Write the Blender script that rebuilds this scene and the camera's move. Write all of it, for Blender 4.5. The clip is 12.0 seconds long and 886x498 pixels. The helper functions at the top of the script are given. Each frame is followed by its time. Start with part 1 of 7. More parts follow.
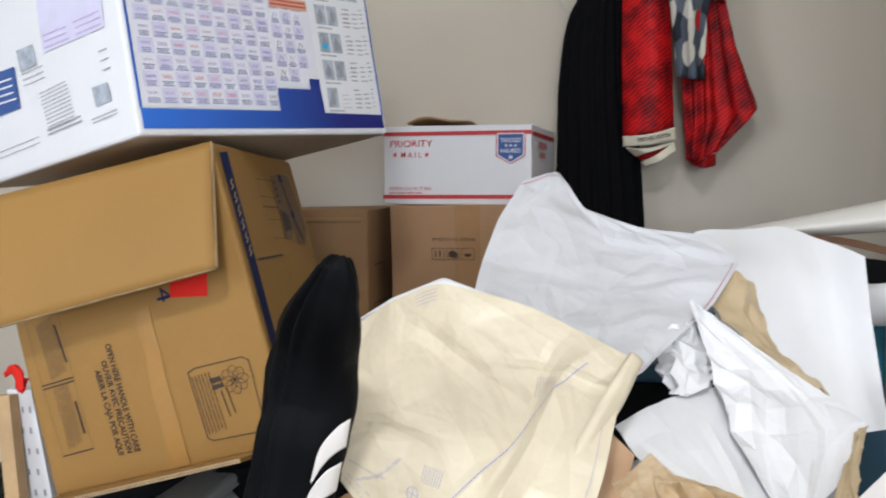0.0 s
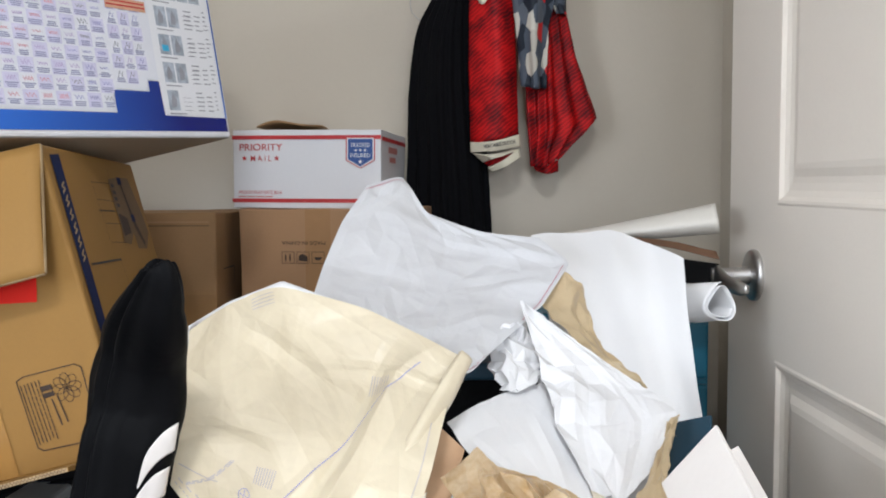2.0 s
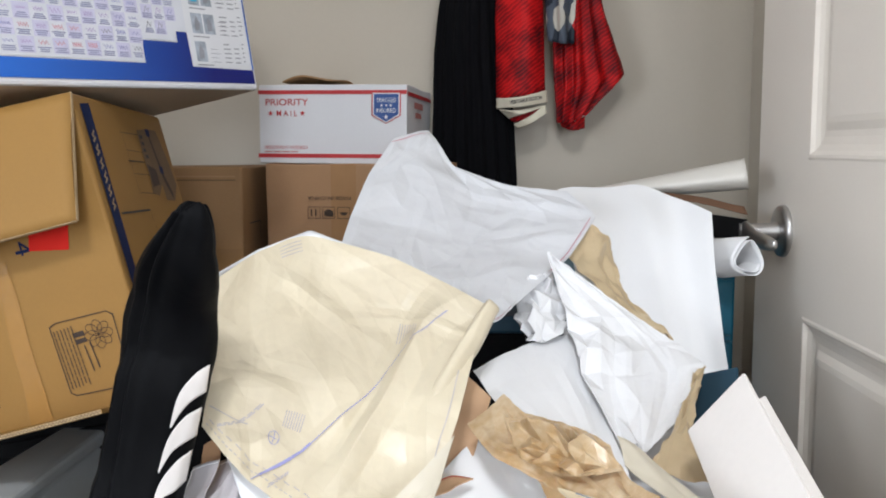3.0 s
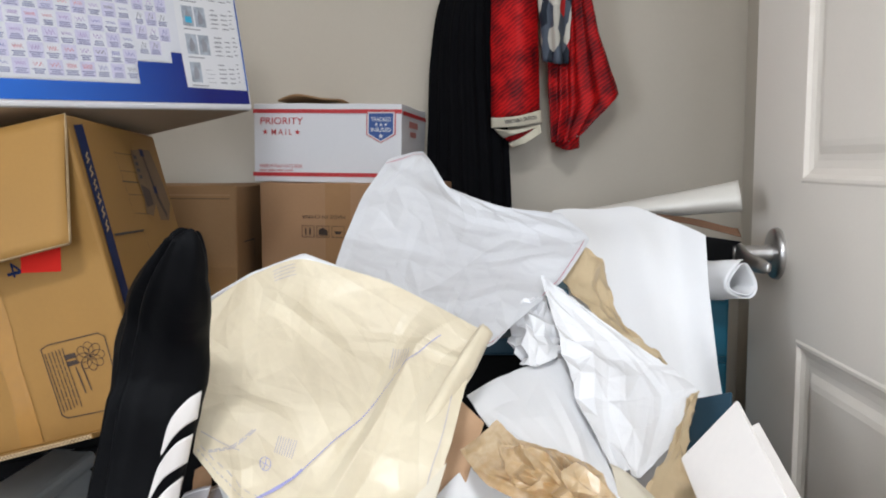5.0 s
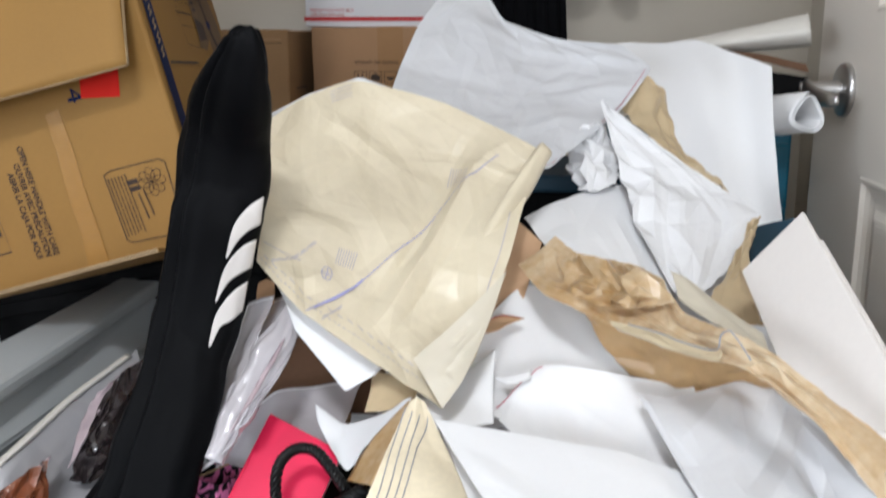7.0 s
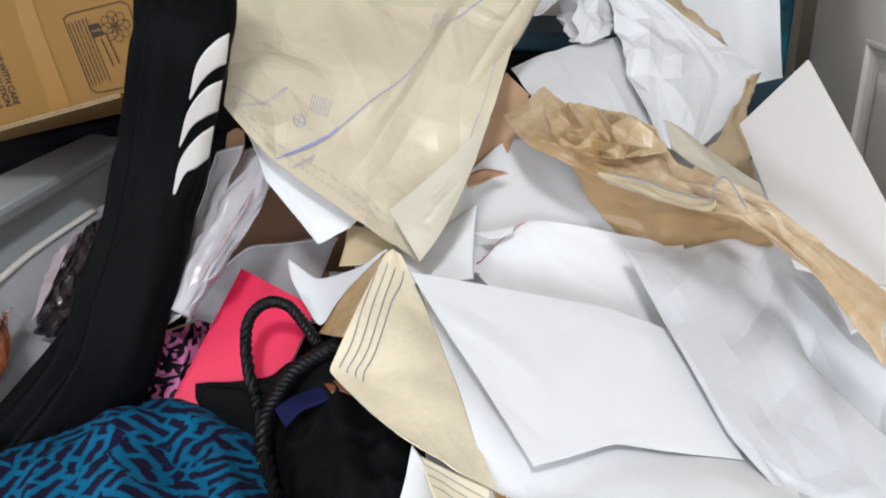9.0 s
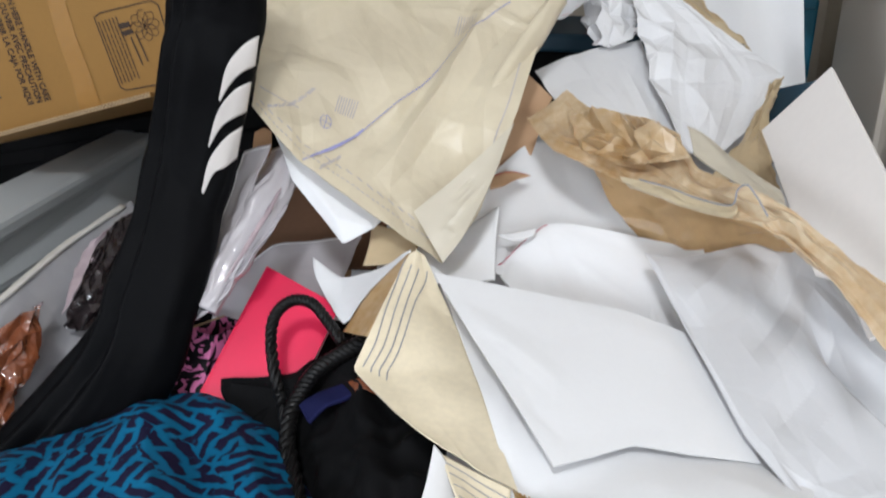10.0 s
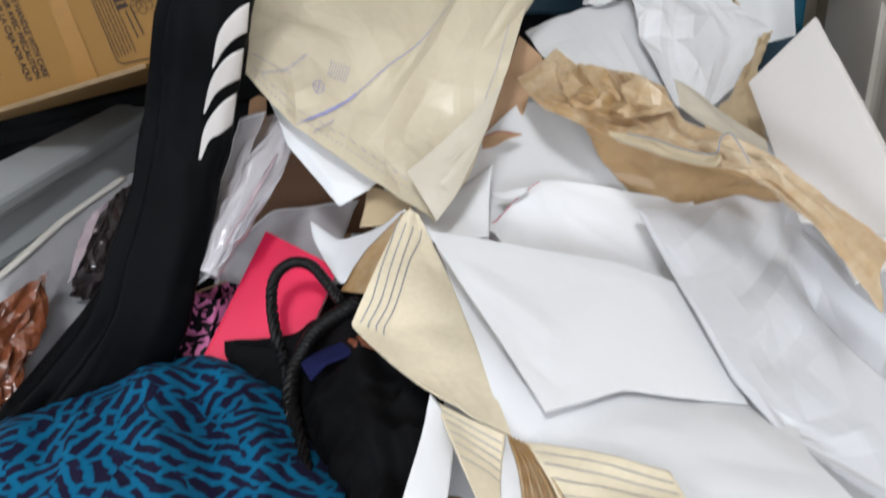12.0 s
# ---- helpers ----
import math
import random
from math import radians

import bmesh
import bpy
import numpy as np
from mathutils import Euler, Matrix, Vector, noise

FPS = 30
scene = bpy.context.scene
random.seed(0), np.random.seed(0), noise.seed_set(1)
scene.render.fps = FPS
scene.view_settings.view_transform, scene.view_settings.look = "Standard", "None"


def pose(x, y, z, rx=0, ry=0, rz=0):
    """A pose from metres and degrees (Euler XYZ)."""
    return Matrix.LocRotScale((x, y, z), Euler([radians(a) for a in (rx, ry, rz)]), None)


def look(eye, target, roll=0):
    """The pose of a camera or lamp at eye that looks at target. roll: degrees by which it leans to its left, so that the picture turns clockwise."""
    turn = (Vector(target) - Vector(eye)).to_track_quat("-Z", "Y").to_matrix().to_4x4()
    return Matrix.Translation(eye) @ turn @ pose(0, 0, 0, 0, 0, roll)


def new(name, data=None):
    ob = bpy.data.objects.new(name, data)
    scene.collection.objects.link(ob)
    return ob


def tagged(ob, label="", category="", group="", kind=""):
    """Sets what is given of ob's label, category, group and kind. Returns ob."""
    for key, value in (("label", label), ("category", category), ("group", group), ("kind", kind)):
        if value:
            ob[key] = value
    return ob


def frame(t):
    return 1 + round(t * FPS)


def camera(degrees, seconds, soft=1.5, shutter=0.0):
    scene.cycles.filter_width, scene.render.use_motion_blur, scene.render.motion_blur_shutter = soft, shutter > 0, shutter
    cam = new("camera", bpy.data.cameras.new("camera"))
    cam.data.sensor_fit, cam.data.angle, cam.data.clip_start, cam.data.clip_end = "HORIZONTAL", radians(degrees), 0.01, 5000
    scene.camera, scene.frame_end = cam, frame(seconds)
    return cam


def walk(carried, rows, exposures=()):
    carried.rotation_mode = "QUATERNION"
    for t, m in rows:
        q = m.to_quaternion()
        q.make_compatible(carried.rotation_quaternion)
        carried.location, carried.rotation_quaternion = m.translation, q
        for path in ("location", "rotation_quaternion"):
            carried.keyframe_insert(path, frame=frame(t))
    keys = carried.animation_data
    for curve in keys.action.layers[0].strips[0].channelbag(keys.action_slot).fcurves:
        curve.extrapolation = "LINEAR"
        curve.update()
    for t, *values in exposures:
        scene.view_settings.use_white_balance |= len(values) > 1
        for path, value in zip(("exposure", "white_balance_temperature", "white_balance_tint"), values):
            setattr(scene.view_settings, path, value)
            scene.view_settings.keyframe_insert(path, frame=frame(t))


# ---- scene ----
cam = camera(51.6, 12.0, soft=1.9, shutter=0.5)
PATH = [
    (0, (0.3217, 0.2207, 1.0710), (0.0406, 2.1956, 0.9270), -0.72),
    (0.5, (0.3337, 0.2126, 1.0738), (0.1426, 2.1998, 0.9544), -1.24),
    (1, (0.3474, 0.1993, 1.0738), (0.2576, 2.1937, 0.9557), -0.85),
    (1.5, (0.3542, 0.1921, 1.0738), (0.3317, 2.1888, 0.9613), -0.09),
    (2, (0.3563, 0.2000, 1.0725), (0.3619, 2.1951, 0.9330), -0.36),
    (2.5, (0.3510, 0.1900, 1.0690), (0.3162, 2.1860, 0.9469), 0.60),
    (3, (0.3508, 0.1976, 1.0577), (0.3076, 2.1853, 0.8401), -0.11),
    (3.5, (0.3532, 0.1941, 1.0718), (0.3318, 2.1871, 0.9063), -0.59),
    (5.5, (0.3512, 0.2078, 1.0634), (0.3149, 2.1955, 0.8445), 0.49),
    (6, (0.3502, 0.2176, 1.0551), (0.3140, 2.1949, 0.7574), 0.69),
    (6.5, (0.3496, 0.2112, 1.0433), (0.3181, 2.1829, 0.7097), 0.49),
    (6.8, (0.3392, 0.1990, 1.0163), (0.2369, 2.1437, 0.6153), 0.44),
    (7, (0.3421, 0.1961, 1.0090), (0.2081, 2.1408, 0.5617), -0.14),
    (7.2, (0.3462, 0.1973, 1.0017), (0.2023, 2.1420, 0.4808), -0.52),
    (8.8, (0.3455, 0.2260, 0.9745), (0.2480, 2.0920, 0.2990), 0.95),
    (9, (0.3476, 0.2297, 0.9716), (0.2449, 2.1036, 0.2803), 0.92),
    (9.5, (0.3476, 0.2296, 0.9696), (0.2454, 2.0905, 0.2440), 0.91),
    (10, (0.3437, 0.2211, 0.9801), (0.2034, 2.0883, 0.2773), 1.28),
    (10.5, (0.3530, 0.2045, 0.9994), (0.2126, 2.1125, 0.4164), 1.22),
    (11, (0.3498, 0.1986, 0.9987), (0.1852, 2.0947, 0.3840), 0.69),
    (11.5, (0.3547, 0.2023, 0.9924), (0.2056, 2.0885, 0.3443), 0.39),
    (12, (0.3551, 0.2036, 0.9743), (0.2025, 2.0487, 0.2178), -0.46),
]

EXPOSURES = [(0, -0.12), (1.0, -0.06), (1.5, -0.02), (2.0, -0.08), (2.5, -0.11), (5.5, -0.12), (6.5, -0.19), (7.0, -0.29), (7.2, -0.32), (9.0, -0.46), (9.5, -0.48), (10.5, -0.60), (11.0, -0.63), (11.5, -0.58), (12, -0.55)]
walk(cam, [(t, look(eye, target, roll)) for t, eye, target, roll in PATH], EXPOSURES)

# ---- light ----
world = bpy.data.worlds.new("world")
scene.world = world
world.use_nodes = True
world.node_tree.nodes["Background"].inputs[0].default_value = (0.9, 0.95, 1.0, 1)
world.node_tree.nodes["Background"].inputs[1].default_value = 0.6
LAMP = (0.22, -0.7, 2.36)
lamp_data = bpy.data.lights.new("ceiling_lamp", "AREA")
lamp_data.shape, lamp_data.size, lamp_data.energy = "DISK", 0.34, 44.0
lamp_data.color = (0.91, 0.945, 1.0)
lamp = new("ceiling_lamp", lamp_data)
lamp.matrix_world = look(LAMP, (LAMP[0], LAMP[1] + 0.001, 0))
# daylight through the window behind
sky_data = bpy.data.lights.new("window_daylight", "AREA")
sky_data.shape, sky_data.size, sky_data.size_y, sky_data.energy = "RECTANGLE", 1.3, 1.1, 104.0
sky_data.color = (0.805, 0.885, 1.0)
sky = new("window_daylight", sky_data)
sky.matrix_world = look((1.0, -4.62, 1.5), (0.7, 0, 1.45))
# added fill lamp out of view on the west side, brightens the door
side_data = bpy.data.lights.new("side_daylight", "AREA")
side_data.shape, side_data.size, side_data.size_y, side_data.energy = "RECTANGLE", 2.0, 1.1, 98.0
side_data.color = (0.805, 0.885, 1.0)
side = new("side_daylight", side_data)
side.matrix_world = look((-2.22, -1.9, 1.5), (0, -1.9, 1.5))
scene.view_settings.exposure = 0.0


# ---- materials ----
def material(name, colour, rough=0.6, metal=0.0, vary=0.12, scale=6.0, bump=0.15, grain=180.0, fine=0.0, spec=0.5, sheen=0.0, coat=0.0, alpha=1.0):
    m = bpy.data.materials.new(name)
    m.use_nodes = True
    n, l = m.node_tree.nodes, m.node_tree.links
    b = n["Principled BSDF"]
    co = n.new("ShaderNodeTexCoord")
    big = n.new("ShaderNodeTexNoise")
    big.inputs["Scale"].default_value, big.inputs["Detail"].default_value = scale, 5
    l.new(co.outputs["Object"], big.inputs["Vector"])
    small = n.new("ShaderNodeTexNoise")
    small.inputs["Scale"].default_value, small.inputs["Detail"].default_value = grain, 3
    l.new(co.outputs["Object"], small.inputs["Vector"])
    both = n.new("ShaderNodeMath")
    both.operation = "MULTIPLY_ADD"
    both.inputs[1].default_value = 0.35
    l.new(small.outputs["Fac"], both.inputs[0])
    l.new(big.outputs["Fac"], both.inputs[2])
    ramp = n.new("ShaderNodeMapRange")
    ramp.inputs[1].default_value, ramp.inputs[2].default_value = 0.35, 0.95
    l.new(both.outputs[0], ramp.inputs[0])
    mix = n.new("ShaderNodeMix")
    mix.data_type = "RGBA"
    mix.inputs[6].default_value = (*[c * (1 - vary) for c in colour], 1)
    mix.inputs[7].default_value = (*[min(1, c * (1 + vary * 0.6)) for c in colour], 1)
    l.new(ramp.outputs[0], mix.inputs[0])
    l.new(mix.outputs[2], b.inputs["Base Color"])
    b.inputs["Roughness"].default_value, b.inputs["Metallic"].default_value = rough, metal
    b.inputs["Specular IOR Level"].default_value = spec
    b.inputs["Sheen Weight"].default_value, b.inputs["Coat Weight"].default_value = sheen, coat
    b.inputs["Alpha"].default_value = alpha
    if bump:
        bp = n.new("ShaderNodeBump")
        bp.inputs["Strength"].default_value, bp.inputs["Distance"].default_value = bump, 0.002
        l.new(both.outputs[0], bp.inputs["Height"])
        l.new(bp.outputs[0], b.inputs["Normal"])
    return m


def nodes_of(m):
    return m.node_tree.nodes, m.node_tree.links, m.node_tree.nodes["Principled BSDF"]


def creased(m, scale, strength, distance=0.004):
    """Adds soft creases, by ridged noise, to the relief of a sheet's material."""
    n, l, b = nodes_of(m)
    co = n.new("ShaderNodeTexCoord")
    v = n.new("ShaderNodeTexVoronoi")
    v.feature, v.inputs["Scale"].default_value = "DISTANCE_TO_EDGE", scale
    w = n.new("ShaderNodeTexNoise")
    w.inputs["Scale"].default_value, w.inputs["Detail"].default_value = scale * 0.6, 3
    add = n.new("ShaderNodeVectorMath")
    add.operation = "MULTIPLY_ADD"
    add.inputs[1].default_value = (0.08, 0.08, 0.08)
    l.new(co.outputs["Object"], w.inputs["Vector"])
    l.new(w.outputs["Color"], add.inputs[0])
    l.new(co.outputs["Object"], add.inputs[2])
    l.new(add.outputs[0], v.inputs["Vector"])
    bp = n.new("ShaderNodeBump")
    bp.inputs["Strength"].default_value, bp.inputs["Distance"].default_value = strength, distance
    l.new(v.outputs["Distance"], bp.inputs["Height"])
    old = b.inputs["Normal"].links[0].from_socket if b.inputs["Normal"].links else None
    if old:
        l.new(old, bp.inputs["Normal"])
    l.new(bp.outputs[0], b.inputs["Normal"])
    return m


def translucent(m, colour, share):
    """Lets a share of the light through a thin sheet."""
    n, l, b = nodes_of(m)
    t = n.new("ShaderNodeBsdfTranslucent")
    t.inputs[0].default_value = (*colour, 1)
    mx = n.new("ShaderNodeMixShader")
    mx.inputs[0].default_value = share
    l.new(b.outputs[0], mx.inputs[1])
    l.new(t.outputs[0], mx.inputs[2])
    l.new(mx.outputs[0], n["Material Output"].inputs["Surface"])
    return m


# for the unseen walls: whiter than the far wall, to bounce fill light
ROOM = material("bounce_wall_paint", (0.74, 0.72, 0.69), 0.75, vary=0.04, scale=2.0, bump=0.25, grain=140)
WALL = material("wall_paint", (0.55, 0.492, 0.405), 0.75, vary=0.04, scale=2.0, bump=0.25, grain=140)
DOOR = material("door_paint", (0.85, 0.785, 0.70), 0.5, vary=0.04, scale=3, bump=0.12, grain=220, spec=0.22)
CEIL = material("ceiling_paint", (0.72, 0.70, 0.67), 0.8, vary=0.04, bump=0.3, grain=90)
FLOOR = material("carpet", (0.30, 0.27, 0.24), 0.95, vary=0.3, scale=14, bump=0.6, grain=320)
STEEL = material("satin_nickel", (0.55, 0.54, 0.53), 0.36, 1.0, vary=0.06, scale=12, bump=0.03, grain=400)
KRAFT = material("cardboard", (0.305, 0.160, 0.036), 0.72, vary=0.10, scale=5, bump=0.10, grain=260)
KRAFT_B = material("pale_cardboard", (0.40, 0.225, 0.115), 0.75, vary=0.10, scale=5, bump=0.10, grain=240)
KRAFT_C = material("dull_cardboard", (0.335, 0.19, 0.085), 0.78, vary=0.14, scale=5, bump=0.10, grain=240)
KRAFT_IN = material("cardboard_edge", (0.45, 0.32, 0.18), 0.85, vary=0.25, scale=60, bump=0.4, grain=300)
TAPE = material("packing_tape", (0.37, 0.195, 0.055), 0.22, vary=0.10, scale=9, bump=0.12, grain=90, coat=0.3)
TAPE_D = material("dull_packing_tape", (0.30, 0.165, 0.07), 0.3, vary=0.12, scale=9, bump=0.12, grain=90, coat=0.2)
TAPE_C = material("clear_tape", (0.40, 0.225, 0.11), 0.2, vary=0.10, scale=12, bump=0.15, grain=60, coat=0.3)
UNDER = material("unbleached_board", (0.50, 0.41, 0.31), 0.8, vary=0.12, scale=6, bump=0.1, grain=240)
BOARD = material("white_carton", (0.74, 0.74, 0.76), 0.5, vary=0.04, scale=5, bump=0.05, grain=200)
PAPER = creased(material("white_paper", (0.72, 0.72, 0.728), 0.62, vary=0.03, scale=7, bump=0.05, grain=300), 9, 0.3, 0.005)
# white paper with a base greyed to carry the large creased sheet's shading
PAPER_SHADE = creased(material("shaded_white_paper", (0.64, 0.642, 0.655), 0.6, vary=0.03, scale=7, bump=0.05, grain=300), 12, 0.35, 0.004)
PAPER_S = creased(material("smooth_white_paper", (0.835, 0.834, 0.838), 0.6, vary=0.03, scale=4, bump=0.03, grain=300), 4, 0.22, 0.006)
CRUMPLED = creased(material("crumpled_white_paper", (0.755, 0.752, 0.757), 0.6, vary=0.04, scale=12, bump=0.05, grain=260), 16, 0.25, 0.005)
VELLUM = creased(creased(material("grey_white_interfacing", (0.695, 0.70, 0.717), 0.55, vary=0.05, scale=9, bump=0.05, grain=300), 9, 0.4, 0.005), 24, 0.3, 0.002)
ROLLP = material("cream_roll_paper", (0.70, 0.67, 0.61), 0.55, vary=0.05, scale=5, bump=0.04, grain=260)
CREAM = translucent(creased(creased(material("cream_tissue_pattern", (0.745, 0.655, 0.485), 0.35, vary=0.08, scale=7, bump=0.08, grain=160), 8, 0.4, 0.005), 24, 0.45, 0.002), (0.75, 0.65, 0.45), 0.12)
CREAM_S = translucent(creased(material("sheer_tissue", (0.68, 0.62, 0.50), 0.4, vary=0.05, scale=9, bump=0.05, grain=200), 14, 0.15), (0.7, 0.6, 0.4), 0.2)
CREAM_B = creased(material("aged_tissue_pattern", (0.84, 0.735, 0.54), 0.4, vary=0.2, scale=11, bump=0.06, grain=200), 16, 0.25)
TISSUE = translucent(creased(creased(material("brown_tissue_paper", (0.73, 0.55, 0.315), 0.29, vary=0.38, scale=8, bump=0.06, grain=120), 20, 0.4), 46, 0.3, 0.002), (0.72, 0.40, 0.13), 0.26)
for nd in TISSUE.node_tree.nodes:
    if nd.type == "MIX":
        nd.inputs[6].default_value, nd.inputs[7].default_value = (0.50, 0.305, 0.125, 1), (0.86, 0.75, 0.54, 1)
    elif nd.type == "MAP_RANGE":
        nd.inputs[1].default_value, nd.inputs[2].default_value = 0.50, 0.88
# the brown tissue again, with the shade under the band put into its colour
TISSUE_SHADE = translucent(creased(material("shaded_brown_tissue", (0.66, 0.44, 0.22), 0.3, vary=0.28, scale=6, bump=0.06, grain=120), 10, 0.3), (0.6, 0.3, 0.1), 0.25)
TISSUE_L = translucent(creased(creased(material("pale_tissue_paper", (0.72, 0.60, 0.40), 0.33, vary=0.22, scale=12, bump=0.06, grain=120), 18, 0.4), 44, 0.35, 0.002), (0.6, 0.42, 0.2), 0.2)
INK = material("dark_ink", (0.035, 0.033, 0.035), 0.7, vary=0.2, scale=30, bump=0)
INK_BR = material("brown_ink", (0.045, 0.026, 0.016), 0.7, vary=0.2, scale=30, bump=0)
INK_SM = material("faint_brown_ink", (0.17, 0.10, 0.045), 0.7, vary=0.2, scale=30, bump=0)
INK_N = material("navy_ink", (0.008, 0.018, 0.07), 0.65, vary=0.15, scale=30, bump=0, spec=0.15)
INK_B = material("blue_pattern_ink", (0.34, 0.34, 0.60), 0.6, vary=0.3, scale=60, bump=0)
INK_P = material("pale_blue_ink", (0.56, 0.51, 0.50), 0.6, vary=0.2, scale=60, bump=0)
INK_G = material("grey_ink", (0.30, 0.30, 0.33), 0.7, vary=0.2, scale=40, bump=0)
RED_INK = material("red_ink", (0.52, 0.035, 0.04), 0.5, vary=0.1, scale=30, bump=0)
PALE_RED = material("faded_red_ink", (0.55, 0.22, 0.20), 0.6, vary=0.1, scale=30, bump=0)
STICKER = material("red_sticker", (0.70, 0.02, 0.012), 0.7, vary=0.06, scale=20, bump=0.02, spec=0.2)
SHIELD = material("shield_blue", (0.03, 0.085, 0.28), 0.5, vary=0.1, scale=30, bump=0)
CELL = material("lavender_print", (0.62, 0.60, 0.76), 0.5, vary=0.08, scale=40, bump=0)
PANEL = material("pale_print", (0.70, 0.71, 0.76), 0.5, vary=0.04, scale=20, bump=0)
PHOTO = material("photo_print", (0.40, 0.44, 0.50), 0.5, vary=0.5, scale=70, bump=0)
CYAN = material("cyan_print", (0.05, 0.40, 0.62), 0.5, vary=0.1, scale=70, bump=0)
ORANGE = material("orange_print", (0.62, 0.36, 0.24), 0.5, vary=0.1, scale=70, bump=0)
VIOLET = material("violet_print", (0.50, 0.38, 0.62), 0.5, vary=0.1, scale=70, bump=0)
ROSE = material("rose_print", (0.72, 0.33, 0.38), 0.5, vary=0.1, scale=70, bump=0)
NYLON = creased(creased(material("black_nylon", (0.0036, 0.0037, 0.0043), 0.48, vary=0.25, scale=14, bump=0.12, grain=900, spec=0.05), 7, 0.35, 0.006), 26, 0.35, 0.002)
STRIPE = material("white_vinyl", (0.70, 0.66, 0.63), 0.5, vary=0.04, scale=14, bump=0.05)
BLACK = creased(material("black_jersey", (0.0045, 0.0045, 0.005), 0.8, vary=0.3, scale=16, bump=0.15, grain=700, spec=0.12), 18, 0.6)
KNIT = material("black_knit", (0.004, 0.004, 0.005), 0.95, vary=0.2, scale=20, bump=0.2, grain=500, spec=0.1)
CORD = material("black_leather_cord", (0.006, 0.0055, 0.0055), 0.42, vary=0.2, scale=60, bump=0.2, grain=400, spec=0.25)
PINK = material("pink_folder", (0.95, 0.016, 0.095), 0.38, vary=0.06, scale=7, bump=0.04)
GREY = material("grey_plastic", (0.44, 0.465, 0.47), 0.38, vary=0.06, scale=7, bump=0.06, grain=300)
TEALP = material("teal_plastic", (0.012, 0.14, 0.22), 0.35, vary=0.08, scale=7, bump=0.04)
NAVYP = material("dark_teal_card", (0.010, 0.045, 0.075), 0.5, vary=0.1, scale=7, bump=0.04)
FILM = material("clear_plastic_film", (0.54, 0.51, 0.53), 0.18, vary=0.10, scale=9, bump=0.15, grain=60, coat=0.6)
FILM = creased(FILM, 16, 0.5)
# grey bag film, its colour lowered further for the shade it lies in
SCRAP = creased(material("shaded_grey_scrap_bag", (0.42, 0.415, 0.43), 0.25, vary=0.15, scale=9, bump=0.15, grain=60, coat=0.4), 14, 0.4)
FOIL = creased(material("black_foil_wrap", (0.03, 0.022, 0.024), 0.15, vary=0.6, scale=25, bump=0.3, grain=60, coat=0.8), 40, 0.9)
RUST = creased(material("orange_brown_wrap", (0.20, 0.06, 0.025), 0.2, vary=0.7, scale=30, bump=0.2, grain=60, coat=0.8), 40, 0.8)
HANGER = material("blue_hanger_plastic", (0.02, 0.06, 0.25), 0.3, vary=0.05, scale=20, bump=0)
WIRE = material("hanger_wire", (0.45, 0.44, 0.42), 0.35, 0.8, vary=0.05, scale=20, bump=0)
WOOD = material("pale_wood", (0.48, 0.31, 0.15), 0.55, vary=0.2, scale=16, bump=0.1, grain=120)
FOAM = material("foam_board_face", (0.80, 0.755, 0.715), 0.6, vary=0.05, scale=5, bump=0.05, grain=160)
NAVY_CLOTH = material("navy_cloth", (0.012, 0.014, 0.06), 0.85, vary=0.2, scale=20, bump=0.2, grain=500, spec=0.1)
FELT = material("pale_blue_print", (0.30, 0.31, 0.47), 0.5, vary=0.1, scale=40, bump=0)
KRAFT_R = material("reddish_cardboard", (0.15, 0.075, 0.04), 0.8, vary=0.2, scale=6, bump=0.1, grain=240)
PINKISH = material("pink_tinted_film", (0.50, 0.40, 0.425), 0.2, vary=0.35, scale=30, bump=0.1, grain=80)
SELVAGE = material("cream_selvage", (0.70, 0.64, 0.50), 0.8, vary=0.08, scale=20, bump=0.1)
TISSUE_P = translucent(creased(material("tan_tissue_paper", (0.66, 0.52, 0.325), 0.3, vary=0.16, scale=9, bump=0.06, grain=120), 18, 0.4), (0.6, 0.4, 0.2), 0.2)
PEACH = material("peach_cardboard", (0.58, 0.365, 0.215), 0.75, vary=0.08, scale=6, bump=0.08, grain=220)
THREAD = material("red_thread", (0.52, 0.06, 0.12), 0.7, vary=0.1, scale=30, bump=0)
GLOW = bpy.data.materials.new("lamp_diffuser")
GLOW.use_nodes = True
GLOW.node_tree.nodes["Principled BSDF"].inputs["Emission Color"].default_value = (1, 0.965, 0.93, 1)
GLOW.node_tree.nodes["Principled BSDF"].inputs["Emission Strength"].default_value = 2.0


def ramped(name, rough, make, stops, bump=0.1, sheen=0.0):
    """A printed cloth: a pattern socket through a hard-edged colour ramp."""
    m = bpy.data.materials.new(name)
    m.use_nodes = True
    n, l, b = nodes_of(m)
    co = n.new("ShaderNodeTexCoord")
    out = make(n, l, co)
    r = n.new("ShaderNodeValToRGB")
    r.color_ramp.interpolation = "LINEAR"
    while len(r.color_ramp.elements) < len(stops):
        r.color_ramp.elements.new(0.5)
    for e, (p, c) in zip(r.color_ramp.elements, stops):
        e.position, e.color = p, (*c, 1)
    l.new(out, r.inputs[0])
    l.new(r.outputs[0], b.inputs["Base Color"])
    b.inputs["Roughness"].default_value, b.inputs["Sheen Weight"].default_value = rough, sheen
    b.inputs["Specular IOR Level"].default_value = 0.2
    weave = n.new("ShaderNodeTexNoise")
    weave.inputs["Scale"].default_value = 420
    l.new(co.outputs["Object"], weave.inputs["Vector"])
    bp = n.new("ShaderNodeBump")
    bp.inputs["Strength"].default_value, bp.inputs["Distance"].default_value = bump, 0.001
    l.new(weave.outputs["Fac"], bp.inputs["Height"])
    l.new(bp.outputs[0], b.inputs["Normal"])
    return m


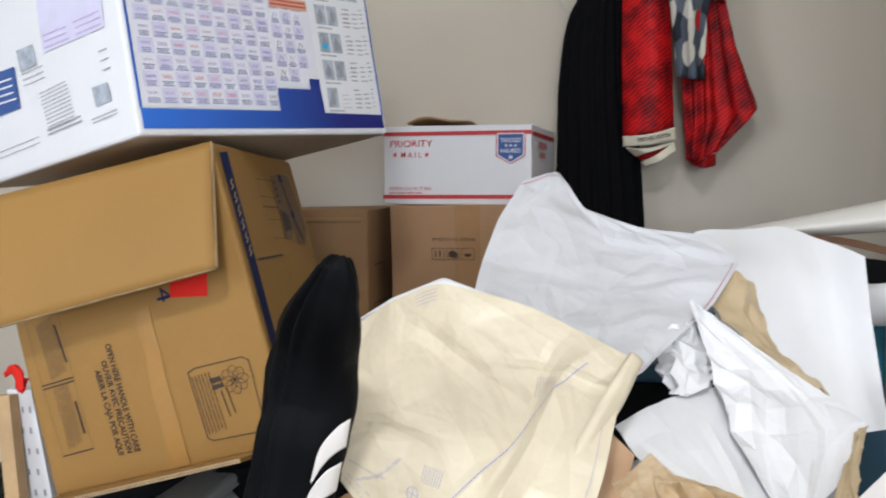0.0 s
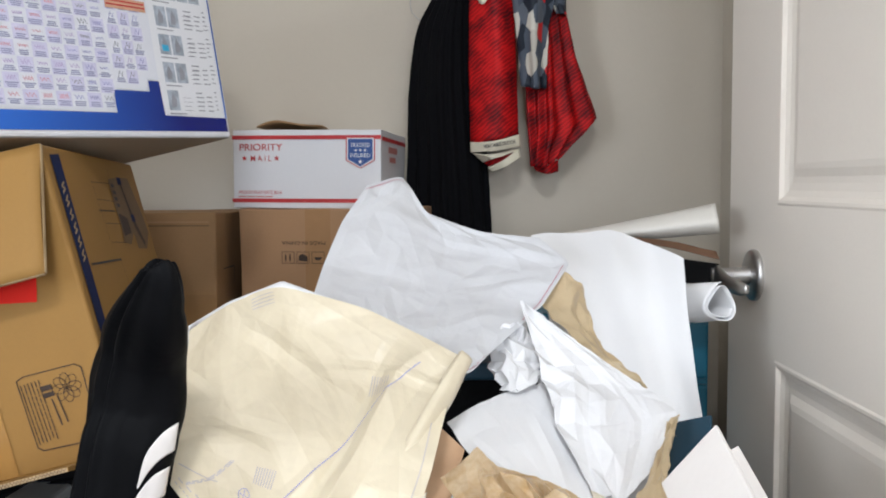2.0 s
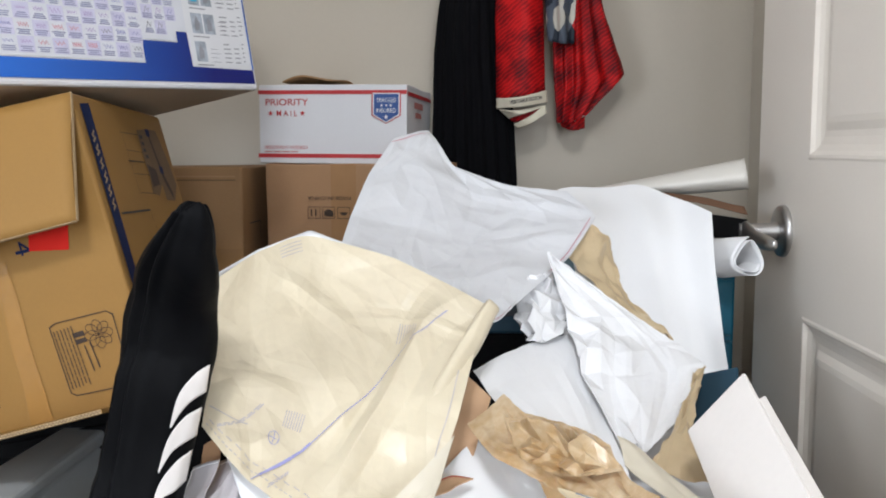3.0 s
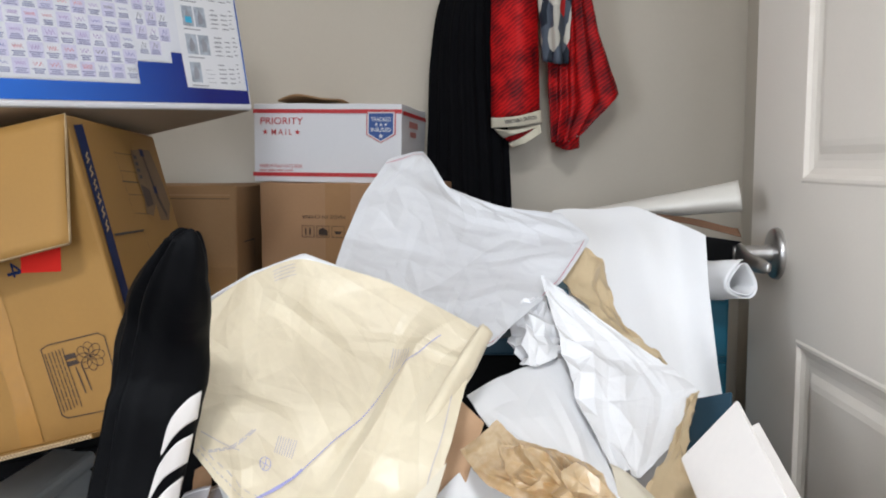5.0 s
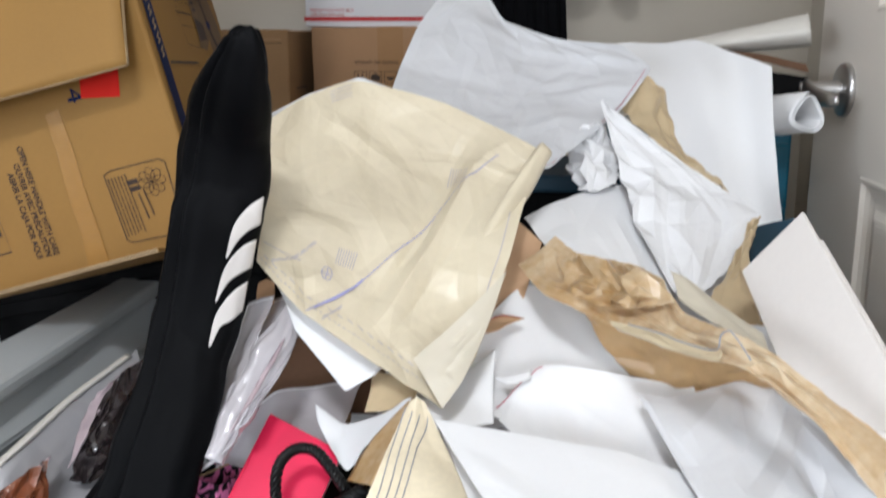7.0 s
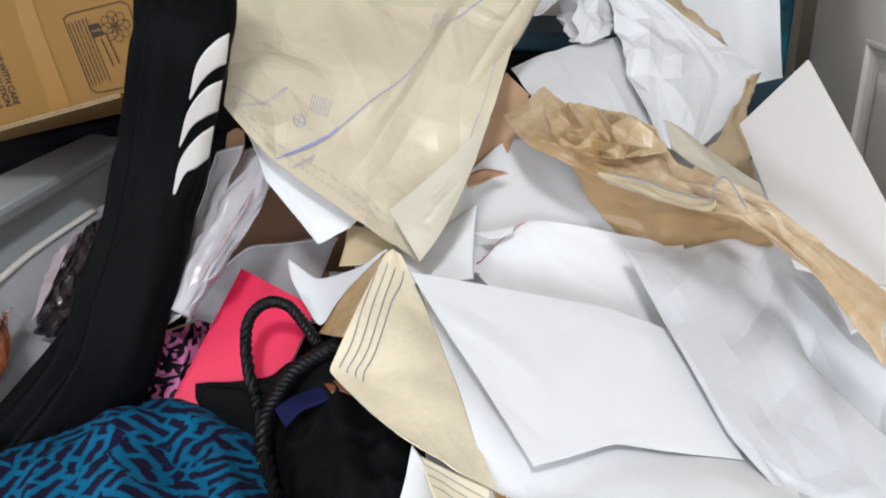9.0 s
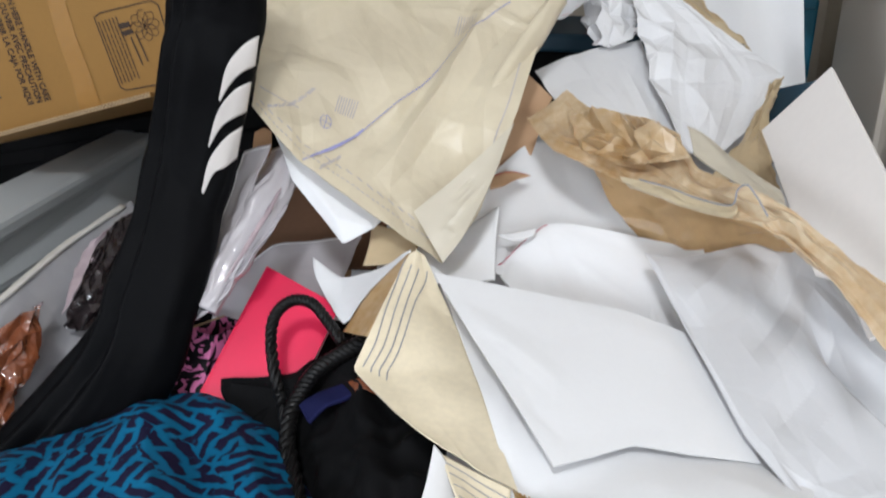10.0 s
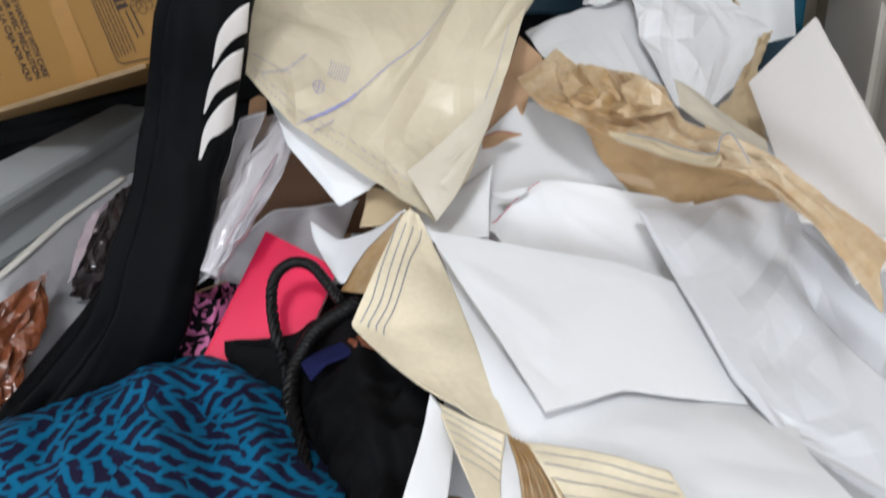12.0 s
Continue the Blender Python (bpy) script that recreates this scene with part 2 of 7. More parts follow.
def red_print(n, l, co):
    """Slanting hatch over large blotches."""
    mp = n.new("ShaderNodeMapping")
    mp.inputs["Rotation"].default_value = (0, radians(38), 0)
    l.new(co.outputs["Object"], mp.inputs[0])
    w = n.new("ShaderNodeTexWave")
    w.wave_type, w.bands_direction = "BANDS", "Z"
    for key, v in (("Scale", 46), ("Distortion", 3.5), ("Detail", 1), ("Detail Scale", 1.2)):
        w.inputs[key].default_value = v
    l.new(mp.outputs[0], w.inputs["Vector"])
    z = n.new("ShaderNodeTexNoise")
    z.inputs["Scale"].default_value, z.inputs["Detail"].default_value = 24, 2.5
    l.new(co.outputs["Object"], z.inputs["Vector"])
    a = n.new("ShaderNodeMath")
    a.operation = "MULTIPLY_ADD"
    a.inputs[1].default_value = 0.19
    l.new(w.outputs["Fac"], a.inputs[0])
    l.new(z.outputs["Fac"], a.inputs[2])
    return a.outputs[0]


def patch_print(n, l, co):
    v = n.new("ShaderNodeTexVoronoi")
    v.inputs["Scale"].default_value = 50
    mp = n.new("ShaderNodeMapping")
    mp.inputs["Scale"].default_value = (1.3, 1, 0.55)
    l.new(co.outputs["Object"], mp.inputs[0])
    l.new(mp.outputs[0], v.inputs["Vector"])
    s = n.new("ShaderNodeSeparateColor")
    l.new(v.outputs["Color"], s.inputs[0])
    return s.outputs[0]


def dash_print(n, l, co):
    """Short dark brush dashes, side by side in groups whose direction changes from patch to patch."""
    sep, com = n.new("ShaderNodeSeparateXYZ"), n.new("ShaderNodeCombineXYZ")
    l.new(co.outputs["Object"], sep.inputs[0])
    down = n.new("ShaderNodeMath")
    down.operation = "MULTIPLY_ADD"
    down.inputs[1].default_value = 0.8
    l.new(sep.outputs["Z"], down.inputs[0])
    l.new(sep.outputs["Y"], down.inputs[2])
    l.new(sep.outputs["X"], com.inputs[0])
    l.new(down.outputs[0], com.inputs[1])
    w = n.new("ShaderNodeTexNoise")
    w.inputs["Scale"].default_value, w.inputs["Detail"].default_value = 48, 2
    l.new(com.outputs[0], w.inputs["Vector"])
    bend = n.new("ShaderNodeVectorMath")
    bend.operation = "MULTIPLY_ADD"
    bend.inputs[1].default_value = (0.013, 0.013, 0)
    l.new(w.outputs["Color"], bend.inputs[0])
    l.new(com.outputs[0], bend.inputs[2])
    v = n.new("ShaderNodeTexVoronoi")
    v.voronoi_dimensions = "2D"
    v.inputs["Scale"].default_value = 24
    l.new(bend.outputs[0], v.inputs["Vector"])
    s = n.new("ShaderNodeSeparateColor")
    l.new(v.outputs["Color"], s.inputs[0])
    ang = n.new("ShaderNodeMath")
    ang.operation = "MULTIPLY"
    ang.inputs[1].default_value = 6.3
    l.new(s.outputs[0], ang.inputs[0])
    rot = n.new("ShaderNodeVectorRotate")
    rot.rotation_type = "Z_AXIS"
    l.new(bend.outputs[0], rot.inputs["Vector"])
    l.new(ang.outputs[0], rot.inputs["Angle"])
    k = n.new("ShaderNodeTexBrick")
    k.offset, k.squash = 0.37, 1.0
    for key, t in (("Scale", 1.0), ("Mortar Size", 0.0042), ("Mortar Smooth", 0.85), ("Brick Width", 0.036), ("Row Height", 0.0135)):
        k.inputs[key].default_value = t
    l.new(rot.outputs[0], k.inputs["Vector"])
    z = n.new("ShaderNodeTexNoise")
    z.inputs["Scale"].default_value = 130
    l.new(com.outputs[0], z.inputs["Vector"])
    a = n.new("ShaderNodeMath")
    a.operation = "MULTIPLY_ADD"
    a.inputs[1].default_value = 0.9
    l.new(z.outputs["Fac"], a.inputs[0])
    l.new(k.outputs["Fac"], a.inputs[2])
    half = n.new("ShaderNodeMath")
    half.operation = "MULTIPLY"
    half.inputs[1].default_value = 0.6
    l.new(a.outputs[0], half.inputs[0])
    return half.outputs[0]


def scroll_print(n, l, co):
    """Curled blots."""
    w = n.new("ShaderNodeTexNoise")
    for key, t in (("Scale", 46), ("Detail", 1.0), ("Distortion", 2.6)):
        w.inputs[key].default_value = t
    l.new(co.outputs["Object"], w.inputs["Vector"])
    return w.outputs["Fac"]


RED_CLOTH = ramped("red_wax_print", 0.62, red_print, [(0.36, (0.04, 0.002, 0.004)), (0.48, (0.16, 0.002, 0.004)), (0.60, (0.30, 0.003, 0.005)), (0.74, (0.56, 0.007, 0.008))])
PATCH_CLOTH = ramped("grey_patch_print", 0.5, patch_print, [(0.0, (0.015, 0.02, 0.03)), (0.22, (0.07, 0.085, 0.11)), (0.5, (0.10, 0.115, 0.14)), (0.62, (0.45, 0.42, 0.36)), (0.78, (0.55, 0.52, 0.45)), (0.86, (0.5, 0.02, 0.02))])
TEAL_CLOTH = ramped("teal_dash_print", 0.75, dash_print, [(0.34, (0.010, 0.007, 0.030)), (0.44, (0.0, 0.082, 0.175)), (0.75, (0.0, 0.125, 0.25))])
FLORAL = ramped("pink_scroll_print", 0.4, scroll_print, [(0.475, (0.008, 0.006, 0.008)), (0.505, (0.70, 0.20, 0.42))])
for mm, mode in ((PATCH_CLOTH, "CONSTANT"),):
    for nd in mm.node_tree.nodes:
        if nd.type == "VALTORGB":
            nd.color_ramp.interpolation = mode


from mathutils.bvhtree import BVHTree


# ---- builders ----
def part(name, bm, mat, parent=None, label="", smooth=False):
    me = bpy.data.meshes.new(name)
    bm.to_mesh(me)
    bm.free()
    me.materials.append(mat)
    if smooth:
        for f in me.polygons:
            f.use_smooth = True
    ob = new(name, me)
    if parent is not None:
        ob.parent = parent
    if label:
        ob["label"] = label
    return ob


def empty(name, at, label, category, group="", kind=""):
    ob = tagged(new(name), label, category, group, kind)
    ob.location = at
    ob.empty_display_size = 0.05
    bpy.context.view_layer.update()
    return ob


def child(name, bm, mat, thing, label="", smooth=False):
    """A part given in world coordinates, laid under its thing."""
    if thing.parent is not None:
        bpy.context.view_layer.update()
    bmesh.ops.transform(bm, matrix=thing.matrix_world.inverted(), verts=bm.verts)
    return part(name, bm, mat, thing, label, smooth)


def stuff(*args):
    return tagged(child(*args), kind="stuff")


def box_bm(lo, hi, bevel=0.0, seg=2):
    bm = bmesh.new()
    bmesh.ops.create_cube(bm, size=1)
    lo, hi = Vector(lo), Vector(hi)
    for v in bm.verts:
        v.co = Vector(((lo[i] + hi[i]) / 2 + v.co[i] * (hi[i] - lo[i]) for i in range(3)))
    if bevel:
        bmesh.ops.bevel(bm, geom=bm.edges[:], offset=bevel, segments=seg, affect="EDGES", profile=0.5)
    return bm


def hexa_bm(q, depth, bevel=0.003, dent=0.0, seed=0):
    """A carton from its front corners (bl, br, tr, tl) and the way to its back; dent: how uneven its walls are."""
    q, d = [Vector(p) for p in q], Vector(depth)
    bm = bmesh.new()
    a = [bm.verts.new(p) for p in q]
    b = [bm.verts.new(p + d) for p in q]
    bm.faces.new(a), bm.faces.new(b[::-1])
    for i in range(4):
        j = (i + 1) % 4
        bm.faces.new((a[j], a[i], b[i], b[j]))
    bmesh.ops.recalc_face_normals(bm, faces=bm.faces[:])
    bmesh.ops.bevel(bm, geom=bm.edges[:], offset=bevel, segments=2, affect="EDGES", profile=0.5)
    if dent:
        bmesh.ops.subdivide_edges(bm, edges=[e for e in bm.edges if e.calc_length() > 0.05], cuts=7, use_grid_fill=True)
        bm.normal_update()
        for v in bm.verts:
            v.co += v.normal * dent * noise.noise(v.co * 11 + Vector((seed, 0, 0)))
    return bm


def spline(p, count):
    """Points on a smooth line through the rows of p."""
    p = np.asarray(p, float)
    p = np.concatenate([[2 * p[0] - p[1]], p, [2 * p[-1] - p[-2]]])
    x = np.linspace(0, len(p) - 3 - 1e-9, count)
    i = x.astype(int)
    f = (x - i).reshape(-1, *[1] * (p.ndim - 1))
    a, b, c, d = p[i], p[i + 1], p[i + 2], p[i + 3]
    return 0.5 * (2 * b + (c - a) * f + (2 * a - 5 * b + 4 * c - d) * f**2 + (3 * b - a - 3 * c + d) * f**3)


SURF = {}


def polyline(p, count):
    p = np.asarray(p, float)
    x = np.linspace(0, len(p) - 1 - 1e-9, count)
    i = x.astype(int)
    f = (x - i).reshape(-1, *[1] * (p.ndim - 1))
    return p[i] * (1 - f) + p[i + 1] * f


def surface(grid, nu, nv, straight=False):
    g = np.array(grid, float)
    if straight:
        flat = np.swapaxes(polyline(np.swapaxes(polyline(g, nv), 0, 1), nu), 0, 1)
        soft = np.swapaxes(spline(np.swapaxes(spline(g, nv), 0, 1), nu), 0, 1)
        return flat * float(straight) + soft * (1 - float(straight))
    g = spline(g, nv)
    return np.swapaxes(spline(np.swapaxes(g, 0, 1), nu), 0, 1)


def normals_of(p):
    du, dv = np.gradient(p, axis=1), np.gradient(p, axis=0)
    n = np.cross(du, dv)
    return n / (np.linalg.norm(n, axis=2, keepdims=True) + 1e-12)


def facets(u, v, nx, ny, amp, seed):
    """Heights of a sheet folded into random flat facets, about nx by ny of them, with sharp creases between."""
    rf = np.random.RandomState(seed + 7)
    z = rf.uniform(-1, 1, (ny + 3, nx + 3)) * amp
    side = rf.rand(ny + 3, nx + 3) < 0.5
    ph = rf.uniform(0, 6.28, 4)
    x = u * nx + 0.30 * np.sin(v * ny * 1.1 + ph[0]) + 0.22 * np.sin(v * ny * 0.8 + u * nx * 0.7 + ph[1]) + 0.75
    y = v * ny + 0.30 * np.sin(u * nx * 1.0 + ph[2]) + 0.22 * np.sin(u * nx * 0.9 - v * ny * 0.6 + ph[3]) + 0.75
    x, y = np.clip(x, 0, nx + 1.99), np.clip(y, 0, ny + 1.99)
    i, j = x.astype(int), y.astype(int)
    a, b = x - i, y - j
    p00, p10, p01, p11 = z[j, i], z[j, i + 1], z[j + 1, i], z[j + 1, i + 1]
    one = np.where(a + b < 1, p00 + a * (p10 - p00) + b * (p01 - p00), p11 + (1 - a) * (p01 - p11) + (1 - b) * (p10 - p11))
    two = np.where(a > b, p00 + a * (p10 - p00) + b * (p11 - p10), p00 + b * (p01 - p00) + a * (p11 - p01))
    return np.where(side[j, i], one, two)


def sheet_bm(key, grid, amp=0.003, freq=14, seed=0, thick=0.0008, nu=40, nv=40, fray=0.0, pleat=None, sharp=0.6, edge=1.0, folds=(), crush=0.0, cell=14, creases=0, crease=0.003, straight=False, facet=None, calm=0.0, lean=(1.0, 1.0), hem=0.0):
    """A thin sheet through a grid of points; amp, freq: its wrinkles; fray: torn edges; pleat: (count, depth) of folds along v;
    folds: (u0, v0, u1, v1, depth) of sharp creases; lean: how strong facets and creases are from u = 0 to u = 1; hem: the width over which they die out at the rim."""
    if calm:
        g = np.array(grid, float)
        gu, gv = np.meshgrid(np.linspace(-1, 1, g.shape[1]), np.linspace(-1, 1, g.shape[0]))
        basis = np.stack([(gu**i * gv**j).ravel() for i in range(3) for j in range(3)], 1)
        smooth = basis @ np.linalg.lstsq(basis, g.reshape(-1, 3), rcond=None)[0]
        grid = g * (1 - calm) + smooth.reshape(g.shape) * calm
    p = surface(grid, nu, nv, straight)
    n = normals_of(p)
    if n[nv // 2, nu // 2] @ (np.array((0.35, 0.2, 1.0)) - p[nv // 2, nu // 2]) < 0:
        n = -n
    off = Vector((seed * 7.3, seed * 3.1, seed * 1.7))
    h = np.zeros((nv, nu))
    for j in range(nv):
        for i in range(nu):
            c = Vector(p[j, i]) * freq + off
            a = noise.noise(c)
            b = noise.noise(c * 2.3)
            e = min(i, nu - 1 - i, j, nv - 1 - j) / 4
            k = edge + (1 - edge) * min(1, e)
            h[j, i] = k * amp * ((1 - sharp) * a + sharp * (0.5 - abs(a) * 2.0) + 0.45 * (0.3 - abs(b) * 1.4))
    u, v = np.meshgrid(np.linspace(0, 1, nu), np.linspace(0, 1, nv))
    if pleat:
        h += pleat[1] * np.sin(u * pleat[0] * 6.283 + 0.8 * np.sin(v * 3 + seed)) * (0.35 + 0.65 * v)
    if crush:
        for j in range(nv):
            for i in range(nu):
                c = Vector(p[j, i])
                c = c * cell + off + noise.noise_vector(c * 9 + off) * 0.35
                d1 = noise.voronoi(c)[0]
                d2 = noise.voronoi(c * 2.1)[0]
                h[j, i] += crush * ((d1[1] - d1[0]) - 0.3 + 0.4 * ((d2[1] - d2[0]) - 0.3))
    rim = np.minimum(np.minimum(u, 1 - u), np.minimum(v, 1 - v))
    share = (lean[0] + (lean[1] - lean[0]) * u) * (np.clip(rim / hem, 0.15, 1) if hem else 1.0)
    if facet:
        h += facets(u, v, *facet, seed) * share
    rc = random.Random(seed + 100)
    folds = list(folds)
    for k in range(creases):
        a, b = (rc.random(), rc.random()), rc.uniform(0, 3.14)
        ln = rc.uniform(0.25, 0.7)
        folds.append((a[0] - ln * math.cos(b) / 2, a[1] - ln * math.sin(b) / 2, a[0] + ln * math.cos(b) / 2, a[1] + ln * math.sin(b) / 2, rc.choice((-1, 1)) * rc.uniform(0.4, 1) * crease, rc.uniform(0.04, 0.14)))
    for u0, v0, u1, v1, dep, *wide in folds:
        lx, ly = u1 - u0, v1 - v0
        ln = math.hypot(lx, ly)
        along = ((u - u0) * lx + (v - v0) * ly) / ln**2
        far = abs((u - u0) * ly - (v - v0) * lx) / ln
        h += share * dep * np.clip(1 - far / (wide[0] if wide else 0.13), 0, 1) * np.clip(1.15 - abs(along - 0.5) * 2, 0, 0.6) / 0.6
    p = p + n * h[..., None]
    if fray:
        for j in range(nv):
            for i in range(nu):
                if i in (0, nu - 1) or j in (0, nv - 1):
                    c = Vector(p[j, i]) * 90 + off
                    p[j, i] += np.array((noise.noise(c), noise.noise(c + Vector((9, 0, 0))), noise.noise(c + Vector((0, 9, 0))))) * fray
    n2 = normals_of(p)
    if (n2 * n).sum() < 0:
        n2 = -n2
    SURF[key] = (p, n2)
    bm = bmesh.new()
    uvl = bm.loops.layers.uv.new("UVMap")
    top = [[bm.verts.new(p[j, i]) for i in range(nu)] for j in range(nv)]
    low = [[bm.verts.new(p[j, i] - n2[j, i] * thick) for i in range(nu)] for j in range(nv)]

    def quad(vs, uvs):
        f = bm.faces.new(vs)
        f.smooth = True
        for lp, w in zip(f.loops, uvs):
            lp[uvl].uv = w

    for j in range(nv - 1):
        for i in range(nu - 1):
            w = [(u[0, i], v[j, 0]), (u[0, i + 1], v[j, 0]), (u[0, i + 1], v[j + 1, 0]), (u[0, i], v[j + 1, 0])]
            quad((top[j][i], top[j][i + 1], top[j + 1][i + 1], top[j + 1][i]), w)
            quad((low[j + 1][i], low[j + 1][i + 1], low[j][i + 1], low[j][i]), w[::-1])
    hoop = [(0, i) for i in range(nu)] + [(j, nu - 1) for j in range(1, nv)] + [(nv - 1, i) for i in range(nu - 2, -1, -1)] + [(j, 0) for j in range(nv - 2, 0, -1)]
    for (ja, ia), (jb, ib) in zip(hoop, hoop[1:] + hoop[:1]):
        quad((top[ja][ia], low[ja][ia], low[jb][ib], top[jb][ib]), [(u[0, ia], v[ja, 0])] * 2 + [(u[0, ib], v[jb, 0])] * 2)
    bmesh.ops.recalc_face_normals(bm, faces=bm.faces[:])
    return bm


def flat_faces(ob):
    """Shades a finely meshed sheet face by face, so that its creases stay sharp."""
    for f in ob.data.polygons:
        f.use_smooth = False


def sheet(name, label, category, grid, mat, group="", **kw):
    key, crisp = kw.pop("key", name), kw.pop("crisp", False)
    ob = part(name, sheet_bm(key, grid, **kw), mat)
    if crisp:
        flat_faces(ob)
    elif kw.get("crush") or kw.get("creases") or kw.get("facet"):
        ob.data.set_sharp_from_angle(angle=radians(16))
    return tagged(ob, label, category, group)


def on_surface(key, u, v, lift=0.0012):
    p, n = SURF[key]
    nv, nu = p.shape[:2]
    x, y = min(max(u, 0), 0.9999) * (nu - 1), min(max(v, 0), 0.9999) * (nv - 1)
    i, j = int(x), int(y)
    a, b = x - i, y - j
    i2, j2 = min(i + 1, nu - 1), min(j + 1, nv - 1)
    mixp = lambda q: (q[j, i] * (1 - a) + q[j, i2] * a) * (1 - b) + (q[j2, i] * (1 - a) + q[j2, i2] * a) * b
    return mixp(p) + mixp(n) * lift, mixp(n)


def ink_bm(key, lines, width, lift=0.0012, steps=30):
    """Thin inked lines that lie on a sheet; each line is a list of (u, v)."""
    bm = bmesh.new()
    for line in lines:
        pts = spline(np.array(line, float), steps) if len(line) > 2 else np.linspace(line[0], line[1], steps)
        pn = [on_surface(key, u, v, lift) for u, v in pts]
        p = np.array([a for a, _ in pn])
        t = np.gradient(p, axis=0)
        last = None
        for k in range(len(p)):
            s = np.cross(t[k], pn[k][1])
            s = s / (np.linalg.norm(s) + 1e-9) * width / 2
            pair = (bm.verts.new(p[k] - s), bm.verts.new(p[k] + s))
            if last:
                bm.faces.new((last[0], last[1], pair[1], pair[0]))
            last = pair
    return bm


def tube_bm(points, radii, seg=12, count=40, flat=None, cap=True, wobble=0.0, seed=0, ref=(0, 0, 1), crush=0.0, cell=16, ribs=()):
    """A tube along points with its radius point by point; flat: the way along which it is squeezed, and the share left."""
    p = spline(points, count)
    r = spline(np.array(radii, float).reshape(-1, 1), count)[:, 0]
    t = np.gradient(p, axis=0)
    t /= np.linalg.norm(t, axis=1, keepdims=True)
    bm = bmesh.new()
    rings = []
    a = np.array(flat[0] if flat else ref, float)
    for k in range(count):
        x = a - t[k] * (a @ t[k])
        x /= np.linalg.norm(x) + 1e-9
        y = np.cross(t[k], x)
        ring = []
        for s in range(seg):
            w = s / seg * 6.28318
            rr = max(r[k], 1e-4)
            off = x * math.cos(w) * rr * (flat[1] if flat else 1) + y * math.sin(w) * rr
            c = p[k] + off
            if wobble:
                c = c + off / rr * wobble * noise.noise(Vector((math.cos(w) * 2.2 + seed, math.sin(w) * 2.2, k / count * 7)))
            for wr, ar, br in ribs:
                wr = wr + 0.22 * noise.noise(Vector((wr, seed, k / count * 5)))
                c = c + off / rr * ar * (0.45 + 0.9 * abs(noise.noise(Vector((k / count * 6, wr * 3, seed + 1))))) * max(0, 1 - abs(w - wr) / br)
            if crush:
                d = noise.voronoi(Vector(c) * cell + noise.noise_vector(Vector(c) * 7) * 0.4)[0]
                c = c + off / rr * crush * (d[1] - d[0] - 0.3)
            ring.append(bm.verts.new(c))
        rings.append(ring)
    for m, q in zip(rings, rings[1:]):
        for s in range(seg):
            bm.faces.new((m[s], m[(s + 1) % seg], q[(s + 1) % seg], q[s])).smooth = True
    if cap:
        bm.faces.new(rings[0][::-1]), bm.faces.new(rings[-1])
    bmesh.ops.recalc_face_normals(bm, faces=bm.faces[:])
    return bm


def scroll_bm(a, b, r0, r1, turns=1.6, thick=0.0008, gap=0.0035, seg=46, length=14, start=0.0, ref=(0, 0, 1)):
    """A sheet rolled into a scroll from a to b."""
    a, b = np.array(a, float), np.array(b, float)
    t = (b - a) / np.linalg.norm(b - a)
    x = np.array(ref, float)
    x = x - t * (x @ t)
    x /= np.linalg.norm(x)
    y = np.cross(t, x)
    bm = bmesh.new()
    rows = []
    for k in range(length):
        f = k / (length - 1)
        r = r0 + (r1 - r0) * f
        row = []
        for s in range(seg):
            w = start + s / (seg - 1) * turns * 6.28318
            rr = r - gap * s / (seg - 1) * turns + 0.0012 * math.sin(3 * w + f * 2)
            o = x * math.cos(w) + y * math.sin(w)
            row.append((bm.verts.new(a + (b - a) * f + o * rr), bm.verts.new(a + (b - a) * f + o * (rr - thick))))
        rows.append(row)
    for m, q in zip(rows, rows[1:]):
        for s in range(seg - 1):
            bm.faces.new((m[s][0], m[s + 1][0], q[s + 1][0], q[s][0])).smooth = True
            bm.faces.new((q[s][1], q[s + 1][1], m[s + 1][1], m[s][1])).smooth = True
    for row in (rows[0], rows[-1]):
        for s in range(seg - 1):
            bm.faces.new((row[s][0], row[s][1], row[s + 1][1], row[s + 1][0]))
    for s in (0, seg - 1):
        for m, q in zip(rows, rows[1:]):
            bm.faces.new((m[s][0], q[s][0], q[s][1], m[s][1]))
    bmesh.ops.recalc_face_normals(bm, faces=bm.faces[:])
    return bm


